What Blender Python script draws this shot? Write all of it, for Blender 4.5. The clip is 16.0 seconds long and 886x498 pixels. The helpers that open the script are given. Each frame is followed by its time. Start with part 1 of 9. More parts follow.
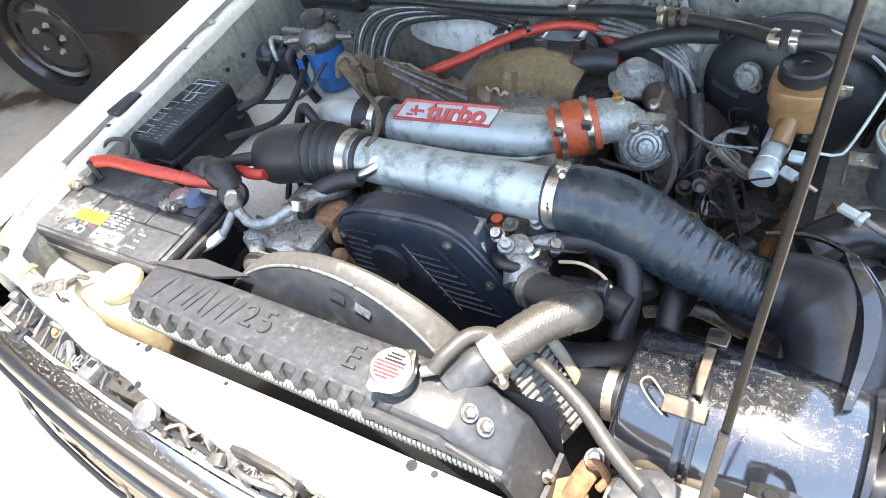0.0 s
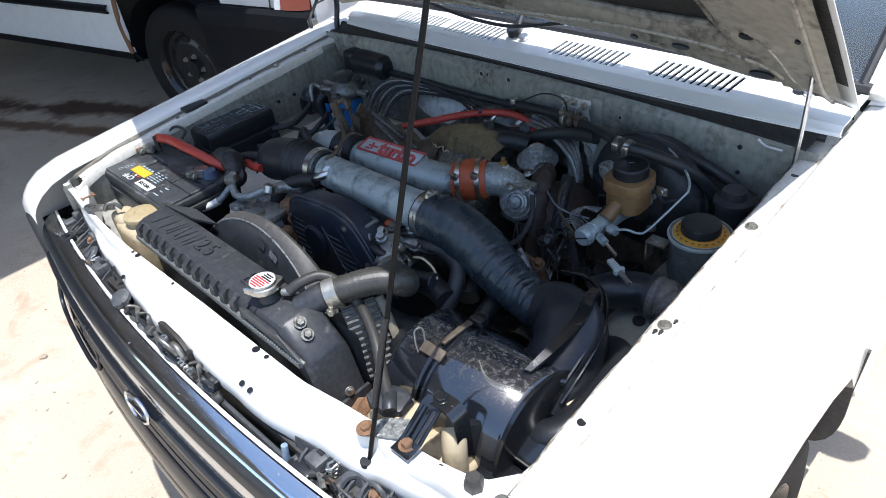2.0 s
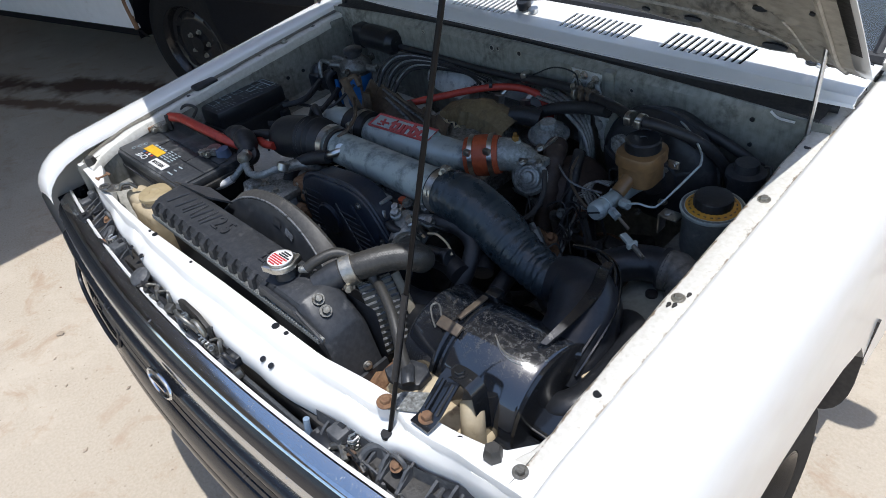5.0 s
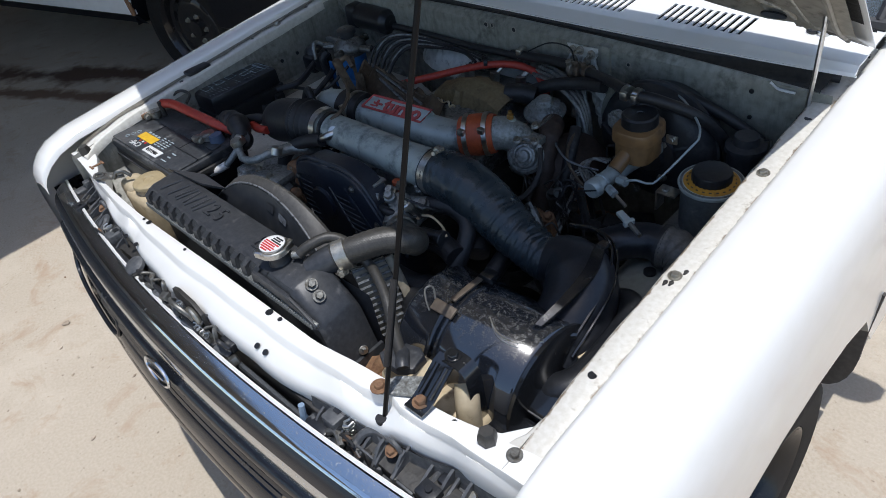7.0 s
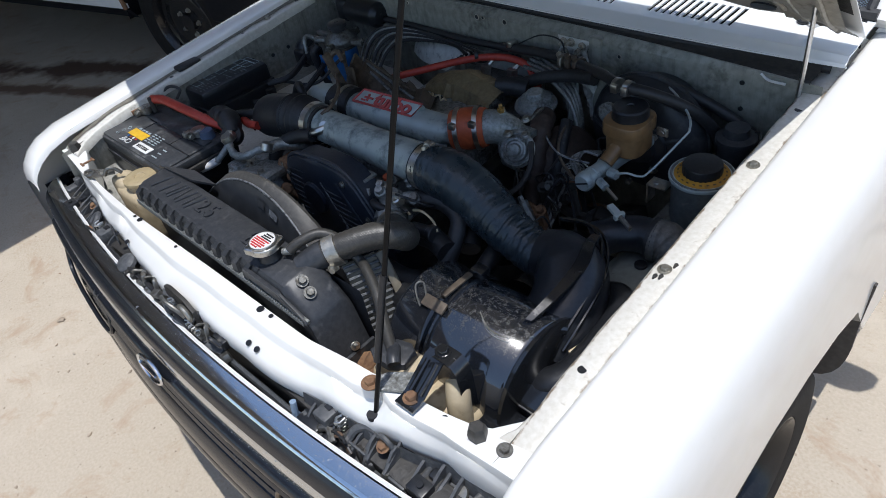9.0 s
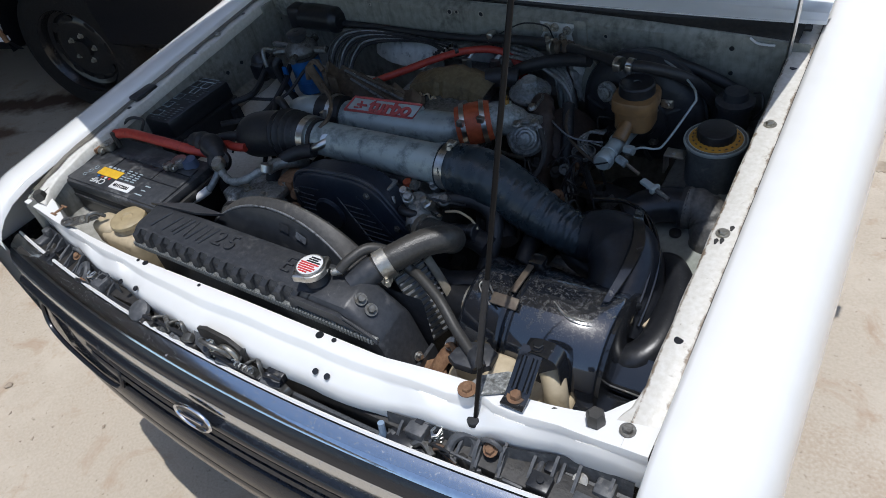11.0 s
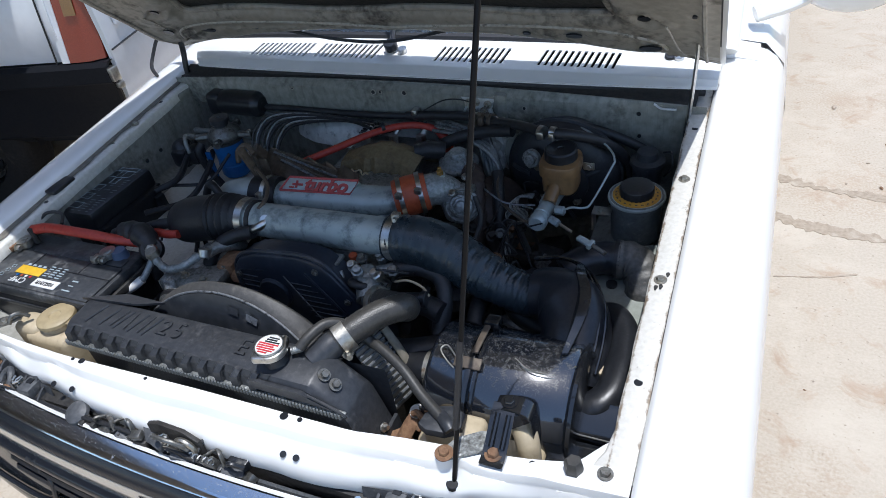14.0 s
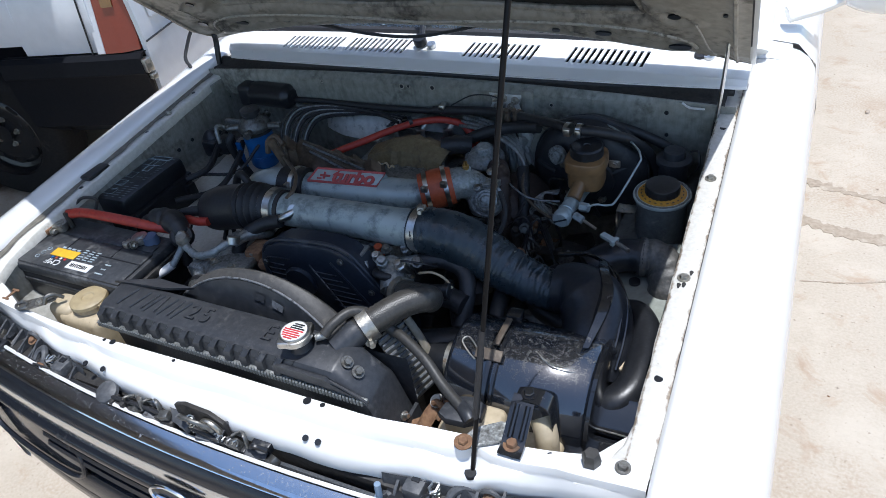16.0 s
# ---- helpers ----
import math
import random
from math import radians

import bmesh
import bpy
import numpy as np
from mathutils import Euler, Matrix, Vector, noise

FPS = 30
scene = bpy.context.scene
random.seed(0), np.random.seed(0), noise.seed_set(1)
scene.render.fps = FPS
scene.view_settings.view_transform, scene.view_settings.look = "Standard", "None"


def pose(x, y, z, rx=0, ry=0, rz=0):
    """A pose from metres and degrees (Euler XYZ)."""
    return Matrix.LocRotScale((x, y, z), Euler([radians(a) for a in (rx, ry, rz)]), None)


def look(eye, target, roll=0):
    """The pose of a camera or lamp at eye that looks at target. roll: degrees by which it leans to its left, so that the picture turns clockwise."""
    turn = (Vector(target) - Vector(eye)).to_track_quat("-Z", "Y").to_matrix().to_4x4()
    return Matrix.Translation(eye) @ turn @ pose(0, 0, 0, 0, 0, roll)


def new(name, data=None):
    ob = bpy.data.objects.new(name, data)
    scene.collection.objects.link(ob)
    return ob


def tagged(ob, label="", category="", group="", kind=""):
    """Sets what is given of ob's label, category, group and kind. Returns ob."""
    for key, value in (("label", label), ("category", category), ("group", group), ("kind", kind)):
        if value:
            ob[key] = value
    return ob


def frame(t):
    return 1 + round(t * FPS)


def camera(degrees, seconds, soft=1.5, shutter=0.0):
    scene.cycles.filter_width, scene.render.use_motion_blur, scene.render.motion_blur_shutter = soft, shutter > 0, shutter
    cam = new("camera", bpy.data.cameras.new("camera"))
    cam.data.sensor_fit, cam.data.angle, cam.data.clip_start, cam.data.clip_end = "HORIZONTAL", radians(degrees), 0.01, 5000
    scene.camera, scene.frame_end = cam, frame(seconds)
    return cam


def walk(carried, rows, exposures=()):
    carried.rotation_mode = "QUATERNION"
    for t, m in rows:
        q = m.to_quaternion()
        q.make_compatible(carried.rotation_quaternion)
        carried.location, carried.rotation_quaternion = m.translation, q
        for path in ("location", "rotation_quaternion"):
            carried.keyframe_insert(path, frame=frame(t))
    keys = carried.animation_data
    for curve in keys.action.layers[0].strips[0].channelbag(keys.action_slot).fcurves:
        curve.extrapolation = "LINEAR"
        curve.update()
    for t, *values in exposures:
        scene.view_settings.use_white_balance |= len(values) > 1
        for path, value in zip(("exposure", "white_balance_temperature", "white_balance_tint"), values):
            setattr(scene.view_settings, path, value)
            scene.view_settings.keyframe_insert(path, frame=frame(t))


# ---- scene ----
cam = camera(65.7, 16.0, soft=0.6)
PATH = [
    (0, (0.47, -0.226, 1.58), (-0.441, 0.84, 0.154), -16.6),
    (0.5, (0.646, -0.256, 1.624), (-0.447, 0.815, 0.336), -12.1),
    (1, (0.846, -0.281, 1.606), (-0.345, 0.764, 0.385), -7.3),
    (1.5, (0.952, -0.306, 1.628), (-0.275, 0.757, 0.459), -7.5),
    (2, (0.955, -0.312, 1.635), (-0.259, 0.763, 0.464), -7.6),
    (2.5, (0.936, -0.311, 1.642), (-0.289, 0.745, 0.466), -7.2),
    (3, (0.927, -0.326, 1.644), (-0.287, 0.743, 0.468), -6.5),
    (3.5, (0.937, -0.333, 1.647), (-0.267, 0.72, 0.446), -6.9),
    (4, (0.944, -0.334, 1.654), (-0.253, 0.719, 0.446), -7.2),
    (4.2, (0.949, -0.335, 1.654), (-0.256, 0.712, 0.448), -7.7),
    (6.5, (0.953, -0.302, 1.637), (-0.229, 0.675, 0.353), -10.7),
    (7, (0.958, -0.302, 1.638), (-0.237, 0.675, 0.367), -10.9),
    (7.5, (0.961, -0.302, 1.643), (-0.237, 0.671, 0.371), -11.0),
    (8, (0.959, -0.3, 1.642), (-0.238, 0.668, 0.365), -11.3),
    (8.5, (0.961, -0.295, 1.641), (-0.241, 0.66, 0.36), -11.5),
    (9, (0.963, -0.291, 1.64), (-0.218, 0.677, 0.349), -11.4),
    (9.2, (0.962, -0.289, 1.64), (-0.21, 0.682, 0.342), -11.6),
    (11.3, (0.75, -0.443, 1.685), (-0.14, 0.719, 0.322), -12.4),
    (11.5, (0.736, -0.456, 1.686), (-0.11, 0.745, 0.328), -11.5),
    (12, (0.716, -0.466, 1.689), (-0.075, 0.792, 0.35), -11.0),
    (12.5, (0.72, -0.472, 1.698), (-0.064, 0.828, 0.397), -11.0),
    (13, (0.724, -0.459, 1.699), (-0.001, 0.892, 0.415), -10.1),
    (13.5, (0.723, -0.469, 1.707), (0.004, 0.915, 0.456), -9.7),
    (14, (0.723, -0.477, 1.707), (-0.023, 0.908, 0.471), -9.9),
    (14.5, (0.727, -0.481, 1.707), (-0.023, 0.915, 0.488), -9.6),
    (15, (0.729, -0.492, 1.712), (-0.037, 0.902, 0.5), -9.6),
    (15.5, (0.729, -0.494, 1.71), (-0.058, 0.883, 0.492), -9.6),
    (16, (0.727, -0.492, 1.708), (-0.078, 0.863, 0.477), -9.9),
]

EXPOSURES = [(0, 2.30, 7600, 10), (0.5, 2.2, 7400, 10), (1.0, 1.5, 6850, 10), (1.5, 0.38, 6400, 10), (3.0, 0.2, 6300, 10), (4.2, -0.06, 6350, 10), (6.3, -0.55, 6350, 10),
             (9.0, -0.5, 6350, 10), (11.3, -0.65, 6300, 10), (12.5, -0.58, 6250, 10), (14.0, -0.35, 6100, 10), (16.0, -0.25, 6050, 10)]
walk(cam, [(t, look(eye, target, roll)) for t, eye, target, roll in PATH], EXPOSURES)

# ---- sky and sun: near noon, high and a little to one side of the truck ----
SUN = Vector((0.13, -0.02, 1.0)).normalized()
world = bpy.data.worlds.new("sky")
scene.world = world
world.use_nodes = True
wn = world.node_tree
sky = wn.nodes.new("ShaderNodeTexSky")
sky.sky_type, sky.sun_disc = "NISHITA", False
sky.dust_density, sky.ozone_density = 1.0, 1.2
sky.sun_elevation, sky.sun_rotation = math.asin(SUN.z), math.atan2(SUN.x, SUN.y)
wn.links.new(sky.outputs[0], wn.nodes["Background"].inputs[0])
wn.nodes["Background"].inputs[1].default_value = 0.25
sun = new("sun", bpy.data.lights.new("sun", "SUN"))
sun.data.energy, sun.data.angle, sun.data.color = 5.2, radians(0.5), (1.0, 0.985, 0.97)
sun.matrix_world = look(SUN * 20, (0, 0, 0))


# ---- materials ----
def rgb(c):
    return (c, c, c, 1) if isinstance(c, (int, float)) else (*c, 1)


def material(name, base, base2=None, rough=0.5, metal=0.0, grain=60.0, coarse=6.0, dirt=None, dirty=0.0, bump=0.0, coat=0.0, rough2=None, clear=0.0, scratch=0.0):
    """Two colours mixed by a fine noise, and dirt laid over by a coarse one."""
    m = bpy.data.materials.new(name)
    m.use_nodes = True
    nt = m.node_tree
    N, L = nt.nodes.new, nt.links.new
    b = nt.nodes["Principled BSDF"]
    tc = N("ShaderNodeTexCoord")
    fine, wide = N("ShaderNodeTexNoise"), N("ShaderNodeTexNoise")
    fine.inputs["Scale"].default_value, fine.inputs["Detail"].default_value = grain, 6
    wide.inputs["Scale"].default_value, wide.inputs["Detail"].default_value = coarse, 8
    wide.inputs["Roughness"].default_value = 0.65
    for n in (fine, wide):
        L(tc.outputs["Object"], n.inputs["Vector"])
    mix = N("ShaderNodeMix")
    mix.data_type = "RGBA"
    mix.inputs["A"].default_value, mix.inputs["B"].default_value = rgb(base), rgb(base2 if base2 is not None else base)
    ramp = N("ShaderNodeMapRange")
    ramp.inputs["From Min"].default_value, ramp.inputs["From Max"].default_value = 0.35, 0.65
    L(fine.outputs[0], ramp.inputs["Value"])
    L(ramp.outputs[0], mix.inputs["Factor"])
    colour = mix.outputs["Result"]
    if dirt is not None:
        lay, cut = N("ShaderNodeMix"), N("ShaderNodeMapRange")
        lay.data_type = "RGBA"
        lay.inputs["B"].default_value = rgb(dirt)
        cut.inputs["From Min"].default_value, cut.inputs["From Max"].default_value = 0.72 - dirty * 0.5, 0.86 - dirty * 0.4
        add = N("ShaderNodeMath")
        add.operation = "MULTIPLY_ADD"
        add.inputs[1].default_value, add.inputs[2].default_value = 0.3, -0.15
        more = N("ShaderNodeMath")
        more.operation = "ADD"
        L(fine.outputs[0], add.inputs[0])
        L(add.outputs[0], more.inputs[0])
        L(wide.outputs[0], more.inputs[1])
        L(more.outputs[0], cut.inputs["Value"])
        L(cut.outputs[0], lay.inputs["Factor"])
        L(colour, lay.inputs["A"])
        colour = lay.outputs["Result"]
        r = N("ShaderNodeMapRange")
        r.inputs["To Min"].default_value, r.inputs["To Max"].default_value = rough, 0.85 if rough2 is None else rough2
        L(cut.outputs[0], r.inputs["Value"])
        L(r.outputs[0], b.inputs["Roughness"])
        if metal > 0:
            k = N("ShaderNodeMapRange")
            k.inputs["To Min"].default_value, k.inputs["To Max"].default_value = metal, metal * 0.25
            L(cut.outputs[0], k.inputs["Value"])
            L(k.outputs[0], b.inputs["Metallic"])
    else:
        b.inputs["Roughness"].default_value, b.inputs["Metallic"].default_value = rough, metal
        if rough2 is not None:
            r = N("ShaderNodeMapRange")
            r.inputs["From Min"].default_value, r.inputs["From Max"].default_value = 0.35, 0.65
            r.inputs["To Min"].default_value, r.inputs["To Max"].default_value = rough, rough2
            L(wide.outputs[0], r.inputs["Value"])
            L(r.outputs[0], b.inputs["Roughness"])
    L(colour, b.inputs["Base Color"])
    b.inputs["Coat Weight"].default_value, b.inputs["Coat Roughness"].default_value = coat, 0.08
    if bump > 0:
        bp = N("ShaderNodeBump")
        bp.inputs["Strength"].default_value, bp.inputs["Distance"].default_value = bump, 0.004
        L(fine.outputs[0], bp.inputs["Height"])
        L(bp.outputs[0], b.inputs["Normal"])
    return m


M_PAINT = material("white_paint", (0.80, 0.79, 0.76), (0.78, 0.77, 0.73), 0.22, grain=25, coarse=3, dirt=(0.45, 0.40, 0.32), dirty=0.10, coat=0.6, rough2=0.5)
M_FLANGE = material("stained_white_paint", (0.66, 0.635, 0.575), (0.58, 0.55, 0.48), 0.45, grain=140, coarse=60, dirt=(0.20, 0.15, 0.095), dirty=0.17, bump=0.12)
M_FLANGE2 = material("grimy_cream_paint", (0.64, 0.62, 0.56), (0.56, 0.535, 0.475), 0.45, grain=120, coarse=30, dirt=(0.30, 0.26, 0.20), dirty=0.14, bump=0.1)
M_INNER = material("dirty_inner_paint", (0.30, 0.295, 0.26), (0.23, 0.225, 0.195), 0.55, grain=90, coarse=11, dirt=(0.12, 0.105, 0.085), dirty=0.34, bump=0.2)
M_FIREWALL = material("dull_grey_green_paint", (0.285, 0.285, 0.245), (0.205, 0.205, 0.175), 0.36, grain=75, coarse=9, dirt=(0.085, 0.082, 0.066), dirty=0.38, bump=0.2)
M_HOODIN = material("hood_inner_paint", (0.30, 0.275, 0.225), (0.23, 0.21, 0.17), 0.5, grain=70, coarse=9, dirt=(0.04, 0.035, 0.03), dirty=0.42, bump=0.15)
# serves grimy metal, and shade put into the colour of the right hinge base
M_DARK = material("dark_grime_and_shade", (0.020, 0.019, 0.018), (0.035, 0.032, 0.028), 0.6, grain=110, coarse=18, dirt=(0.10, 0.085, 0.065), dirty=0.12, bump=0.4)
M_BLACK = material("black_plastic", (0.010, 0.011, 0.013), (0.016, 0.017, 0.020), 0.35, grain=140, coarse=14, dirt=(0.11, 0.105, 0.095), dirty=0.10, bump=0.08)
M_TANK = material("dusty_black_plastic", (0.026, 0.028, 0.032), (0.040, 0.042, 0.046), 0.42, grain=120, coarse=22, dirt=(0.10, 0.10, 0.10), dirty=0.24, bump=0.10)
M_RUBBER = material("black_rubber", (0.013, 0.013, 0.014), (0.020, 0.020, 0.022), 0.5, grain=170, coarse=18, dirt=(0.09, 0.085, 0.078), dirty=0.12, bump=0.1)
M_RUBBERB = material("worn_grey_rubber", (0.030, 0.029, 0.026), (0.042, 0.039, 0.035), 0.48, grain=240, coarse=26, dirt=(0.085, 0.078, 0.066), dirty=0.2, bump=0.12)
M_TAPE = material("taped_hose_rubber", (0.015, 0.023, 0.029), (0.026, 0.037, 0.045), 0.20, grain=34, coarse=30, rough2=0.42, bump=0.55)
M_ALU = material("dull_aluminium", (0.43, 0.48, 0.47), (0.33, 0.375, 0.37), 0.40, 0.35, grain=45, coarse=12, dirt=(0.12, 0.135, 0.135), dirty=0.28, bump=0.10)
M_CAST = material("cast_aluminium", (0.36, 0.37, 0.36), (0.25, 0.26, 0.25), 0.5, 0.8, grain=180, coarse=18, dirt=(0.07, 0.065, 0.055), dirty=0.36, bump=0.5)
M_STEEL = material("bright_steel", (0.60, 0.60, 0.58), (0.48, 0.48, 0.46), 0.3, 1.0, grain=120, coarse=30, dirt=(0.20, 0.17, 0.13), dirty=0.20)
M_ZINC = material("zinc_steel", (0.45, 0.43, 0.38), (0.35, 0.33, 0.28), 0.4, 0.9, grain=150, coarse=40, dirt=(0.14, 0.09, 0.05), dirty=0.32, bump=0.2)
M_RUST = material("rusty_steel", (0.17, 0.09, 0.05), (0.26, 0.15, 0.08), 0.8, 0.2, grain=140, coarse=20, dirt=(0.06, 0.045, 0.035), dirty=0.38, bump=0.5)
M_BROWN = material("heat_shield_steel", (0.075, 0.055, 0.040), (0.115, 0.090, 0.065), 0.55, 0.3, grain=90, coarse=18, dirt=(0.05, 0.042, 0.033), dirty=0.32, bump=0.3)
M_GLOSSBLK = material("gloss_black_paint", (0.008, 0.009, 0.011), (0.011, 0.012, 0.014), 0.18, grain=220, coarse=40, dirt=(0.09, 0.085, 0.075), dirty=0.10, coat=0.4, bump=0.03)
M_DUSTBLK = material("dusty_gloss_black", (0.007, 0.009, 0.013), (0.010, 0.012, 0.017), 0.14, grain=420, coarse=130, dirt=(0.06, 0.058, 0.052), dirty=0.06, coat=1.0, bump=0.02)
M_CHROME = material("dusty_chrome", (0.66, 0.69, 0.72), (0.58, 0.61, 0.64), 0.16, 1.0, grain=700, coarse=260, dirt=(0.30, 0.33, 0.36), dirty=0.31, rough2=0.4)
M_CHROME2 = material("clean_chrome", (0.80, 0.82, 0.85), (0.70, 0.73, 0.77), 0.08, 1.0, grain=110, coarse=30, dirt=(0.20, 0.20, 0.21), dirty=0.12, rough2=0.4)
M_GRILLE = material("grille_black", (0.010, 0.012, 0.016), (0.014, 0.016, 0.021), 0.22, grain=80, coarse=8, dirt=(0.05, 0.048, 0.045), dirty=0.12)
M_BRONZE = material("brown_trim", (0.10, 0.075, 0.05), (0.15, 0.115, 0.08), 0.3, 0.6, grain=60, coarse=15, dirt=(0.05, 0.04, 0.03), dirty=0.25)
M_RED = material("red_cable", (0.42, 0.045, 0.025), (0.33, 0.03, 0.02), 0.45, grain=120, coarse=35, dirt=(0.09, 0.03, 0.025), dirty=0.22)
M_ORANGE = material("orange_silicone", (0.42, 0.085, 0.03), (0.33, 0.06, 0.02), 0.5, grain=120, coarse=25, dirt=(0.09, 0.03, 0.018), dirty=0.25, bump=0.15)
M_BLUE = material("blue_filter", (0.012, 0.115, 0.33), (0.010, 0.09, 0.27), 0.35, grain=60, coarse=18, dirt=(0.02, 0.035, 0.08), dirty=0.2)
M_AMBER = material("amber_plastic", (0.22, 0.122, 0.05), (0.16, 0.088, 0.038), 0.35, grain=60, coarse=18, dirt=(0.11, 0.07, 0.04), dirty=0.25)
M_BEIGE = material("yellowed_plastic", (0.50, 0.41, 0.27), (0.42, 0.34, 0.22), 0.5, grain=70, coarse=18, dirt=(0.18, 0.13, 0.08), dirty=0.30)
M_YELLOW = material("yellow_label", (0.72, 0.44, 0.02), (0.62, 0.36, 0.02), 0.5, grain=90, coarse=30, dirt=(0.25, 0.16, 0.05), dirty=0.18)
M_WHITE = material("white_label", (0.72, 0.72, 0.70), (0.62, 0.62, 0.60), 0.5, grain=90, coarse=40, dirt=(0.25, 0.25, 0.24), dirty=0.12)
M_LABRED = material("red_label", (0.55, 0.035, 0.04), (0.45, 0.03, 0.035), 0.4, grain=90, coarse=40, dirt=(0.25, 0.18, 0.17), dirty=0.15)
M_LETTER = material("grey_print", (0.36, 0.43, 0.45), (0.28, 0.33, 0.35), 0.6, grain=200, coarse=60, dirt=(0.05, 0.05, 0.05), dirty=0.3)
M_TYRE = material("tyre_rubber", (0.011, 0.011, 0.012), (0.017, 0.017, 0.017), 0.75, grain=100, coarse=8, dirt=(0.05, 0.045, 0.04), dirty=0.16, bump=0.2)
M_LAMPRED = material("red_lens", (0.26, 0.04, 0.02), (0.20, 0.03, 0.016), 0.2, grain=300, coarse=8, dirt=(0.30, 0.10, 0.06), dirty=0.15, coat=0.3)
M_LAMPAMB = material("amber_lens", (0.26, 0.14, 0.05), (0.20, 0.11, 0.045), 0.2, grain=300, coarse=8, coat=0.3)
M_LENS = material("lamp_lens", (0.05, 0.052, 0.056), (0.035, 0.037, 0.04), 0.1, 0.2, grain=90, coarse=9, dirt=(0.2, 0.17, 0.12), dirty=0.25, coat=0.5)
M_VANWHITE = material("white_van_paint", (0.74, 0.76, 0.78), (0.70, 0.72, 0.74), 0.3, grain=20, coarse=2.5, dirt=(0.40, 0.37, 0.32), dirty=0.15, coat=0.5, rough2=0.5)
M_FIN = material("radiator_fins", (0.06, 0.065, 0.07), (0.10, 0.105, 0.11), 0.5, 0.5, grain=300, coarse=20, dirt=(0.16, 0.14, 0.11), dirty=0.25)
M_TIMING = material("blue_black_plastic", (0.013, 0.018, 0.028), (0.018, 0.024, 0.036), 0.36, grain=130, coarse=14, dirt=(0.055, 0.06, 0.07), dirty=0.24, bump=0.12)
M_WORN = material("worn_plastic_edge", (0.16, 0.17, 0.18), (0.09, 0.095, 0.10), 0.6, grain=160, coarse=50, dirt=(0.02, 0.02, 0.022), dirty=0.36, bump=0.2)
M_BOLT = material("grimy_bolt_steel", (0.20, 0.20, 0.19), (0.14, 0.135, 0.12), 0.45, 0.8, grain=150, coarse=40, dirt=(0.05, 0.04, 0.03), dirty=0.34, bump=0.2)
M_ROD = material("black_rod", (0.0035, 0.0035, 0.004), (0.006, 0.006, 0.0065), 0.34, grain=160, coarse=60, dirt=(0.05, 0.048, 0.045), dirty=0.0, bump=0.1)
M_HOUSING = material("dusty_grey_plastic", (0.05, 0.053, 0.057), (0.085, 0.087, 0.09), 0.5, grain=130, coarse=40, dirt=(0.22, 0.21, 0.195), dirty=0.26, bump=0.2)
M_FADED = material("faded_red_paint", (0.46, 0.07, 0.06), (0.36, 0.05, 0.045), 0.5, grain=160, coarse=60, dirt=(0.22, 0.14, 0.13), dirty=0.26)
M_VANBLK = material("van_black_plastic", (0.006, 0.007, 0.010), (0.009, 0.010, 0.013), 0.5, grain=90, coarse=6, dirt=(0.02, 0.018, 0.018), dirty=0.2)
# paler than the panels, so pressed beads and hole rims stand out
M_BEAD = material("pale_bead_paint", (0.42, 0.39, 0.33), (0.30, 0.28, 0.23), 0.45, grain=120, coarse=30, dirt=(0.10, 0.09, 0.07), dirty=0.32)
# lighter than the cover plastic, as if the ribs caught the light
M_TRIB = material("timing_rib_catchlight", (0.045, 0.05, 0.06), (0.03, 0.035, 0.045), 0.5, grain=160, coarse=40, dirt=(0.012, 0.014, 0.02), dirty=0.34)
M_LID = material("dusty_battery_plastic", (0.026, 0.028, 0.031), (0.045, 0.047, 0.05), 0.38, grain=110, coarse=16, dirt=(0.16, 0.16, 0.155), dirty=0.36, bump=0.1)
M_APRON = material("grey_green_paint", (0.31, 0.33, 0.295), (0.25, 0.265, 0.235), 0.5, grain=90, coarse=20, dirt=(0.09, 0.09, 0.075), dirty=0.32, bump=0.15)
M_RING = material("orange_ring", (0.50, 0.26, 0.03), (0.42, 0.20, 0.025), 0.5, grain=120, coarse=40, dirt=(0.16, 0.09, 0.03), dirty=0.28)
M_SHIELD = material("gold_brown_lagging", (0.16, 0.115, 0.055), (0.22, 0.165, 0.085), 0.6, 0.2, grain=120, coarse=24, dirt=(0.05, 0.04, 0.025), dirty=0.36, bump=0.5)
M_PEEL = material("peeling_grey_paint", (0.62, 0.625, 0.59), (0.50, 0.50, 0.47), 0.5, grain=70, coarse=26, dirt=(0.05, 0.05, 0.045), dirty=0.34, bump=0.5)
M_FLAP = material("dusty_flap_rubber", (0.085, 0.075, 0.065), (0.12, 0.105, 0.09), 0.8, grain=60, coarse=9, dirt=(0.05, 0.045, 0.04), dirty=0.3, bump=0.2)
M_CAN = material("mottled_dark_grey_paint", (0.13, 0.14, 0.14), (0.085, 0.092, 0.095), 0.4, grain=120, coarse=30, dirt=(0.26, 0.26, 0.24), dirty=0.24, bump=0.1)
M_PRINT = material("worn_moulded_print", (0.15, 0.18, 0.19), (0.10, 0.12, 0.13), 0.6, grain=200, coarse=60, dirt=(0.03, 0.03, 0.03), dirty=0.32)
M_SLEEVE = material("dark_brown_sleeve", (0.045, 0.030, 0.025), (0.065, 0.045, 0.036), 0.6, grain=120, coarse=24, dirt=(0.10, 0.08, 0.06), dirty=0.2, bump=0.2)
M_FADEBLK = material("faded_dusty_black", (0.045, 0.043, 0.040), (0.065, 0.062, 0.057), 0.55, grain=120, coarse=20, dirt=(0.13, 0.12, 0.105), dirty=0.3, bump=0.12)
M_LENSBLK = material("worn_black_face", (0.022, 0.025, 0.030), (0.034, 0.037, 0.042), 0.35, grain=60, coarse=24, dirt=(0.09, 0.09, 0.088), dirty=0.26, bump=0.05)
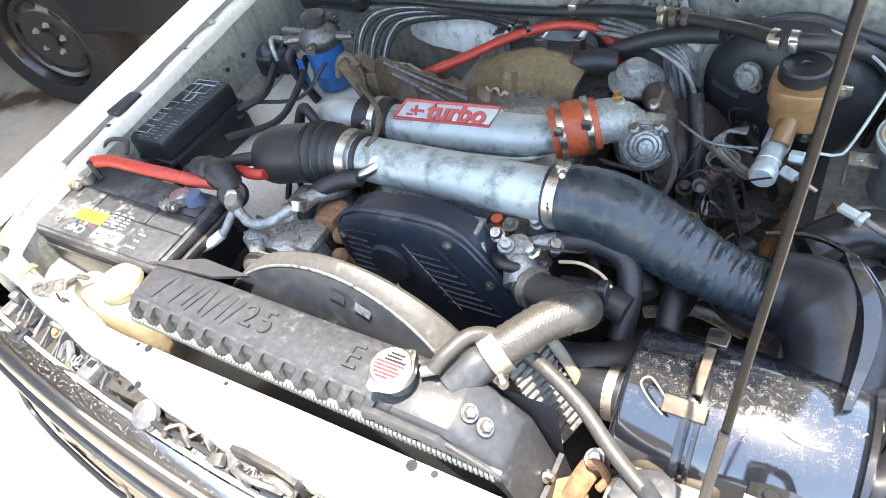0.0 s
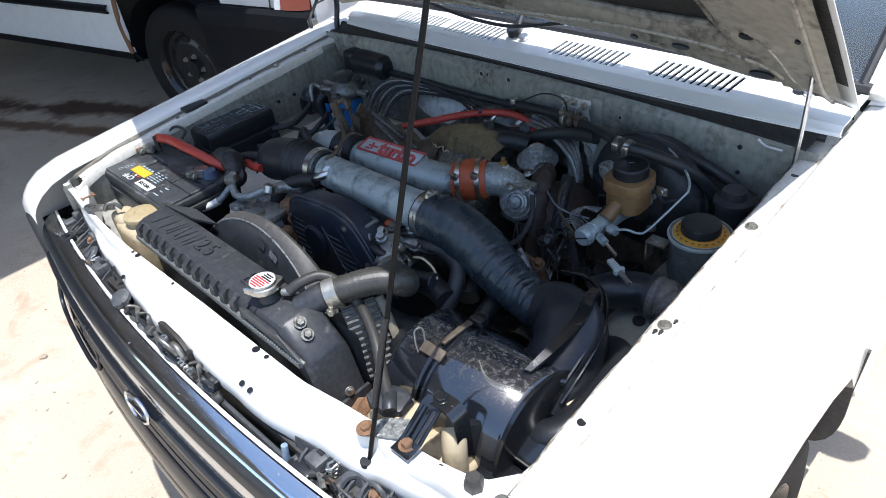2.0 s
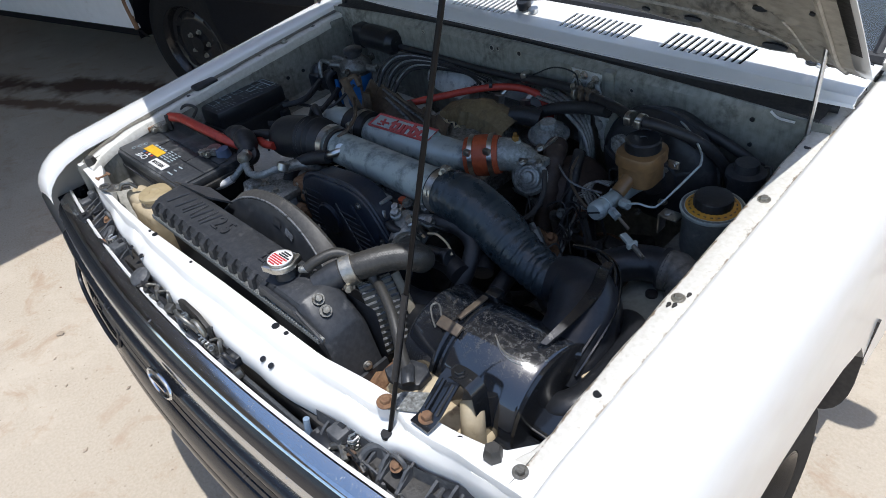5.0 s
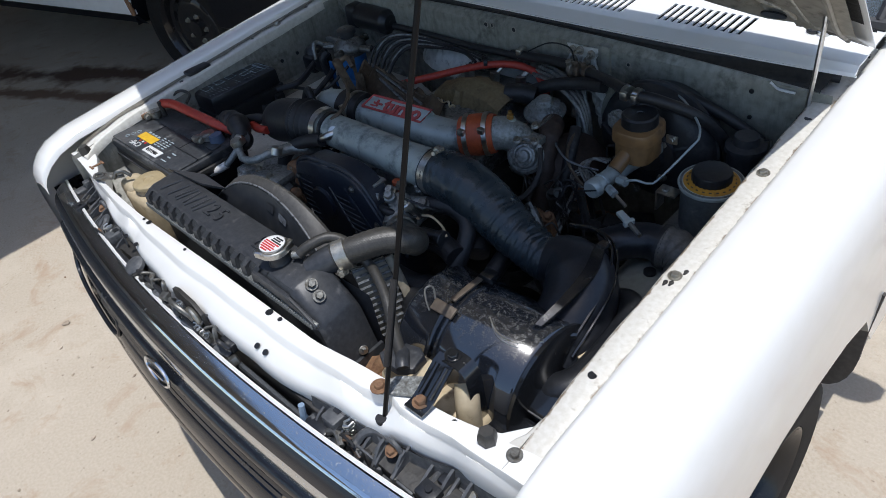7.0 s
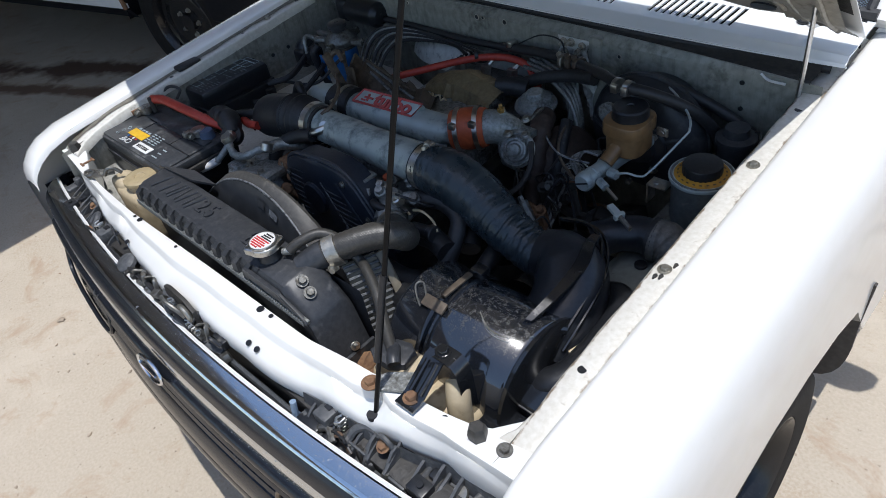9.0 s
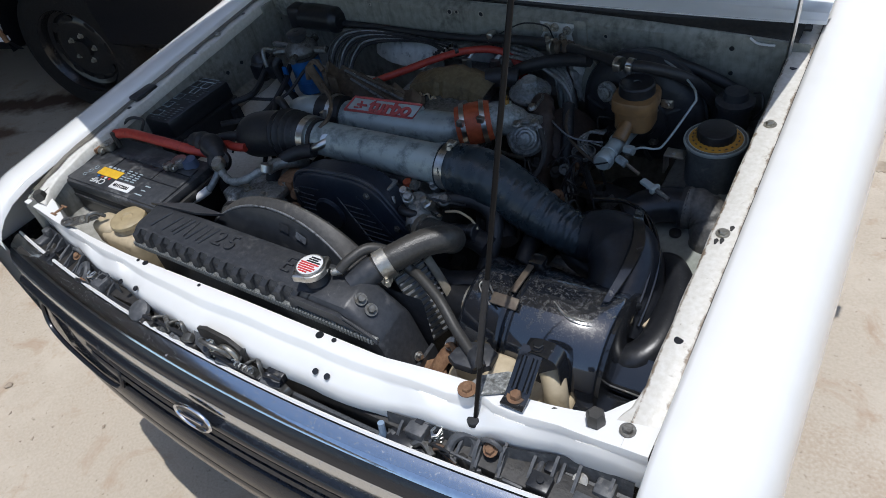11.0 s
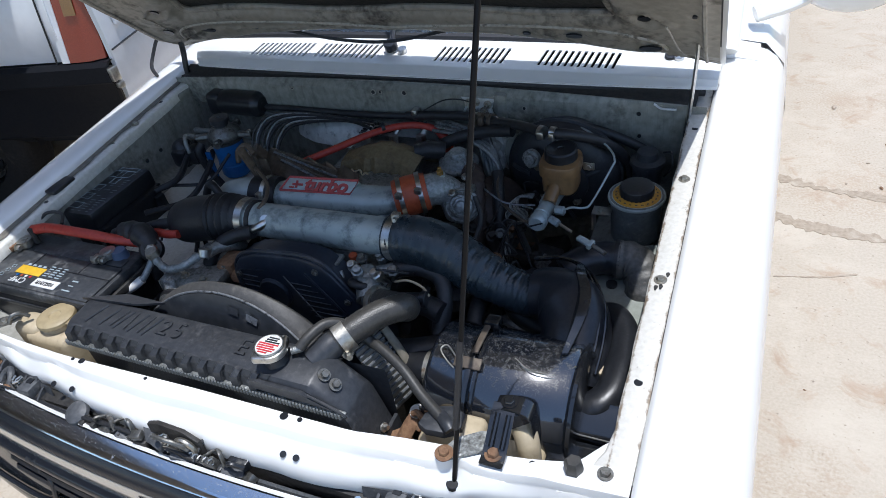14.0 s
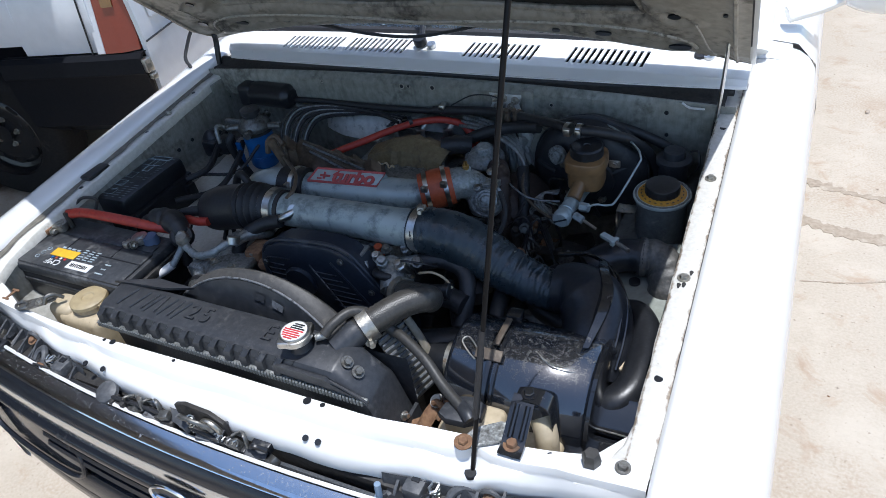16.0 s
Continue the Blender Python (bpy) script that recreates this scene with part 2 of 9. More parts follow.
M_FADEBROWN = material("dusty_brown_plastic", (0.20, 0.18, 0.135), (0.26, 0.23, 0.18), 0.65, grain=120, coarse=20, dirt=(0.10, 0.085, 0.065), dirty=0.3, bump=0.15)
M_GUTTER = material("grimy_channel_paint", (0.17, 0.155, 0.125), (0.10, 0.09, 0.07), 0.6, grain=90, coarse=16, dirt=(0.45, 0.43, 0.38), dirty=0.16, bump=0.2)
M_SERVO = material("dusty_servo_black", (0.022, 0.023, 0.026), (0.032, 0.033, 0.036), 0.42, grain=80, coarse=12, dirt=(0.08, 0.08, 0.078), dirty=0.26, bump=0.1)
M_CASTP = material("pale_rough_casting", (0.32, 0.34, 0.335), (0.22, 0.235, 0.23), 0.46, 0.45, grain=170, coarse=26, dirt=(0.07, 0.07, 0.065), dirty=0.34, bump=0.4)
M_PIPE = material("flaking_grey_paint", (0.40, 0.45, 0.44), (0.35, 0.395, 0.385), 0.40, 0.25, grain=30, coarse=24, dirt=(0.095, 0.118, 0.12), dirty=0.50, bump=0.10, rough2=0.5)
M_CAPTAN = material("tan_cap_plastic", (0.38, 0.30, 0.17), (0.32, 0.25, 0.14), 0.5, grain=70, coarse=18, dirt=(0.16, 0.12, 0.07), dirty=0.24)
M_DUCT = material("dusty_duct_black", (0.012, 0.014, 0.018), (0.020, 0.022, 0.027), 0.30, grain=160, coarse=30, dirt=(0.06, 0.06, 0.06), dirty=0.18, bump=0.06)
M_ELBOW = material("dusty_grey_casting", (0.085, 0.083, 0.078), (0.13, 0.125, 0.115), 0.5, 0.2, grain=160, coarse=26, dirt=(0.22, 0.20, 0.17), dirty=0.26, bump=0.3)
M_KNIT = material("knitted_grey_rubber", (0.034, 0.032, 0.028), (0.048, 0.045, 0.040), 0.40, grain=200, coarse=26, dirt=(0.10, 0.09, 0.075), dirty=0.2)
M_RIM = material("dark_rim_paint", (0.009, 0.009, 0.010), (0.014, 0.014, 0.015), 0.24, grain=60, coarse=14, dirt=(0.06, 0.055, 0.05), dirty=0.12)
M_ROOF = material("corrugated_roof", (0.22, 0.21, 0.20), (0.16, 0.15, 0.14), 0.6, 0.3, grain=20, coarse=2, dirt=(0.16, 0.10, 0.06), dirty=0.3)


def settle(m, dust, amount=0.5, scale=60.0, steep=0.80):
    """Adds dust that has settled on the upward faces, in specks and patches."""
    nt = m.node_tree
    N, L = nt.nodes.new, nt.links.new
    b = nt.nodes["Principled BSDF"]
    old = b.inputs["Base Color"].links[0].from_socket
    geo, sep, tc = N("ShaderNodeNewGeometry"), N("ShaderNodeSeparateXYZ"), N("ShaderNodeTexCoord")
    L(geo.outputs["Normal"], sep.inputs[0])
    up = N("ShaderNodeMapRange")
    up.inputs["From Min"].default_value, up.inputs["From Max"].default_value = steep - 0.12, steep + 0.10
    L(sep.outputs["Z"], up.inputs["Value"])
    n1, n2 = N("ShaderNodeTexNoise"), N("ShaderNodeTexNoise")
    for n, sc in ((n1, scale), (n2, scale * 5)):
        n.inputs["Scale"].default_value, n.inputs["Detail"].default_value, n.inputs["Roughness"].default_value = sc, 8, 0.7
        L(tc.outputs["Object"], n.inputs["Vector"])
    add, cut, mul = N("ShaderNodeMath"), N("ShaderNodeMapRange"), N("ShaderNodeMath")
    add.operation, mul.operation = "ADD", "MULTIPLY"
    L(n1.outputs[0], add.inputs[0])
    L(n2.outputs[0], add.inputs[1])
    cut.inputs["From Min"].default_value, cut.inputs["From Max"].default_value = 1.16 - 0.4 * amount, 1.36 - 0.4 * amount
    L(add.outputs[0], cut.inputs["Value"])
    L(cut.outputs[0], mul.inputs[0])
    L(up.outputs[0], mul.inputs[1])
    mix = N("ShaderNodeMix")
    mix.data_type = "RGBA"
    mix.inputs["B"].default_value = rgb(dust)
    L(mul.outputs[0], mix.inputs["Factor"])
    L(old, mix.inputs["A"])
    L(mix.outputs["Result"], b.inputs["Base Color"])
    r = N("ShaderNodeMix")
    src = b.inputs["Roughness"].links[0].from_socket if b.inputs["Roughness"].links else None
    if src:
        L(src, r.inputs["A"])
    else:
        r.inputs["A"].default_value = b.inputs["Roughness"].default_value
    r.inputs["B"].default_value = 0.85
    L(mul.outputs[0], r.inputs["Factor"])
    L(r.outputs["Result"], b.inputs["Roughness"])
    cw = N("ShaderNodeMath")
    cw.operation, cw.inputs[1].default_value = "MULTIPLY_ADD", -b.inputs["Coat Weight"].default_value
    cw.inputs[2].default_value = b.inputs["Coat Weight"].default_value
    L(mul.outputs[0], cw.inputs[0])
    L(cw.outputs[0], b.inputs["Coat Weight"])
    return m


def weep(m, tone, amount=0.6, tall=4.0, wide=70.0):
    """Adds runs and drips that streak an upright panel from top to bottom."""
    nt = m.node_tree
    N, L = nt.nodes.new, nt.links.new
    b = nt.nodes["Principled BSDF"]
    old = b.inputs["Base Color"].links[0].from_socket
    tc, mp, n, r, mix = N("ShaderNodeTexCoord"), N("ShaderNodeMapping"), N("ShaderNodeTexNoise"), N("ShaderNodeMapRange"), N("ShaderNodeMix")
    mp.inputs["Scale"].default_value = (wide, wide, tall)
    n.inputs["Scale"].default_value, n.inputs["Detail"].default_value, n.inputs["Roughness"].default_value = 1.0, 7, 0.7
    r.inputs["From Min"].default_value, r.inputs["From Max"].default_value, r.inputs["To Max"].default_value = 0.50, 0.68, amount
    mix.data_type = "RGBA"
    mix.inputs["B"].default_value = rgb(tone)
    L(tc.outputs["Object"], mp.inputs["Vector"])
    L(mp.outputs[0], n.inputs["Vector"])
    L(n.outputs[0], r.inputs["Value"])
    L(r.outputs[0], mix.inputs["Factor"])
    L(old, mix.inputs["A"])
    L(mix.outputs["Result"], b.inputs["Base Color"])


def edge_rust(m, lines, tone):
    """Adds rusty grime that creeps out from the seams running along the wings."""
    nt = m.node_tree
    N, L = nt.nodes.new, nt.links.new
    b = nt.nodes["Principled BSDF"]
    colour = b.inputs["Base Color"].links[0].from_socket
    tc, split, away = N("ShaderNodeTexCoord"), N("ShaderNodeSeparateXYZ"), N("ShaderNodeMath")
    away.operation = "ABSOLUTE"
    L(tc.outputs["Object"], split.inputs[0])
    L(split.outputs["X"], away.inputs[0])
    for at, wide, scale in lines:
        off, far, n, k, add, r, mix = (N("ShaderNodeMath"), N("ShaderNodeMath"), N("ShaderNodeTexNoise"), N("ShaderNodeMath"), N("ShaderNodeMath"), N("ShaderNodeMapRange"), N("ShaderNodeMix"))
        off.operation, off.inputs[1].default_value = "SUBTRACT", at
        far.operation = "ABSOLUTE"
        n.inputs["Scale"].default_value, n.inputs["Detail"].default_value, n.inputs["Roughness"].default_value = scale, 9, 0.7
        k.operation, k.inputs[1].default_value, k.inputs[2].default_value = "MULTIPLY_ADD", -9.0, 5.0
        add.operation = "MULTIPLY_ADD"
        add.inputs[1].default_value = 1.0 / wide
        r.inputs["From Min"].default_value, r.inputs["From Max"].default_value, r.inputs["To Max"].default_value = 1.5, 0.3, 0.85
        mix.data_type = "RGBA"
        mix.inputs["B"].default_value = rgb(tone)
        L(away.outputs[0], off.inputs[0])
        L(off.outputs[0], far.inputs[0])
        L(tc.outputs["Object"], n.inputs["Vector"])
        L(n.outputs[0], k.inputs[0])
        L(far.outputs[0], add.inputs[0])
        L(k.outputs[0], add.inputs[2])
        L(add.outputs[0], r.inputs["Value"])
        L(r.outputs[0], mix.inputs["Factor"])
        L(colour, mix.inputs["A"])
        colour = mix.outputs["Result"]
    L(colour, b.inputs["Base Color"])


def weave(m, scale=330.0, strength=0.2):
    """Adds the knitted relief of a reinforced hose."""
    nt = m.node_tree
    b = nt.nodes["Principled BSDF"]
    tc, v, bp = nt.nodes.new("ShaderNodeTexCoord"), nt.nodes.new("ShaderNodeTexVoronoi"), nt.nodes.new("ShaderNodeBump")
    v.inputs["Scale"].default_value, v.inputs["Randomness"].default_value = scale, 0.25
    bp.inputs["Strength"].default_value, bp.inputs["Distance"].default_value = strength, 0.002
    nt.links.new(tc.outputs["Object"], v.inputs["Vector"])
    nt.links.new(v.outputs["Distance"], bp.inputs["Height"])
    nt.links.new(bp.outputs[0], b.inputs["Normal"])


def ground_material():
    m = material("worn_concrete", (0.495, 0.425, 0.335), (0.445, 0.38, 0.295), 0.9, grain=110, coarse=1.1, dirt=(0.40, 0.305, 0.215), dirty=0.36, bump=0.6)
    nt = m.node_tree
    N, L = nt.nodes.new, nt.links.new
    b = nt.nodes["Principled BSDF"]
    old = b.inputs["Base Color"].links[0].from_socket
    tc = N("ShaderNodeTexCoord")
    speck, vor = N("ShaderNodeTexNoise"), N("ShaderNodeTexNoise")
    speck.inputs["Scale"].default_value, speck.inputs["Detail"].default_value = 55, 8
    vor.inputs["Scale"].default_value, vor.inputs["Detail"].default_value, vor.inputs["Roughness"].default_value = 1.7, 12, 0.72
    blotch = N("ShaderNodeTexNoise")
    blotch.inputs["Scale"].default_value, blotch.inputs["Detail"].default_value, blotch.inputs["Roughness"].default_value, blotch.inputs["Distortion"].default_value = 6, 10, 0.68, 0.6
    mix, mix2, mix3 = N("ShaderNodeMix"), N("ShaderNodeMix"), N("ShaderNodeMix")
    for x, n, lo, hi, c in ((mix, speck, 0.66, 0.76, (0.16, 0.12, 0.085)), (mix2, vor, 0.50, 0.62, (0.55, 0.48, 0.385)), (mix3, blotch, 0.54, 0.68, (0.385, 0.275, 0.185))):
        x.data_type = "RGBA"
        x.inputs["B"].default_value = rgb(c)
        r = N("ShaderNodeMapRange")
        r.inputs["From Min"].default_value, r.inputs["From Max"].default_value = lo, hi
        r.inputs["To Max"].default_value = 0.75
        L(tc.outputs["Object"], n.inputs["Vector"])
        L(n.outputs[0], r.inputs["Value"])
        L(r.outputs[0], x.inputs["Factor"])
    L(old, mix2.inputs["A"])
    L(mix2.outputs["Result"], mix3.inputs["A"])
    L(mix3.outputs["Result"], mix.inputs["A"])
    colour = mix.outputs["Result"]
    split = N("ShaderNodeSeparateXYZ")
    L(tc.outputs["Object"], split.inputs[0])

    def calc(op, a, b2, c=None):
        n = N("ShaderNodeMath")
        n.operation = op
        for k, v in enumerate((a, b2, c)):
            if v is None:
                continue
            if isinstance(v, (int, float)):
                n.inputs[k].default_value = v
            else:
                L(v, n.inputs[k])
        return n.outputs[0]

    edge, fray = N("ShaderNodeTexNoise"), N("ShaderNodeTexNoise")
    edge.inputs["Scale"].default_value, edge.inputs["Detail"].default_value, edge.inputs["Roughness"].default_value = 2.2, 9, 0.66
    fray.inputs["Scale"].default_value, fray.inputs["Detail"].default_value = 14, 6
    for n in (edge, fray):
        L(tc.outputs["Object"], n.inputs["Vector"])
    for slope, off, wide, x0, x1, tone in ((0.52, 2.87, 0.095, -5.2, -2.8, (0.085, 0.042, 0.024)), (0.44, 2.27, 0.05, -4.3, -3.2, (0.15, 0.085, 0.05))):
        mid = calc("MULTIPLY_ADD", split.outputs["X"], slope, off)
        away = calc("ABSOLUTE", calc("SUBTRACT", split.outputs["Y"], mid), 0)
        score = calc("ADD", calc("DIVIDE", away, wide), calc("MULTIPLY_ADD", edge.outputs[0], -5.0, 2.5))
        score = calc("ADD", score, calc("MULTIPLY_ADD", fray.outputs[0], -1.6, 0.8))
        beyond = calc("MAXIMUM", calc("SUBTRACT", x0, split.outputs["X"]), calc("SUBTRACT", split.outputs["X"], x1))
        score = calc("ADD", score, calc("MULTIPLY", calc("MAXIMUM", beyond, 0), 6))
        soft = N("ShaderNodeMapRange")
        soft.inputs["From Min"].default_value, soft.inputs["From Max"].default_value = 1.6, 0.5
        soft.inputs["To Max"].default_value = 0.95
        L(score, soft.inputs["Value"])
        lay = N("ShaderNodeMix")
        lay.data_type = "RGBA"
        lay.inputs["B"].default_value = rgb(tone)
        L(soft.outputs[0], lay.inputs["Factor"])
        L(colour, lay.inputs["A"])
        colour = lay.outputs["Result"]
    L(colour, b.inputs["Base Color"])
    return m


settle(M_DUSTBLK, (0.075, 0.072, 0.065), 0.34, 110, 0.86)
settle(M_TANK, (0.10, 0.10, 0.098), 0.16, 60, 0.97)
weave(M_KNIT)
weep(M_FIREWALL, (0.10, 0.10, 0.085), 0.55, 6.0, 60.0)
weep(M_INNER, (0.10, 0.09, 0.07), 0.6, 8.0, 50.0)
edge_rust(M_FLANGE, ((0.6640, 0.0030, 38), (0.630, 0.0022, 60)), (0.17, 0.115, 0.065))
settle(M_GLOSSBLK, (0.10, 0.095, 0.085), -0.05, 90, 0.85)
settle(M_BLACK, (0.12, 0.12, 0.115), 0.0, 80, 0.85)
for m in (M_DUSTBLK, M_GLOSSBLK):
    m.node_tree.nodes["Principled BSDF"].inputs["Coat IOR"].default_value = 1.9
for m in (M_ROD, M_VANBLK, M_TYRE):
    m.node_tree.nodes["Principled BSDF"].inputs["Specular IOR Level"].default_value = 0.15
M_GROUND = ground_material()
M_CRACK = material("crack_filling", (0.40, 0.33, 0.25), (0.30, 0.24, 0.175), 0.95, grain=60, coarse=14, dirt=(0.50, 0.43, 0.34), dirty=0.40, bump=0.6)
M_STAIN = material("brown_concrete_stain", (0.46, 0.375, 0.29), (0.36, 0.29, 0.22), 0.9, grain=30, coarse=6, dirt=(0.54, 0.46, 0.375), dirty=0.42, bump=0.5)
M_GLASS = bpy.data.materials.new("windscreen_glass")
M_GLASS.use_nodes = True
gb = M_GLASS.node_tree.nodes["Principled BSDF"]
gb.inputs["Base Color"].default_value, gb.inputs["Roughness"].default_value = (0.75, 0.85, 0.88, 1), 0.03
gb.inputs["Transmission Weight"].default_value, gb.inputs["IOR"].default_value = 1.0, 1.45


# ---- building blocks ----
PLACE = {}


def thing(name, at, label, category, group="", kind=""):
    """An empty at the base of a thing, to which its parts are fixed."""
    ob = new(name)
    ob.location, ob.empty_display_size = at, 0.02
    PLACE[ob] = Vector(at)
    return tagged(ob, label, category, group, kind)


def finish(name, bm, mat, smooth=40):
    bmesh.ops.recalc_face_normals(bm, faces=bm.faces)
    me = bpy.data.meshes.new(name)
    bm.to_mesh(me)
    bm.free()
    me.materials.append(mat)
    if smooth:
        me.shade_smooth()
        me.set_sharp_from_angle(angle=radians(smooth))
    return me


def part(name, bm, mat, parent, label="", smooth=40):
    """One mesh under a thing or a part, from geometry in world places."""
    at = PLACE[parent]
    bmesh.ops.translate(bm, verts=bm.verts, vec=-at)
    ob = new(name, finish(name, bm, mat, smooth))
    ob.parent = parent
    PLACE[ob] = at
    return tagged(ob, label)


def solid(name, bm, mat, label, category, group="", kind="", smooth=40):
    """A thing of a single mesh."""
    ob = new(name, finish(name, bm, mat, smooth))
    PLACE[ob] = Vector((0, 0, 0))
    return tagged(ob, label, category, group, kind)


def join(*some):
    """Several pieces of geometry as one."""
    bm = some[0]
    for other in some[1:]:
        me = bpy.data.meshes.new("tmp")
        other.to_mesh(me)
        other.free()
        bm.from_mesh(me)
        bpy.data.meshes.remove(me)
    return bm


def moved(bm, m):
    bmesh.ops.transform(bm, matrix=m, verts=bm.verts)
    return bm


def block(x0, y0, z0, x1, y1, z1, bevel=0.003, seg=2):
    bm = bmesh.new()
    bmesh.ops.create_cube(bm, size=1, matrix=Matrix.Translation(((x0 + x1) / 2, (y0 + y1) / 2, (z0 + z1) / 2)) @ Matrix.Diagonal((x1 - x0, y1 - y0, z1 - z0, 1)))
    if bevel > 0:
        bmesh.ops.bevel(bm, geom=bm.edges[:], offset=min(bevel, 0.45 * min(x1 - x0, y1 - y0, z1 - z0)), segments=seg, affect="EDGES", profile=0.5)
    return bm


def spline(pts, step=6):
    """A smooth line through the points."""
    p = [Vector(q) for q in pts]
    if len(p) < 3:
        return [p[0].lerp(p[1], k / step) for k in range(step + 1)]
    e = [2 * p[0] - p[1]] + p + [2 * p[-1] - p[-2]]
    out = []
    for i in range(1, len(e) - 2):
        a, b, c, d = e[i - 1 : i + 3]
        for k in range(step):
            t = k / step
            out.append(0.5 * (2 * b + (c - a) * t + (2 * a - 5 * b + 4 * c - d) * t * t + (3 * b - a - 3 * c + d) * t ** 3))
    return out + [p[-1]]


def tube(pts, r, seg=12, step=6, straight=False, flat=1.0):
    """A round bar or hose along points; r is a radius or a function of 0..1 along it."""
    line = [Vector(q) for q in pts] if straight else spline(pts, step)
    bm = bmesh.new()
    rings, n = [], len(line)
    side = None
    for i, q in enumerate(line):
        d = (line[min(i + 1, n - 1)] - line[max(i - 1, 0)]).normalized()
        if side is None:
            side = d.cross(Vector((0, 0, 1)) if abs(d.z) < 0.9 else Vector((1, 0, 0))).normalized()
        side = (side - d * side.dot(d)).normalized()
        up = side.cross(d)
        rr = r(i / (n - 1)) if callable(r) else r
        rings.append([bm.verts.new(q + (side * math.cos(a) + up * math.sin(a) * flat) * rr) for a in (2 * math.pi * k / seg for k in range(seg))])
    for a, b in zip(rings, rings[1:]):
        for k in range(seg):
            bm.faces.new((a[k], a[(k + 1) % seg], b[(k + 1) % seg], b[k]))
    bm.faces.new(rings[0])
    bm.faces.new(rings[-1][::-1])
    return bm


def lathe(profile, at, axis=(0, 0, 1), seg=32, cap=True):
    """A turned body: profile of (radius, height along the axis) from the place at."""
    bm = bmesh.new()
    rings = []
    for r, h in profile:
        if r < 1e-6:
            rings.append([bm.verts.new((0, 0, h))])
        else:
            rings.append([bm.verts.new((r * math.cos(2 * math.pi * k / seg), r * math.sin(2 * math.pi * k / seg), h)) for k in range(seg)])
    for a, b in zip(rings, rings[1:]):
        for k in range(seg):
            j = (k + 1) % seg
            if len(a) > 1 and len(b) > 1:
                bm.faces.new((a[k], a[j], b[j], b[k]))
            elif len(a) > 1:
                bm.faces.new((a[k], a[j], b[0]))
            elif len(b) > 1:
                bm.faces.new((a[0], b[j], b[k]))
    for ring in (rings[0], rings[-1]):
        if cap and len(ring) > 1:
            bm.faces.new(ring)
    return moved(bm, Matrix.Translation(at) @ Vector(axis).to_track_quat("Z", "Y").to_matrix().to_4x4())


def disc(at, axis, r, h, seg=24, bevel=0.1):
    e = bevel * min(r, h)
    return lathe([(0, 0), (r - e, 0), (r, e), (r, h - e), (r - e, h), (0, h)], at, axis, seg)


def prism(outline, a, b, bevel=0.0):
    """A plate: its outline as points in space, pushed from a to b along the vectors a and b."""
    bm = bmesh.new()
    va, vb = Vector(a), Vector(b)
    lo = [bm.verts.new(Vector(p) + va) for p in outline]
    hi = [bm.verts.new(Vector(p) + vb) for p in outline]
    n = len(lo)
    bm.faces.new(lo[::-1])
    top = bm.faces.new(hi)
    for k in range(n):
        bm.faces.new((lo[k], lo[(k + 1) % n], hi[(k + 1) % n], hi[k]))
    if bevel > 0:
        bmesh.ops.recalc_face_normals(bm, faces=bm.faces)
        bmesh.ops.bevel(bm, geom=[e for f in (top,) for e in f.edges], offset=bevel, segments=2, affect="EDGES", profile=0.5)
    return bm


def sheet(rows, thick=0.0, way=None):
    """A skin through rows of points, with a thickness along the vector way."""
    bm = bmesh.new()
    grid = [[bm.verts.new(p) for p in row] for row in rows]
    for a, b in zip(grid, grid[1:]):
        for k in range(len(a) - 1):
            bm.faces.new((a[k], a[k + 1], b[k + 1], b[k]))
    if thick:
        w = Vector(way) * thick
        back = [[bm.verts.new(v.co + w) for v in row] for row in grid]
        for a, b in zip(back, back[1:]):
            for k in range(len(a) - 1):
                bm.faces.new((a[k + 1], a[k], b[k], b[k + 1]))
        def rim(p, q):
            for k in range(len(p) - 1):
                bm.faces.new((p[k], p[k + 1], q[k + 1], q[k]))
        rim(grid[0], back[0])
        rim(grid[-1][::-1], back[-1][::-1])
        rim([r[0] for r in grid][::-1], [r[0] for r in back][::-1])
        rim([r[-1] for r in grid], [r[-1] for r in back])
    return bm


def bolt(at, axis=(0, 0, 1), r=0.007, h=0.006):
    """A hexagon head on a washer."""
    return join(lathe([(0, 0), (r * 1.5, 0), (r * 1.5, 0.0015), (0, 0.0015)], at, axis, 16),
                lathe([(0, 0.001), (r, 0.001), (r, h * 0.8), (r * 0.85, h), (0, h)], at, axis, 6))


def band(at, axis, r, w=0.012, seg=28):
    """A hose clamp: the strap and its screw housing."""
    ax = Vector(axis).normalized()
    ring = lathe([(r, 0), (r + 0.0018, 0), (r + 0.0018, w), (r, w)], Vector(at) - ax * w / 2, ax, seg)
    return ring


def arc(at, u, v, r, a0, a1, n=12):
    at, u, v = Vector(at), Vector(u), Vector(v)
    return [at + (u * math.cos(a) + v * math.sin(a)) * r for a in (radians(a0 + (a1 - a0) * k / n) for k in range(n + 1))]


def text_mesh(words, size, m, mat, parent, label="", thick=0.0006, shear=0.0, bold=0.0):
    cu = bpy.data.curves.new("words", "FONT")
    cu.body, cu.size, cu.align_x, cu.align_y, cu.extrude = words, size, "CENTER", "CENTER", thick
    cu.shear, cu.offset = shear, bold
    tmp = bpy.data.objects.new("words", cu)
    scene.collection.objects.link(tmp)
    me = bpy.data.meshes.new_from_object(tmp.evaluated_get(bpy.context.evaluated_depsgraph_get()))
    bpy.data.objects.remove(tmp)
    bm = bmesh.new()
    bm.from_mesh(me)
    bpy.data.meshes.remove(me)
    moved(bm, m)
    return part("lettering", bm, mat, parent, label, smooth=0)


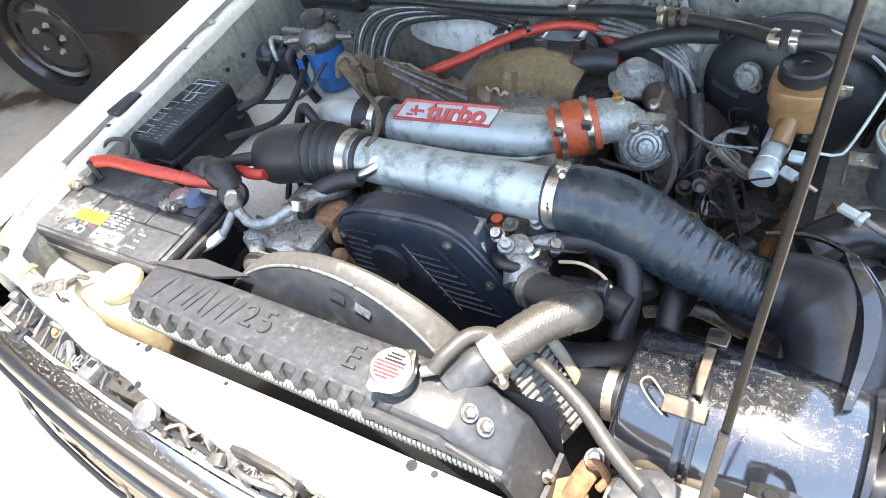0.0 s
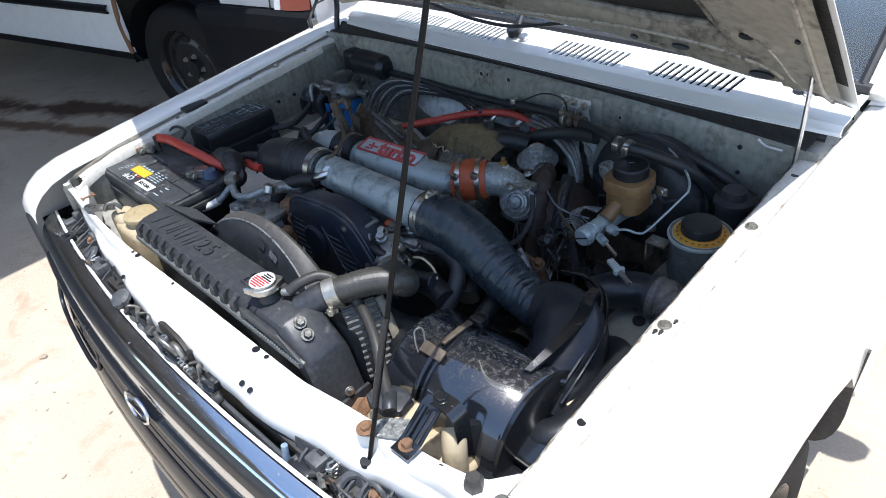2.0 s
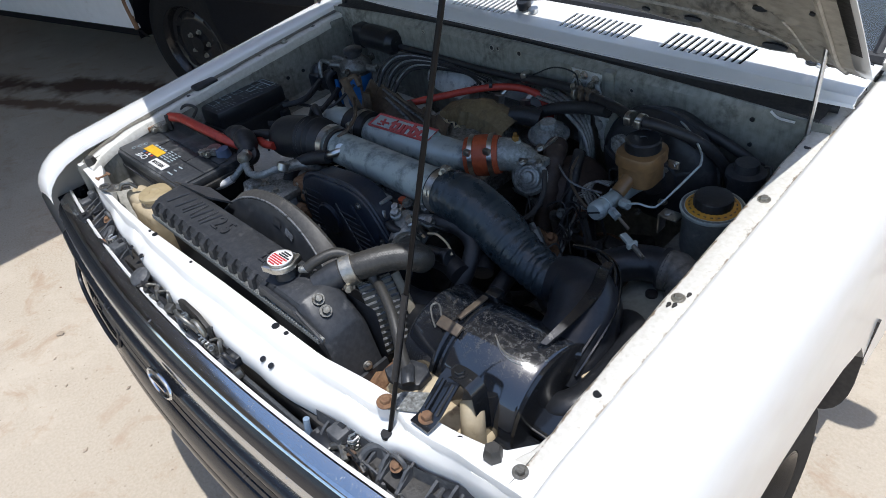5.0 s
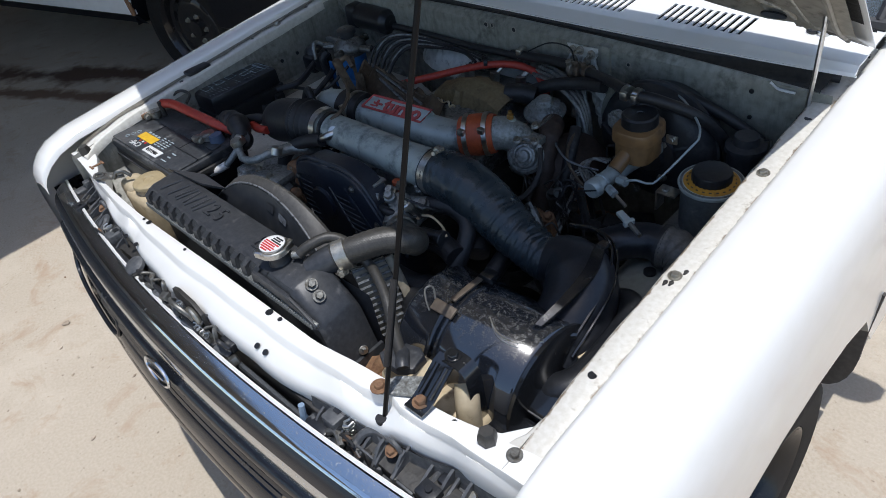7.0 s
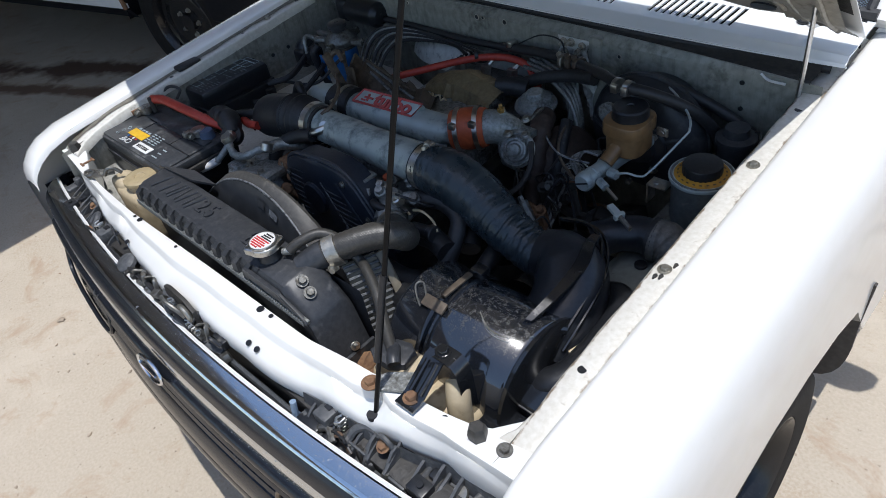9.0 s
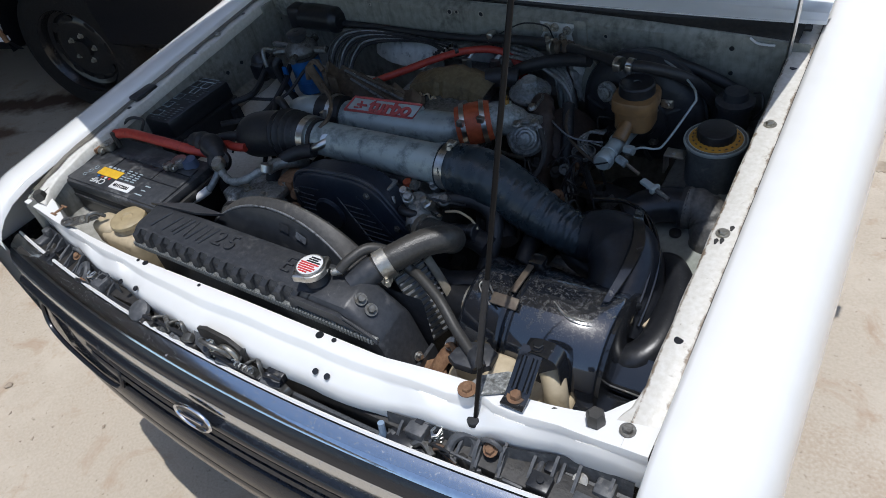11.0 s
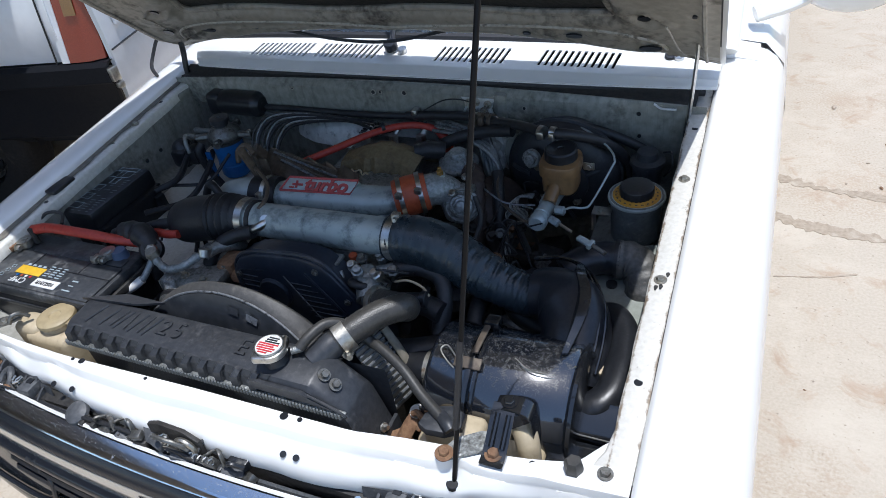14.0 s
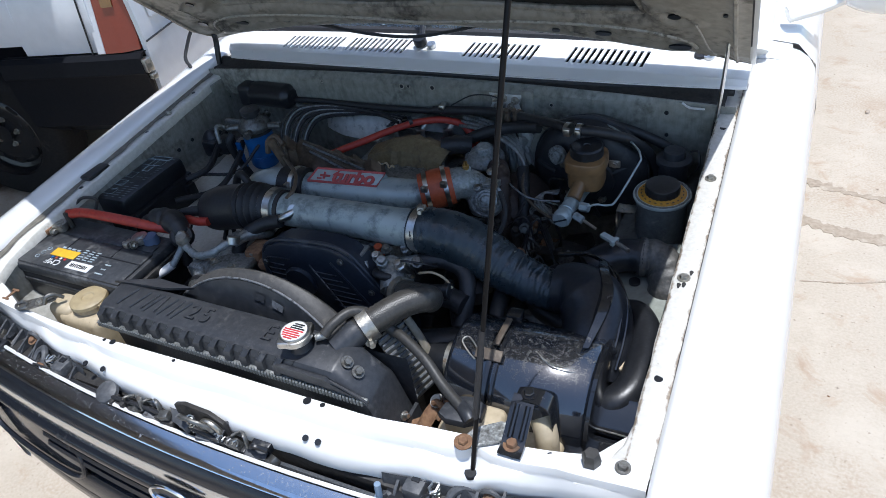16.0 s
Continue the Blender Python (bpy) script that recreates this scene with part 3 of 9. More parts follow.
def facing(at, right, up):
    """A pose whose x runs along right and y along up."""
    x = Vector(right).normalized()
    y = (Vector(up) - x * Vector(up).dot(x)).normalized()
    z = x.cross(y)
    return Matrix(((x.x, y.x, z.x, at[0]), (x.y, y.y, z.y, at[1]), (x.z, y.z, z.z, at[2]), (0, 0, 0, 1)))

# ---- ground ----
bm = sheet([[(x, y, 0) for x in (-60, -12, -4, 0, 4, 12, 60)] for y in (-60, -12, -3, 0, 3, 12, 60)])
solid("ground", bm, M_GROUND, "worn beige concrete yard with stains, chips and cracks", "ground", kind="structure", smooth=0)


def blot(name, mids, width, mat, label, seed, z=0.0018):
    """An irregular strip or stain that lies on the concrete."""
    line = spline([(x, y, 0) for x, y in mids], 30)
    a, b = [], []
    for i, p in enumerate(line):
        d = (line[min(i + 1, len(line) - 1)] - line[max(i - 1, 0)]).normalized()
        n = Vector((-d.y, d.x, 0))
        end = 0.2 if i in (0, len(line) - 1) else 1

        def half(q):
            return width * end * max(0.10, 0.62 + 0.9 * noise.noise(Vector((i * 0.045, seed, q))) + 0.55 * noise.noise(Vector((i * 0.37, seed, q + 3))) + 0.35 * noise.noise(Vector((i * 1.31, seed, q + 6))))

        a.append(p + n * half(0) + Vector((0, 0, z)))
        b.append(p - n * half(1) + Vector((0, 0, z)))
    bm = sheet([[p - Vector((0, 0, z + 0.002)) for p in a], a, b, [p - Vector((0, 0, z + 0.002)) for p in b]])
    return solid(name, bm, mat, label, "crack" if "crack" in name else "stain", kind="structure", smooth=0)


blot("ground_crack", [(0.80, 2.22), (1.05, 2.13), (1.35, 2.08), (1.7, 1.92), (2.2, 1.8)], 0.035, M_CRACK, "old crack filled with darker mortar in the concrete", 3)
blot("ground_crack", [(0.78, 1.93), (1.0, 1.88), (1.4, 1.80), (1.8, 1.76), (2.3, 1.6)], 0.04, M_CRACK, "second crack filled with darker mortar", 5)
blot("ground_crack", [(0.9, 1.55), (1.05, 1.58), (1.16, 1.62)], 0.005, M_CRACK, "short fine crack in the concrete", 6)

rnd = random.Random(11)
for k in range(70):
    x, y = (rnd.uniform(-2.0, -0.85), rnd.uniform(-1.0, 0.5)) if k < 34 else (rnd.uniform(0.9, 2.2), rnd.uniform(0.3, 3.2))
    s = rnd.uniform(0.003, 0.007) if k % 6 else rnd.uniform(0.007, 0.013)
    bm = bmesh.new()
    bmesh.ops.create_icosphere(bm, subdivisions=1, radius=s)
    for v in bm.verts:
        v.co = Vector((v.co.x * rnd.uniform(0.6, 2.2), v.co.y * rnd.uniform(0.5, 1.3), v.co.z * rnd.uniform(0.35, 0.6)))
    moved(bm, pose(x, y, s * 0.45, 0, 0, rnd.uniform(0, 360)))
    solid("pebble", bm, (M_CRACK, M_STAIN, M_RUST, M_CRACK, M_STAIN)[k % 5], "small pebble or crumb lying on the concrete", "pebble", "pebbles on the yard", smooth=0)

# ---- unseen roof and walls, added to shade the van and that side of the yard ----
roof = thing("carport", (-4.6, 2.0, 0), "unseen corrugated roof on posts, added to shade the yard and van", "carport")
rows = []
for k in range(121):
    x = -1.82 - k * 0.055
    rows.append([(x, -6.0, 2.62 + 0.012 * (k % 2)), (x, 9.0, 2.62 + 0.012 * (k % 2))])
part("roof", sheet(rows, 0.003, (0, 0, -1)), M_ROOF, roof)
# added walls, out of view, only hold back sky light under the roof
part("sky_shade_wall", block(-8.45, -6.0, 0.0, -8.35, 9.0, 2.6, 0.01), M_ROOF, roof)
part("sky_shade_wall", block(-8.35, 8.9, 0.0, -1.9, 9.0, 2.6, 0.01), M_ROOF, roof)
for x, y in ((-2.0, -5.5), (-8.0, -5.5), (-2.0, 8.6), (-8.0, 8.6)):
    part("post", tube([(x, y, 0), (x, y, 2.6)], 0.045, 10, straight=True), M_ROOF, roof)


# ---- the truck's body ----
def zf(y):
    return 0.952 + 0.085 * y


def zl(y):
    """Height of the wing's flange, which dips to the front panel."""
    return zf(y) - 0.018 * (max(0.0, 0.15 - y) / 0.13) ** 1.5


truck = thing("pickup_truck", (0, 1.5, 0), "white pickup truck with its hood propped open", "truck")


def fender(side):
    """One front wing from the gutter to the wheel arch, in stations from front to back."""
    ys = [-0.085, -0.08, -0.07, -0.05, -0.02, 0.03, 0.1, 0.2, 0.3, 0.42, 0.55, 0.68, 0.8, 0.92, 1.04]
    rows = []
    for y in ys:
        z = zf(y) + 0.014
        nose = max(0.0, min(1.0, (y + 0.085) / 0.12))
        n = math.sqrt(1 - (1 - nose) ** 2)
        z -= 0.075 * (1 - n)
        k = 0.012 * (1 - n)
        ends = 0.60
        arch = (y - 0.52) / 0.40
        if abs(arch) < 1:
            ends = 0.44 + 0.22 * math.sqrt(1 - arch * arch)
        else:
            ends = 0.44
        ends = min(ends, z - 0.15)
        prof = [(0.664, z - 0.016), (0.667, z - 0.004), (0.674, z), (0.70, z + 0.003), (0.73, z), (0.755, z - 0.008), (0.775, z - 0.022),
                (0.790, z - 0.045), (0.800, z - 0.085), (0.806, z - 0.14), (0.808, 0.5 * (z - 0.14 + ends)), (0.806, ends), (0.785, ends - 0.006)]
        rows.append([(side * (px - k * (px - 0.66) / 0.14 * 3), y, pz) for px, pz in prof])
    wing = part("fender", sheet(rows), M_PAINT, truck, smooth=60)
    rows = []
    for k in range(31):
        y = 0.012 + 0.968 * k / 30
        w = 0.0007 * math.sin(k * 1.7) + 0.0005 * math.sin(k * 4.1)
        inner = 0.628 + w - 0.03 * max(0.0, (0.075 - y) / 0.065) ** 2
        z = zl(y)
        rows.append([(side * 0.6685, y, z - 0.002), (side * 0.6645, y, z - 0.001), (side * 0.657, y, z + 0.001),
                     (side * (inner + 0.004), y, z + w), (side * inner, y, z - 0.003), (side * (inner - 0.0015), y, z - 0.022)])
    part("gutter_flange", sheet(rows), M_FLANGE if side > 0 else M_FLANGE2, wing, "stained white flange of the wing", smooth=60)
    if side < 0:
        rows = [[(side * 0.6660, y, zl(y) + 0.0024), (side * 0.656, y, zl(y) + 0.0030), (side * (0.6475 + 0.0030 * math.sin(k * 2.3) + 0.002 * math.sin(k * 0.9)), y, zl(y) + 0.0026)] for k, y in enumerate([0.03 + 0.031 * q for q in range(31)])]
        part("gutter_channel", sheet(rows), M_GUTTER, wing, "grimy brown-grey rain channel", smooth=60)
    part("seam_line", tube([(side * 0.6655, 0.02 + 0.08 * q, zl(0.02 + 0.08 * q) + 0.0008) for q in range(12)], 0.0017, 5), M_RUBBER, wing, "dark sealer line")
    return wing


wing_r = fender(1)
wing_l = fender(-1)
for y in (0.147, 0.743):
    part("flange_hole", disc((0.645, y, zl(y) - 0.0002), (0, 0, 1), 0.006, 0.0012, 14), M_BLACK, wing_r, "dark drilled hole")
for y in (0.30, 0.52, 0.70):
    part("flange_hole", disc((-0.645, y, zf(y) - 0.0002), (0, 0, 1), 0.005, 0.0012, 14), M_BLACK, wing_l, "dark drilled hole")
for x, y, w in ((0.646, 0.588, wing_r), (0.644, 0.34, wing_r), (-0.646, 0.02, wing_l), (-0.645, 0.60, wing_l)):
    part("flange_bolt", bolt((x, y, zl(y)), (0, 0, 1), 0.0065, 0.006), M_ZINC, w, "weathered steel bolt")
part("flange_bolt", bolt((0.629, 0.014, 0.939), (0, 0, 1), 0.0068, 0.007), M_BOLT, wing_r, "weathered steel bolt")
# thin dark plates stand for slots beside the flange bolt
for x, y in ((0.6395, 0.322), (0.6465, 0.325), (0.653, 0.352)):
    part("flange_slot", prism([(x + 0.0027 * math.cos(a) * (1 + 0.3 * math.sin(3 * a)), y + 0.0055 * math.sin(a), zf(y) + 0.0006) for a in (2 * math.pi * k / 12 for k in range(12))], (0, 0, 0), (0, 0, 0.0012)), M_DARK, wing_r, "small dark slot in the flange")
pad = thing("rubber_pad", (-0.652, 0.345, zf(0.34)), "worn black rubber pad stuck on the wing's flange", "rubber pad")
part("pad_body", block(-0.668, 0.32, zf(0.34) - 0.001, -0.637, 0.385, zf(0.34) + 0.010, 0.005), M_RUBBER, pad)

# inner wings, aprons, firewall
for side in (1, -1):
    rows = []
    for k in range(13):
        y = -0.01 + 0.92 * k / 12
        rows.append([(side * 0.629, y, zf(y) - 0.012), (side * 0.628, y, zf(y) - 0.06), (side * 0.632, y, 0.86), (side * 0.626, y, 0.845 + 0.01 * math.sin(k)),
                     (side * 0.55, y, 0.825), (side * 0.47, y, 0.80), (side * 0.44, y, 0.72), (side * 0.43, y, 0.40)])
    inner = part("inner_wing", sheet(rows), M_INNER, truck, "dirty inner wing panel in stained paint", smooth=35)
    rr = random.Random(4 + side)
    for k in range(9):
        y, z = 0.15 + 0.07 * k + rr.uniform(-0.02, 0.02), rr.uniform(0.88, 0.93)
        part("panel_hole", disc((side * 0.6275, y, z), (-side, 0, 0), rr.uniform(0.003, 0.006), 0.003, 12), M_BLACK, inner, "dark drilled hole")
rows = []
for x in [-0.66 + 1.32 * k / 12 for k in range(13)]:
    e = -0.025 * (1 - (x / 0.66) ** 2)
    lo = 0.90 if x > 0.43 else 0.965
    rows.append([(x, 0.791 + 0.3 * e, 1.057 - 0.016 * (x / 0.57) ** 2), (x, 0.792 + e, 1.045 - 0.016 * (x / 0.57) ** 2), (x, 0.793 + e, 0.99), (x, 0.80 + e, lo), (x, 0.845 + e, lo - 0.01), (x, 0.855 + e, lo - 0.05), (x, 0.87 + e, 0.60), (x, 0.87 + e, 0.35)])
fire = part("firewall", sheet(rows), M_FIREWALL, truck, "stained grey-green painted bulkhead", smooth=35)
for x, z, r in ((-0.055, 1.040, 0.0055), (-0.037, 1.041, 0.004), (0.024, 1.042, 0.0055), (0.30, 1.02, 0.004), (0.534, 1.017, 0.0045), (0.537, 0.967, 0.004), (-0.28, 1.035, 0.003)):
    part("panel_hole", disc((x, 0.7935 - 0.025 * (1 - (x / 0.66) ** 2), z), (0, -1, 0), r, 0.003, 14), M_BLACK, fire, "dark drilled hole")
    if x < 0.5:
        part("hole_rim", tube(arc((x, 0.7912 - 0.025 * (1 - (x / 0.66) ** 2), z), (1, 0, 0), (0, 0, 1), r, 0, 360, 14), 0.0011, 5), M_BEAD, fire, "pale rim of a hole")
part("ledge", sheet([[(x, 0.782 - 0.025 * (1 - (x / 0.66) ** 2), 0.960), (x, 0.781 - 0.025 * (1 - (x / 0.66) ** 2), 0.968), (x, 0.81, 0.969)] for x in [-0.45 + 0.087 * q for q in range(11)]]), M_FIREWALL, fire)
part("seam", block(0.235, 0.764, 0.975, 0.262, 0.784, 1.050, 0.004), M_FIREWALL, fire)
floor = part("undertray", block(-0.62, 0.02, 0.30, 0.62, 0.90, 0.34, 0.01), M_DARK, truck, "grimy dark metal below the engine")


# cowl with four groups of slots
def cowl_y(x):
    return 0.012 * (1 - (x / 0.68) ** 2)


slots = [(g0 + 0.0142 * k, 0.0070) for g0 in (-0.444, -0.253, 0.067, 0.309) for k in range(12)]
cuts = sorted({round(v, 4) for c, w in slots for v in (c - w / 2, c + w / 2)} | {-0.672, -0.64, -0.60, -0.55, -0.5, 0.0, 0.52, 0.55, 0.59, 0.62, 0.65, 0.672})
hole = {round(c - w / 2, 4) for c, w in slots}


def lip_bend(x):
    """How far the cowl's lip sweeps back, and sinks, towards its ends."""
    k = (x / 0.68) ** 4.4 if x > 0 else (-x / 0.68) ** 4.4
    return 0.048 * k, -0.017 * k


def cowl_point(x, v):
    """v: 0 at the front lip, 1 at the windscreen."""
    prof = [(0.0, 0.803, 1.0635), (0.06, 0.7985, 1.0675), (0.12, 0.804, 1.0705), (0.20, 0.813, 1.0725), (0.27, 0.823, 1.0805), (0.30, 0.8295, 1.0818), (0.44, 0.854, 1.0805), (0.74, 0.908, 1.088), (1.0, 0.936, 1.0905)]
    for (a, ya, za), (b, yb, zb) in zip(prof, prof[1:]):
        if v <= b:
            t = (v - a) / (b - a)
            y, z = ya + (yb - ya) * t, za + (zb - za) * t
            break
    e = (x / 0.68) ** 2
    back, sink = lip_bend(x)
    y, z = y + back * max(0.0, 1 - v / 0.6), z + sink * (1 - 0.6 * v)
    if x < -0.60:
        x = -0.60 + (x + 0.60) * min(1.0, v * 1.1)
    return Vector((x, y + 0.02 * max(0.0, v - 0.44) * (1 + x), z - 0.006 * e * v))


bm = bmesh.new()
V = (0, 0.06, 0.12, 0.20, 0.27, 0.30, 0.44, 0.74, 1.0)
slant = 0.006
grid = []
for x in cuts:
    grid.append([bm.verts.new(cowl_point(min(0.672, max(-0.672, x + (slant if abs(x) < 0.6 else 0) * max(0, (v - 0.44) / 0.3 if v < 0.8 else 1.0))), v)) for v in V])
for i in range(len(cuts) - 1):
    for j in range(len(V) - 1):
        if not (cuts[i] in hole and j == 6):
            bm.faces.new((grid[i][j], grid[i + 1][j], grid[i + 1][j + 1], grid[i][j + 1]))
extra = bmesh.ops.extrude_face_region(bm, geom=bm.faces[:])
bmesh.ops.translate(bm, verts=[v for v in extra["geom"] if isinstance(v, bmesh.types.BMVert)], vec=(0, 0.001, -0.0035))
cowl = part("cowl", bm, M_PAINT, truck, "white cowl panel with slotted air vents", smooth=30)
part("cowl_box", sheet([[(x, 0.835 + cowl_y(x), 1.0), (x, 0.945, 1.0), (x, 0.948, 1.082)] for x in (-0.66, -0.3, 0, 0.3, 0.66)]), M_BLACK, cowl)
part("weather_strip", tube([(x, 0.808 + lip_bend(x)[0], 1.057 - 0.004 * (x / 0.66) ** 2 + lip_bend(x)[1]) for x in (-0.65, -0.55, -0.4, -0.15, 0.15, 0.4, 0.55, 0.65)], 0.0085, 10), M_RUBBER, cowl, "black rubber hood seal")
part("gutter", sheet([[(x, 0.805 + lip_bend(x)[0], 1.063 + lip_bend(x)[1]), (x, 0.800 + 0.5 * lip_bend(x)[0], 1.056 + lip_bend(x)[1] - 0.004 * (x / 0.57) ** 2), (x, 0.794, 1.058 - 0.014 * (x / 0.57) ** 2), (x, 0.790, 1.056 - 0.016 * (x / 0.57) ** 2)] for x in [-0.64 + 0.08 * q for q in range(17)]]), M_DARK, cowl, "grimy dark water gutter")
part("gutter_fold", tube([(x, 0.789, 1.056 - 0.016 * (x / 0.57) ** 2) for x in [-0.63 + 0.09 * q for q in range(15)]], 0.0022, 6), M_FIREWALL, cowl)
part("loose_wire", tube([(0.562, 0.785, 1.040), (0.575, 0.784, 1.032), (0.59, 0.783, 1.031), (0.605, 0.783, 1.031)], 0.0022, 6), M_WHITE, cowl, "short pale wire")
for x, y, z in ((-0.025, 0.883, 1.086), (0.590, 0.912, 1.076)):
    part("washer_jet", disc((x, y, z), (0, -0.2, 1), 0.011, 0.010, 18), M_STEEL, cowl)

# windscreen, wipers, door, mirror
rows = [[(x, 0.966 + 0.012 * x + 0.62 * k, 1.094 - 0.006 * (x / 0.66) ** 2 + 0.55 * k) for x in (-0.66, -0.44, -0.22, 0, 0.22, 0.44, 0.66)] for k in (0, 0.5, 1)]
glass = part("windscreen", sheet(rows, 0.005, (0, -0.6, 0.8)), M_GLASS, truck, "clear windscreen glass")
glass.visible_shadow = False
part("windscreen_seal", tube([(x, 0.957 + 0.012 * x, 1.090 - 0.006 * (x / 0.66) ** 2) for x in (-0.67, -0.44, -0.22, 0, 0.22, 0.44, 0.67)], 0.012, 8), M_RUBBER, truck)
dash = part("dashboard", block(-0.64, 0.985, 0.86, 0.64, 1.55, 1.078, 0.02), M_BLACK, truck)
for x0, x1, py, pz, pr in ((-0.055, -0.55, 0.888, 1.09, 0.016), (0.572, 0.06, 0.914, 1.074, 0.011)):
    wiper = part("wiper", join(tube([(x0, py + 0.012, pz + 0.008), (x0 - 0.03, 0.95, 1.135), (x0 - 0.16, 1.02, 1.165), (x1, 1.03, 1.15)], 0.007, 8), disc((x0, py, pz), (0, -0.3, 1), pr, 1.2 * pr, 16)), M_BLACK, truck, "black wiper arm")
    part("wiper_blade", tube([(x0 - 0.02, 1.035, 1.158), (x1 + 0.02, 1.025, 1.150)], 0.005, 6, straight=True), M_RUBBER, wiper)
for side in (1, -1):
    pil = part("pillar", tube([(side * 0.672, 0.97, 1.07), (side * 0.668, 1.3, 1.36), (side * 0.66, 1.62, 1.66)], 0.026, 10, flat=0.6), M_PAINT, truck)
    part("pillar_seal", tube([(side * 0.655, 0.965, 1.09), (side * 0.65, 1.3, 1.385), (side * 0.642, 1.6, 1.67)], 0.008, 8), M_RUBBER, pil)
    rows = []
    for y in (1.05, 1.3, 1.6, 2.05):
        z = zf(y) + 0.012 if y < 1.2 else 1.05
        rows.append([(side * 0.70, y, z + 0.01), (side * 0.75, y, z + 0.003), (side * 0.79, y, z - 0.04), (side * 0.808, y, z - 0.14), (side * 0.812, y, 0.72), (side * 0.80, y, 0.42)])
    part("door", sheet(rows), M_PAINT, truck, smooth=60)
    rows = [[(side * 0.668, y, z), (side * 0.70, y, z + 0.004), (side * 0.74, y, z - 0.002)] for y, z in ((0.98, 1.05), (1.06, 1.058), (1.3, 1.06), (2.05, 1.06))]
    part("window_ledge", sheet(rows), M_PAINT, truck, smooth=60)
mir = part("mirror", lathe([(0, 0), (0.05, 0.0), (0.066, 0.012), (0.066, 0.05), (0.05, 0.085), (0.02, 0.1), (0, 0.101)], (0, 0, 0), (0, -1, 0), 24), M_PAINT, truck, "white door mirror housing")
mir.data.transform(Matrix.Translation(Vector((0.895, 1.20, 1.15)) - PLACE[truck]) @ Matrix.Diagonal((1.5, 1.0, 1.0, 1)) @ Matrix.Translation(PLACE[truck]))
part("mirror_foot", tube([(0.72, 1.12, 1.09), (0.78, 1.14, 1.105), (0.83, 1.16, 1.125)], 0.024, 10, flat=0.7), M_PAINT, mir)


# hood, raised about its hinges
TIP = Vector((0, 0.878, 1.080))
UP = Vector((0, -math.cos(radians(45.5)), math.sin(radians(45.5))))
OUT = Vector((0, math.sin(radians(45.5)), math.cos(radians(45.5))))


def hood_point(x, v, lift=0.0):
    e = (x / 0.68) ** 2
    rear = -0.058 * (1 - e ** 1.5)
    front = 1.0 - 0.13 * e * e
    s = -rear + (front + rear) * v
    return TIP + Vector((x, 0, 0)) + UP * s + OUT * (0.038 * (1 - e) - 0.045 * v * v + lift)


xs = [-0.68 + 1.36 * k / 24 for k in range(25)]
hood = part("hood", sheet([[hood_point(x, v / 14, 0.004) for x in xs] for v in range(15)], 0.002, OUT), M_PAINT, truck, "raised white hood, stained beige-grey inside", smooth=60)


def opening(x, v):
    """Positive inside the large opening between the members of the hood's inner frame."""
    return min(v - 0.125 - 0.055 * (x / 0.48) ** 2 - 0.008 * math.sin(x * 14), 0.49 - 0.15 * max(0.0, v - 0.2) - abs(x), 0.50 - v)


LINING_HOLES = ((-0.49, 0.090, 0.024, 0.012), (-0.36, 0.072, 0.014, 0.010), (-0.25, 0.062, 0.010, 0.008), (0.31, 0.078, 0.010, 0.009), (0.408, 0.098, 0.020, 0.011), (0.550, 0.096, 0.026, 0.014),
                (0.548, 0.228, 0.014, 0.011), (-0.548, 0.228, 0.014, 0.011), (0.632, 0.29, 0.005, 0.006), (-0.60, 0.13, 0.018, 0.014), (0.60, 0.44, 0.018, 0.014))


def inner_lift(x, v):
    """The stiffening frame pressed into the hood's inner panel."""
    d = opening(x, v)
    ridge = 1 - max(0.0, min(1.0, (d + 0.03) / 0.03)) ** 2
    lift = -0.003 - 0.020 * ridge * min(1.0, max(0.0, v - 0.004) / 0.04)
    edge = 0.078 + 0.025 * math.exp(-((abs(x) - 0.48) / 0.12) ** 2) - 0.5 * max(0.0, abs(x) - 0.55)
    lift -= 0.007 * math.exp(-((v - edge) / 0.005) ** 2) - 0.006 * math.exp(-((v - edge + 0.022) / 0.016) ** 2)
    q = abs(abs(x) - 0.545) / 0.05 + abs(v - 0.225) / 0.035
    lift -= 0.006 * math.exp(-((q - 1) / 0.22) ** 2)
    lift -= 0.004 * math.exp(-((abs(x) - 0.645) / 0.006) ** 2)
    for cx, cv, a, b in LINING_HOLES:
        q = math.sqrt(((x - cx) / a) ** 2 + ((v - cv) / (b * 1.05)) ** 2)
        lift += 0.007 * math.exp(-((q - 1.0) / 0.45) ** 2)
    lift *= min(1.0, 0.15 + v / (0.03 + 0.5 * max(0.0, abs(x) - 0.48)))
    return lift + 0.0025 * noise.noise(Vector((x * 9, v * 9, 0)))


xi = [-0.672 + 1.344 * k / 192 for k in range(193)]
bm = sheet([[hood_point(x, 0.006 + 0.988 * v / 150, inner_lift(x, v / 150)) for x in xi] for v in range(151)])
bm.faces.ensure_lookup_table()
cutout = [bm.faces[r * 192 + k] for r in range(150) for k in range(192) if opening((xi[k] + xi[k + 1]) / 2, (r + 0.5) / 150) > 0]
bmesh.ops.delete(bm, geom=cutout, context="FACES")
lining = part("hood_lining", bm, M_HOODIN, hood, "stained beige-grey inner hood panel with pressed ribs", smooth=60)
rimline = [hood_point(x, 0.006 + 0.988 * (0.125 + 0.055 * (x / 0.48) ** 2 + 0.008 * math.sin(x * 14)), -0.006) for x in [-0.478 + 0.956 * k / 48 for k in range(49)]]
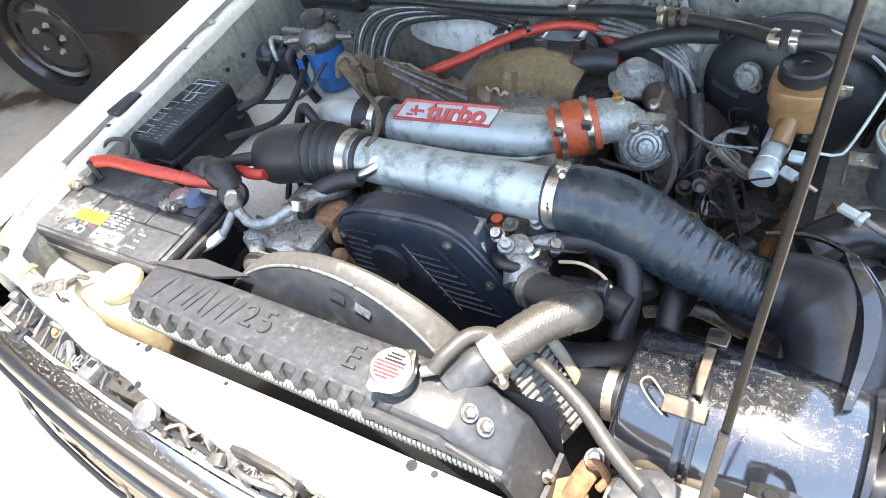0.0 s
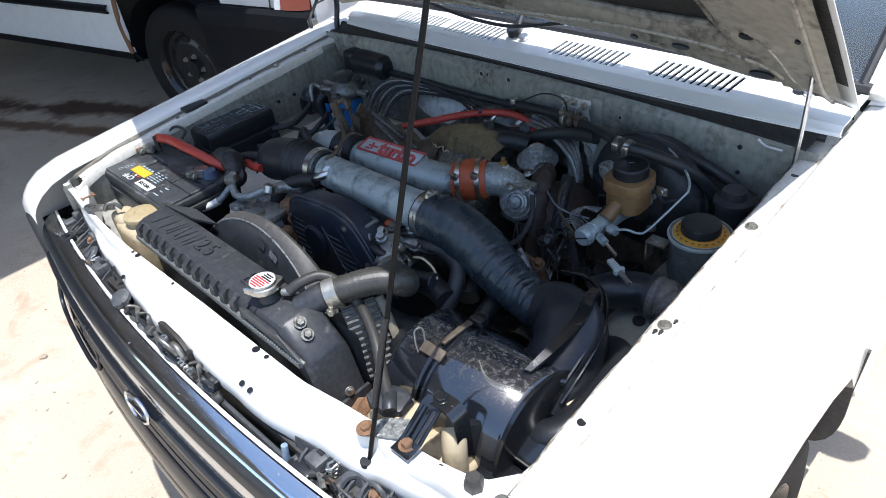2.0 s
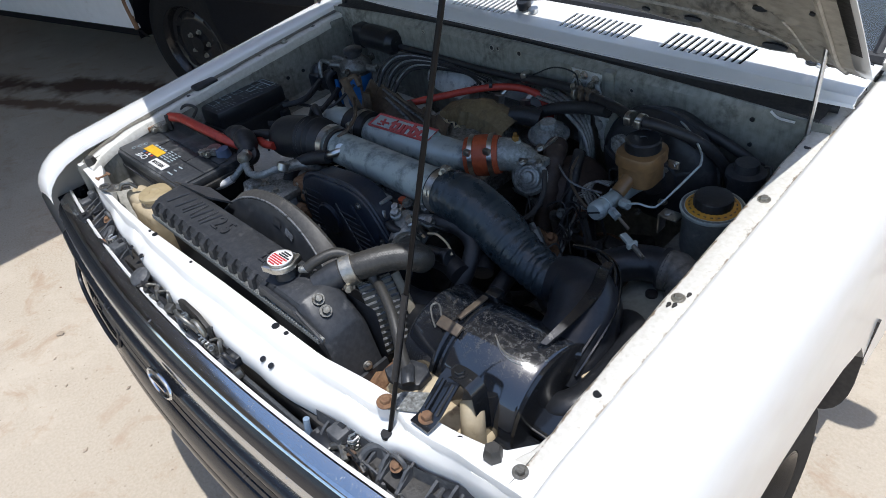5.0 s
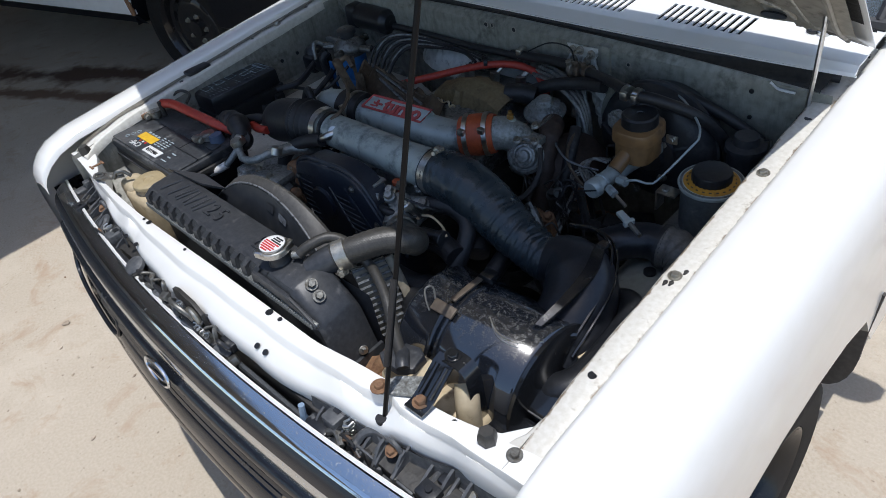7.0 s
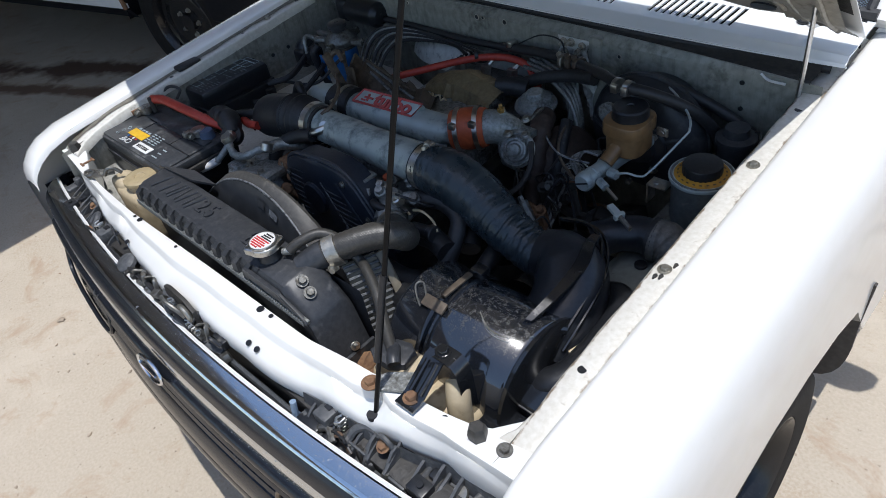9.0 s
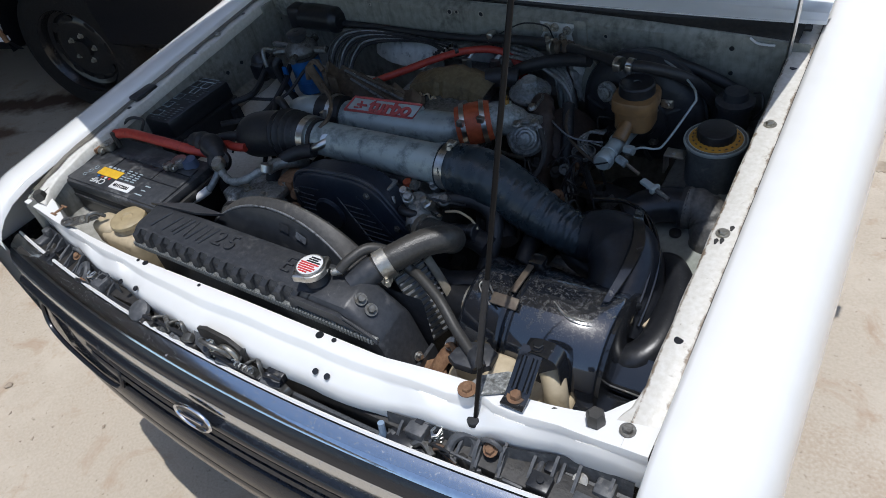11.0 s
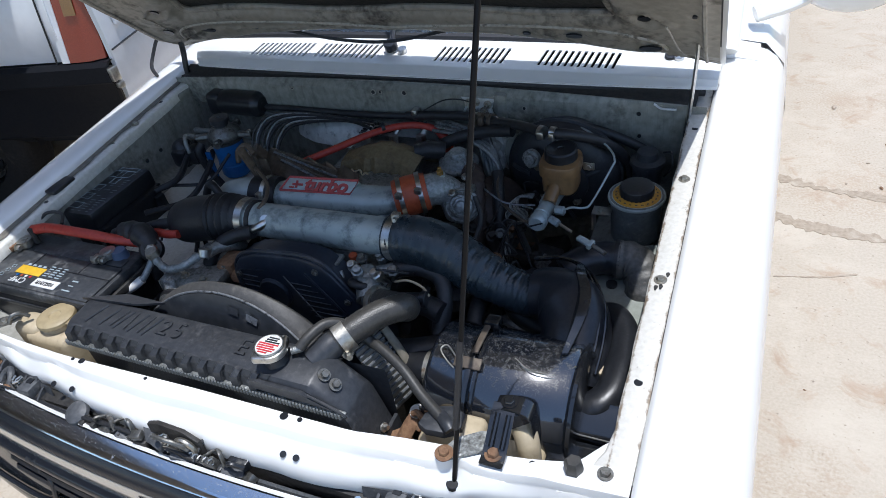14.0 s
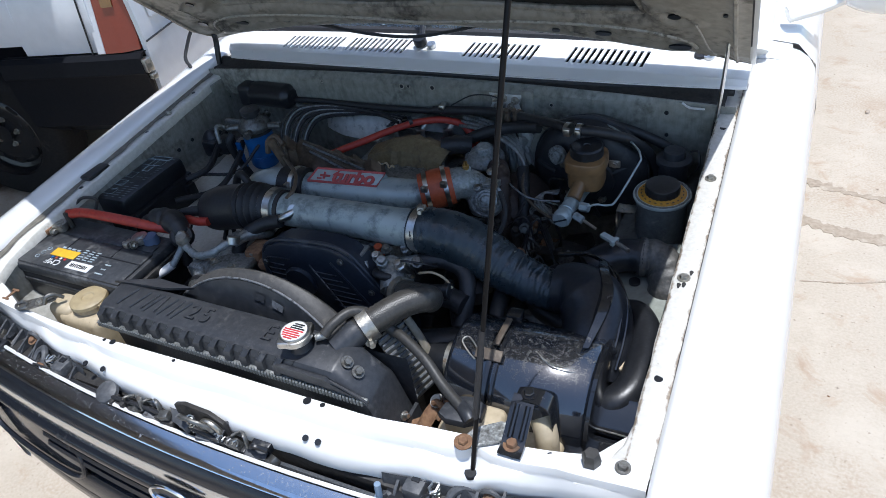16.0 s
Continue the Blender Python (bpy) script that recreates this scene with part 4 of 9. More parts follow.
for end, sgn in ((0, -1), (-1, 1)):
    up = [hood_point(sgn * (0.49 - 0.15 * max(0.0, v - 0.2)), 0.006 + 0.988 * v, -0.006) for v in (0.195, 0.22, 0.27, 0.33, 0.40, 0.49)]
    rimline = up[::-1] + rimline if end == 0 else rimline + up
part("opening_rim", tube(rimline, 0.0075, 8, 3), M_HOODIN, lining)
for sgn in (1, -1):
    bead = [hood_point(sgn * x, 0.006 + 0.988 * v, inner_lift(sgn * x, v) - 0.001) for x, v in ((0.0, 0.080), (0.12, 0.085), (0.24, 0.10), (0.35, 0.118), (0.44, 0.130), (0.49, 0.135), (0.54, 0.130), (0.567, 0.115), (0.578, 0.085), (0.59, 0.055), (0.605, 0.04))]
    part("pressed_bead", tube(bead, 0.0032, 6, 4), M_BEAD, lining, "pale pressed bead")
    part("side_bead", tube([hood_point(sgn * 0.648, 0.006 + 0.988 * (0.03 + 0.09 * q), inner_lift(sgn * 0.648, 0.03 + 0.09 * q) - 0.001) for q in range(10)], 0.004, 6, 3), M_HOODIN, lining)
    part("corner_crease", tube([hood_point(sgn * x, 0.006 + 0.988 * v, inner_lift(sgn * x, v) - 0.0005) for x, v in ((0.585, 0.23), (0.59, 0.18), (0.60, 0.11), (0.612, 0.07))], 0.002, 6, 4), M_BEAD, lining)
# one dark colour sets the recess off from the paler lining
part("skin_underside", sheet([[hood_point(x, 0.10 + 0.42 * v / 12, 0.002) for x in xi[::8]] for v in range(13)]), M_DARK, hood, "dark underside of the outer skin", smooth=60)
for x, v, a, b in LINING_HOLES:
    c = hood_point(x, 0.006 + 0.988 * v, inner_lift(x, v) - 0.0015)
    ring = [c + Vector((1, 0, 0)) * a * 0.8 * math.cos(2 * math.pi * k / 20) + UP * b * 0.8 * math.sin(2 * math.pi * k / 20) for k in range(20)]
    part("lining_hole", prism(ring, (0, 0, 0), OUT * 0.003), M_BLACK, lining, "dark oval opening")
for side in (1, -1):
    hp = hood_point(side * 0.6, 0.12, -0.035)
    m = M_STEEL if side > 0 else M_BLACK
    hinge = part("hinge", tube([(side * 0.628, 0.781, 1.0), (side * 0.632, 0.772, 1.07), (side * 0.635, 0.760, 1.14), (side * 0.637, 0.753, 1.19), (side * 0.607, 0.773, 1.184)] if side > 0 else [(-0.635, 0.80, 0.95), (-0.64, 0.818, 0.985), (-0.64, 0.818, 1.043), (-0.64, 0.830, 1.09), (-0.64, 0.833, 1.116), (-0.665, 0.852, 1.118), (-0.70, 0.86, 1.120)], 0.0038 if side > 0 else 0.0075, 8, straight=side > 0), m, truck)
    # right base is coloured dark to stand for the shaded corner
    part("hinge_base", block(side * 0.64 - 0.016, 0.745, 0.985, side * 0.64 + 0.016, 0.83, 1.01, 0.004), M_DARK if side > 0 else M_FIREWALL, hinge)
hose = thing("washer_hose", (-0.6, 0.85, 1.1), "thin black washer hose along the hood's rear edge", "hose")
part("hose_run", tube([(-0.53, 0.84, 1.16), (-0.44, 0.852, 1.158), (-0.35, 0.860, 1.147), (-0.241, 0.860, 1.130), (-0.149, 0.860, 1.120), (-0.058, 0.860, 1.119), (0.031, 0.860, 1.133), (0.117, 0.860, 1.152), (0.185, 0.857, 1.165), (0.234, 0.858, 1.152), (0.259, 0.860, 1.144), (0.285, 0.858, 1.156)], 0.0042, 8), M_RUBBER, hose)
part("hose_loop", tube([(-0.690, 0.862, 1.135), (-0.734, 0.855, 1.118), (-0.751, 0.825, 1.072), (-0.740, 0.800, 1.054), (-0.716, 0.785, 1.040)], 0.0048, 8), M_RUBBER, hose)

rod = thing("hood_prop", (0.438, -0.035, 0.90), "thin black steel prop rod standing in the front panel", "prop rod")
top = Vector((0.488, 0.245, 1.775))
part("rod", tube([(0.438, -0.035, 0.885), Vector((0.438, -0.035, 0.90)).lerp(top, 0.45), top], 0.0034, 10, straight=True), M_ROD, rod)
part("sleeve", tube([Vector((0.438, -0.035, 0.90)).lerp(top, 0.10), Vector((0.438, -0.035, 0.90)).lerp(top, 0.24)], 0.0042, 10, straight=True), M_RUBBER, rod, "worn rubber sleeve")
part("rod_end", disc((0.438, -0.035, 0.896), (0, 0, 1), 0.0085, 0.008, 14), M_RUBBER, rod)


# radiator support: the white panel across the front
EDGE_X = (-0.70, -0.58, -0.47, -0.35, -0.25, -0.15, 0.0, 0.12, 0.20, 0.26, 0.33, 0.42, 0.50, 0.55, 0.63)
EDGE_Y = (0.010, -0.005, -0.025, -0.049, -0.063, -0.073, -0.079, -0.079, -0.077, -0.068, -0.059, -0.049, -0.037, -0.018, -0.014)


def support(x, j):
    d = -0.008 if x < 0 else 0.0
    w = 0.003 * math.sin(x * 17) + 0.002 * math.sin(x * 39 + 1)
    prof = [(0.0, 0.86), (-0.001, 0.924), (-0.003, 0.929), (-0.010, 0.930), (-0.036, 0.931), (-0.0395, 0.929), (-0.0425, 0.915), (-0.046, 0.9125), (-0.068, 0.904), (-0.075, 0.893), (-0.076, 0.868)]
    y, z = prof[j]
    edge = float(np.interp(x, EDGE_X, EDGE_Y)) + w
    if j > 3:
        k = min(1.0, (-0.004 - y) / 0.072)
        y = min(-0.006, -0.006 + (edge + 0.006) * k) if edge < -0.012 else -0.006 + (edge + 0.006) * k
        z += 0.005 * math.sin(x * 55) * (j > 6) * (abs(x) > 0.3)
    if 3 < j < 8:
        y += 0.012 * math.exp(-((x - 0.44) / 0.02) ** 2)
    corner = max(0.0, (abs(x) - 0.50) / 0.14)
    if j < 4:
        y += float(np.interp(x, (-0.70, -0.60, -0.52, -0.42, -0.30, 0.28, 0.36, 0.413, 0.524, 0.57, 0.595, 0.612, 0.625, 0.66), (0.06, 0.035, 0.002, -0.006, -0.011, -0.011, 0.0, 0.005, 0.015, 0.022, 0.032, 0.05, 0.072, 0.10)))
    return (x, y, z + d * min(1, abs(x) / 0.3) + 0.008 * corner)


front = part("radiator_support", sheet([[support(-0.662 + 1.324 * k / 60, j) for j in range(11)] for k in range(61)], 0.0025, (0, 0.2, -1)), M_PAINT, truck, "white painted panel across the front", smooth=50)
for x, y, r in ((-0.247, -0.018, 0.0055), (-0.268, -0.018, 0.003), (-0.10, -0.020, 0.003), (0.17, -0.021, 0.0065), (0.197, -0.020, 0.004), (0.537, 0.007, 0.0045), (0.556, 0.012, 0.003)):
    z = 0.9312 + (-0.008 * min(1, abs(x) / 0.3) if x < 0 else 0)
    part("panel_hole", disc((x, y, z - 0.0008), (0, 0, 1), r, 0.0014, 14), M_BLACK, front, "dark drilled hole")
for x, y in ((-0.242, -0.059), (-0.285, -0.059), (0.19, -0.066), (0.212, -0.066)):
    part("panel_hole", disc((x, y, 0.9075 if x > 0 else 0.900), (0, -0.4, 1), 0.005, 0.002, 12), M_BLACK, front, "dark slot")
stop = part("bump_stop", lathe([(0, 0), (0.012, 0), (0.013, 0.012), (0.0115, 0.020), (0.009, 0.023), (0, 0.023)], (0.590, 0.011, 0.933), (0, 0, 1), 6), M_RUBBERB, truck, "grey rubber hood stop")
part("bump_stop", lathe([(0, 0), (0.013, 0), (0.013, 0.012), (0.010, 0.020), (0, 0.020)], (-0.625, 0.022, 0.932), (0, 0, 1), 6), M_RUBBERB, truck, "grey rubber hood stop")
part("i_shaped_slot", join(block(-0.566, 0.004, 0.9245, -0.560, 0.028, 0.9275, 0.001), block(-0.572, 0.001, 0.9245, -0.554, 0.006, 0.9275, 0.001), block(-0.572, 0.026, 0.9245, -0.554, 0.031, 0.9275, 0.001)), M_RUST, front)

# front end: void behind the grille, condenser, latch, lamp housings
part("front_void", block(-0.66, -0.072, 0.45, 0.66, -0.03, 0.86, 0.004), M_DARK, truck)
cond = thing("condenser", (0, -0.06, 0.5), "dark finned condenser behind the grille", "condenser")
for k in range(9):
    part("tube", tube([(0.12, -0.088, 0.72 + 0.016 * k), (0.37, -0.086, 0.72 + 0.016 * k)], 0.005, 6, straight=True), M_FIN, cond)
part("fitting", join(block(0.305, -0.10, 0.82, 0.328, -0.08, 0.855, 0.004), tube([(0.316, -0.09, 0.85), (0.316, -0.085, 0.885)], 0.005, 8, straight=True)), material("faded_blue_plastic", (0.16, 0.22, 0.30), (0.2, 0.27, 0.35), 0.5), cond, "faded blue fitting")
latch = thing("hood_latch", (0, -0.08, 0.86), "grimy steel hood latch with its spring and cable", "latch")
part("latch_plate", prism([(-0.055, -0.077, 0.905), (-0.03, -0.078, 0.916), (0.02, -0.079, 0.914), (0.045, -0.08, 0.90), (0.05, -0.082, 0.868), (0.02, -0.083, 0.85), (-0.05, -0.082, 0.862)], (0, -0.004, 0), (0, 0.003, 0), 0.001), M_DARK, latch)
part("latch_shield", sheet([[(-0.079, -0.063, 0.902), (-0.026, -0.050, 0.908), (0.03, -0.060, 0.903), (0.047, -0.075, 0.895)], [(-0.075, -0.075, 0.895), (-0.026, -0.070, 0.898), (0.028, -0.078, 0.892), (0.044, -0.086, 0.886)], [(-0.06, -0.095, 0.876), (-0.02, -0.098, 0.874), (0.015, -0.100, 0.872), (0.038, -0.100, 0.872)]], 0.003, (0, 0.3, -0.9)), M_HOUSING, latch, "stamped grey latch plate", smooth=30)
part("latch_jaw", tube(arc((0.02, -0.089, 0.885), (1, 0, 0), (0, 0, 1), 0.017, -40, 230, 14), 0.005, 8), M_ZINC, latch)
part("spring", tube([(-0.015 + 0.006 * math.cos(k * 1.2), -0.092 + 0.006 * math.sin(k * 1.2), 0.868 + 0.0012 * k) for k in range(30)], 0.0016, 6, straight=True), M_STEEL, latch)
part("lever", tube([(-0.05, -0.088, 0.872), (-0.02, -0.095, 0.882), (0.03, -0.096, 0.872), (0.06, -0.09, 0.86)], 0.0045, 8), M_DARK, latch)
part("latch_base", block(0.04, -0.10, 0.852, 0.085, -0.082, 0.868, 0.003), M_BLACK, latch)
part("bracket", block(-0.09, -0.1, 0.845, -0.06, -0.078, 0.875, 0.004), M_DARK, latch)
part("hood_cable", tube([(-0.06, -0.09, 0.875), (-0.14, -0.088, 0.878), (-0.23, -0.086, 0.87), (-0.32, -0.08, 0.865)], 0.004, 8), M_RUBBER, latch)
for k in range(6):
    x = -0.23 + 0.027 * k
    part("bracket_rib", join(block(x - 0.004, -0.098, 0.845, x + 0.004, -0.078, 0.868 + 0.004 * (k % 3), 0.001), disc((x + 0.011, -0.088, 0.862), (0, 0, 1), 0.006, 0.007, 10)), M_DARK, latch)
for x, y, z, w, h in ((-0.035, -0.094, 0.880, 0.016, 0.014), (0.012, -0.096, 0.866, 0.02, 0.012), (0.065, -0.094, 0.874, 0.012, 0.020), (-0.075, -0.093, 0.884, 0.010, 0.012), (0.10, -0.092, 0.858, 0.018, 0.010), (-0.115, -0.092, 0.862, 0.014, 0.016), (-0.155, -0.09, 0.866, 0.012, 0.014), (-0.20, -0.088, 0.862, 0.016, 0.012), (0.13, -0.091, 0.856, 0.010, 0.014)):
    part("latch_piece", moved(block(-w, -0.007, -h / 2, w, 0.007, h / 2, 0.002), pose(x, y, z, 12, 25 * math.sin(x * 90), 20 * math.cos(x * 70))), M_BOLT if w < 0.013 else M_HOUSING, latch)
part("return_spring", tube([(0.035 + 0.002 * k, -0.098 + 0.004 * math.sin(k * 1.3), 0.886 + 0.004 * math.cos(k * 1.3)) for k in range(24)], 0.0012, 5, straight=True), M_STEEL, latch)
part("striker_loop", tube([(-0.03, -0.092, 0.90), (-0.022, -0.10, 0.912), (0.0, -0.102, 0.914), (0.02, -0.098, 0.905), (0.03, -0.094, 0.89)], 0.0038, 8), M_BOLT, latch)
part("round_cover", lathe([(0, 0.010), (0.010, 0.010), (0.019, 0.006), (0.021, 0.0), (0, 0)], (-0.223, -0.082, 0.872), (0.1, -0.4, 1), 22), M_HOUSING, latch, "round grey cover")
for x0, x1, y in ((-0.175, -0.135, -0.085), (-0.135, -0.100, -0.080), (0.055, 0.085, -0.086)):
    part("bent_arm", tube([(x0, y, 0.872), (x0 + 0.010, y - 0.004, 0.890), ((x0 + x1) / 2, y + 0.008, 0.884), (x1, y, 0.892), (x1 + 0.006, y - 0.006, 0.874)], 0.0042, 8, flat=0.6), M_BOLT, latch, "bent steel arm")
part("latch_hood", sheet([[(-0.102, -0.060, 0.889), (-0.078, -0.046, 0.902), (-0.03, -0.042, 0.906), (0.006, -0.044, 0.900), (0.018, -0.056, 0.890)], [(-0.098, -0.072, 0.884), (-0.076, -0.062, 0.898), (-0.03, -0.058, 0.903), (0.008, -0.060, 0.897), (0.022, -0.070, 0.885)], [(-0.086, -0.080, 0.872), (-0.070, -0.074, 0.886), (-0.03, -0.068, 0.897), (0.012, -0.074, 0.888), (0.030, -0.084, 0.868)]], 0.003, (0, 0.3, -0.9)), M_HOUSING, latch, "pressed grey latch hood", smooth=30)
part("clip_block", join(block(0.092, -0.086, 0.862, 0.126, -0.066, 0.880, 0.003), tube([(0.094, -0.09, 0.874), (0.108, -0.094, 0.888), (0.124, -0.088, 0.876)], 0.004, 8)), M_BLACK, latch)
part("crossbar", tube([(-0.30, -0.088, 0.85), (0.13, -0.092, 0.85)], 0.007, 8, straight=True), M_DARK, latch)


def gy(x):
    return 0.119 * x * x - 0.02 * x


def lamp_housing(side):
    """Grey plastic bucket behind a headlamp, with its walls, ribs, clips and bolt."""
    def py(x):
        return float(np.interp(side * x, EDGE_X, EDGE_Y)) - 0.002
    stations = (0.31, 0.36, 0.41, 0.46, 0.51, 0.56, 0.61, 0.65)
    box = part("lamp_housing", sheet([[(side * x, y, z) for y, z in ((py(x), 0.880), (py(x) - 0.006, 0.852), (-0.080, 0.838), (-0.096 + gy(x), 0.838), (-0.100 + gy(x), 0.856), (-0.104 + gy(x), 0.856), (-0.106 + gy(x), 0.80))] for x in stations], 0.003, (0, 0, -1)), M_HOUSING, truck, "dusty grey plastic lamp housing", smooth=25)
    for x, h in ((0.335, 0.012), (0.385, 0.02), (0.425, 0.010), (0.452, 0.036), (0.487, 0.036), (0.525, 0.016), (0.553, 0.026), (0.583, 0.022), (0.625, 0.016)):
        part("rib", prism([(side * x, py(x) - 0.002, 0.866 + h * 0.5), (side * x, py(x) - 0.012, 0.862 + h * 0.5), (side * x, -0.098 + gy(x), 0.850), (side * x, -0.10 + gy(x), 0.834), (side * x, py(x), 0.836)], (-0.0022, 0, 0), (0.0022, 0, 0)), M_HOUSING, box)
    part("bolt_seat", tube(arc((side * 0.47, py(0.47) - 0.004, 0.878), (1, 0, 0), (0, 0, 1), 0.014, 0, 180, 10), 0.0035, 6), M_HOUSING, box)
    part("housing_bolt", bolt((side * 0.47, py(0.47) - 0.008, 0.878), (0, -0.5, 1), 0.007, 0.006), M_RUST, box)
    part("clip", block(side * 0.545 - 0.016, -0.072, 0.850, side * 0.545 + 0.014, -0.048, 0.872, 0.002), M_BLACK, box)
    part("clip", block(side * 0.60 - 0.014, -0.064, 0.848, side * 0.60 + 0.012, -0.046, 0.862, 0.002), M_HOUSING, box)
    part("clip_pin", disc((side * 0.545, -0.060, 0.872), (0, 0, 1), 0.005, 0.004, 10), M_BLACK, box)
    part("adjuster", tube([(side * 0.355, -0.085, 0.852), (side * 0.375, -0.075, 0.862), (side * 0.395, -0.085, 0.856)], 0.006, 8), M_BOLT, box)
    part("cover", block(side * 0.345 - 0.026, -0.092, 0.842, side * 0.345 + 0.02, -0.070, 0.860, 0.004), M_BLACK, box)
    part("wall", block(side * 0.42 - 0.03, -0.086 + gy(0.42), 0.838, side * 0.42 + 0.03, -0.082 + gy(0.42), 0.864, 0.002), M_HOUSING, box)
    rr = random.Random(50 + side)
    for q in range(14):
        x = 0.33 + 0.022 * q + rr.uniform(-0.008, 0.008)
        u = rr.uniform(0.25, 0.85)
        y = (py(x) - 0.008) * (1 - u) + (-0.094 + gy(x)) * u
        b = rr.uniform(0.004, 0.011)
        part("fixing", moved(block(-b, -0.005, -0.006, b, 0.005, rr.uniform(0.006, 0.016), 0.0015), pose(side * x, y, 0.846, rr.uniform(-15, 15), rr.uniform(-20, 20), rr.uniform(0, 180))), rr.choice((M_BLACK, M_BLACK, M_DARK, M_HOUSING, M_BOLT)), box)
    for q in range(4):
        part("wire", tube([(side * (0.37 + 0.012 * q), -0.078, 0.862), (side * (0.39 + 0.01 * q), -0.066 - 0.004 * q, 0.874), (side * (0.405 - 0.006 * q), -0.074, 0.866), (side * 0.43, -0.08, 0.856)], 0.0022, 6), (M_RUBBER, M_DARK, M_RUST, M_RUBBER)[q], box)
    return box


def housing_fittings(side, box):
    """Brackets, channel, spring and clips that stand in a lamp housing."""
    def put(*p):
        return Matrix.Translation((side * p[0], p[1], p[2]))
    post = part("housing_post", join(prism([(side * 0.345, -0.086, 0.842), (side * 0.378, -0.080, 0.842), (side * 0.374, -0.042, 0.876), (side * 0.350, -0.046, 0.880)], (0, 0, 0), (0, 0.006, 0.012), 0.002), moved(block(-0.015, -0.018, 0, 0.015, 0.018, 0.034, 0.004), put(0.362, -0.060, 0.845))), M_HOUSING, box, "grey plastic post")
    part("post_slot", moved(block(-0.006, -0.005, 0, 0.006, 0.005, 0.002, 0), put(0.362, -0.056, 0.8785)), M_BLACK, post)
    part("adjuster_spring", tube([(side * (0.391 + 0.007 * math.cos(k * 1.1)), -0.060 + 0.009 * math.sin(k * 1.1), 0.850 + 0.0011 * k) for k in range(30)], 0.0022, 6, straight=True), M_STEEL, box, "bright adjuster spring")
    part("hook_arm", tube([(side * 0.412, -0.075, 0.858), (side * 0.416, -0.056, 0.872), (side * 0.430, -0.044, 0.876), (side * 0.444, -0.048, 0.868), (side * 0.446, -0.062, 0.858)], 0.0065, 8), M_HOUSING, box)
    for dx in (-0.017, 0.017):
        part("channel_wall", prism([(side * (0.474 + dx), -0.078, 0.846), (side * (0.474 + dx), -0.076, 0.862), (side * (0.468 + dx), -0.030, 0.884), (side * (0.468 + dx), -0.018, 0.884), (side * (0.468 + dx), -0.018, 0.846)], (-0.002, 0, 0), (0.002, 0, 0)), M_HOUSING, box)
    part("channel_hood", tube([(side * (0.468 + 0.017 * math.cos(a)), -0.020 + 0.010 * math.sin(a), 0.884) for a in (math.pi * k / 10 for k in range(11))], 0.0035, 6), M_HOUSING, box)
    part("channel_bolt", bolt((side * 0.468, -0.024, 0.872), (0, -0.6, 1), 0.008, 0.007), M_RUST, box, "rusty hexagon bolt")
    part("flat_box", moved(block(-0.017, -0.030, 0, 0.017, 0.020, 0.016, 0.003), put(0.508, -0.045, 0.842)), M_HOUSING, box)
    frame_at = Vector((side * 0.547, -0.030, 0.862))
    part("clip_frame", tube([frame_at + Vector((side * a * 0.014, b * 0.020, 0.006 * b)) for a, b in ((-1, -1), (1, -1), (1, 1), (-1, 1), (-1, -1))], 0.0042, 6, straight=True), M_HOUSING, box, "square plastic clip frame")
    part("clip_pin", moved(block(-0.007, -0.008, 0, 0.007, 0.008, 0.018, 0.002), put(0.547, -0.034, 0.850)), M_BLACK, box)
    part("grommet_ring", lathe([(0.004, 0), (0.010, 0), (0.010, 0.006), (0.004, 0.006)], (side * 0.586, -0.030, 0.856), (0, -0.5, 1), 16), M_ZINC, box)
    part("end_bracket", join(moved(block(-0.013, -0.020, 0, 0.013, 0.004, 0.022, 0.003), put(0.618, -0.022, 0.845)), moved(block(-0.009, -0.006, 0, 0.009, 0.008, 0.034, 0.003), put(0.618, -0.012, 0.845))), M_HOUSING, box)


housing_fittings(1, lamp_housing(1))
housing_fittings(-1, lamp_housing(-1))


# grille: chrome bar, black face, badge, lamps, bumper
gx = [-0.70 + 1.4 * k / 40 for k in range(41)]


def across(prof):
    return sheet([[(x, y + gy(x), z - 0.03 * max(0, abs(x) - 0.45) ** 1.5) for y, z in prof] for x in gx])


grille = thing("grille", (0, -0.15, 0.7), "black grille with a dusty chrome top bar and round badge", "grille")
part("top_bar", across([(-0.1075, 0.862), (-0.110, 0.8665), (-0.116, 0.8655), (-0.122, 0.8630), (-0.1285, 0.8592)]), M_CHROME, grille, "dust-speckled dark chrome bar")
# white paint imitates the bright sky glint on the bar's back edge
part("glint_strip", across([(-0.100, 0.850), (-0.101, 0.867), (-0.1045, 0.869), (-0.1072, 0.866)]), M_PAINT, grille, "white paint standing in for the glint on the chrome edge")
part("front_strip", across([(-0.1285, 0.8596), (-0.1315, 0.8577), (-0.1345, 0.8552), (-0.1370, 0.8522)]), M_CHROME2, grille, "bright chrome strip")
part("lower_bar", across([(-0.1366, 0.8520), (-0.142, 0.8465), (-0.1478, 0.838), (-0.152, 0.826)]), M_GRILLE, grille, "gloss black lower edge")
part("inner_trim", across([(-0.1522, 0.826), (-0.1545, 0.822), (-0.1555, 0.80), (-0.156, 0.784)]), M_CHROME, grille, "dark chrome trim line")
part("grille_back", across([(-0.145, 0.79), (-0.15, 0.70)]), M_BLACK, grille)
part("grille_lip", across([(-0.156, 0.784), (-0.164, 0.780), (-0.168, 0.772), (-0.167, 0.764), (-0.158, 0.762)]), M_GRILLE, grille)
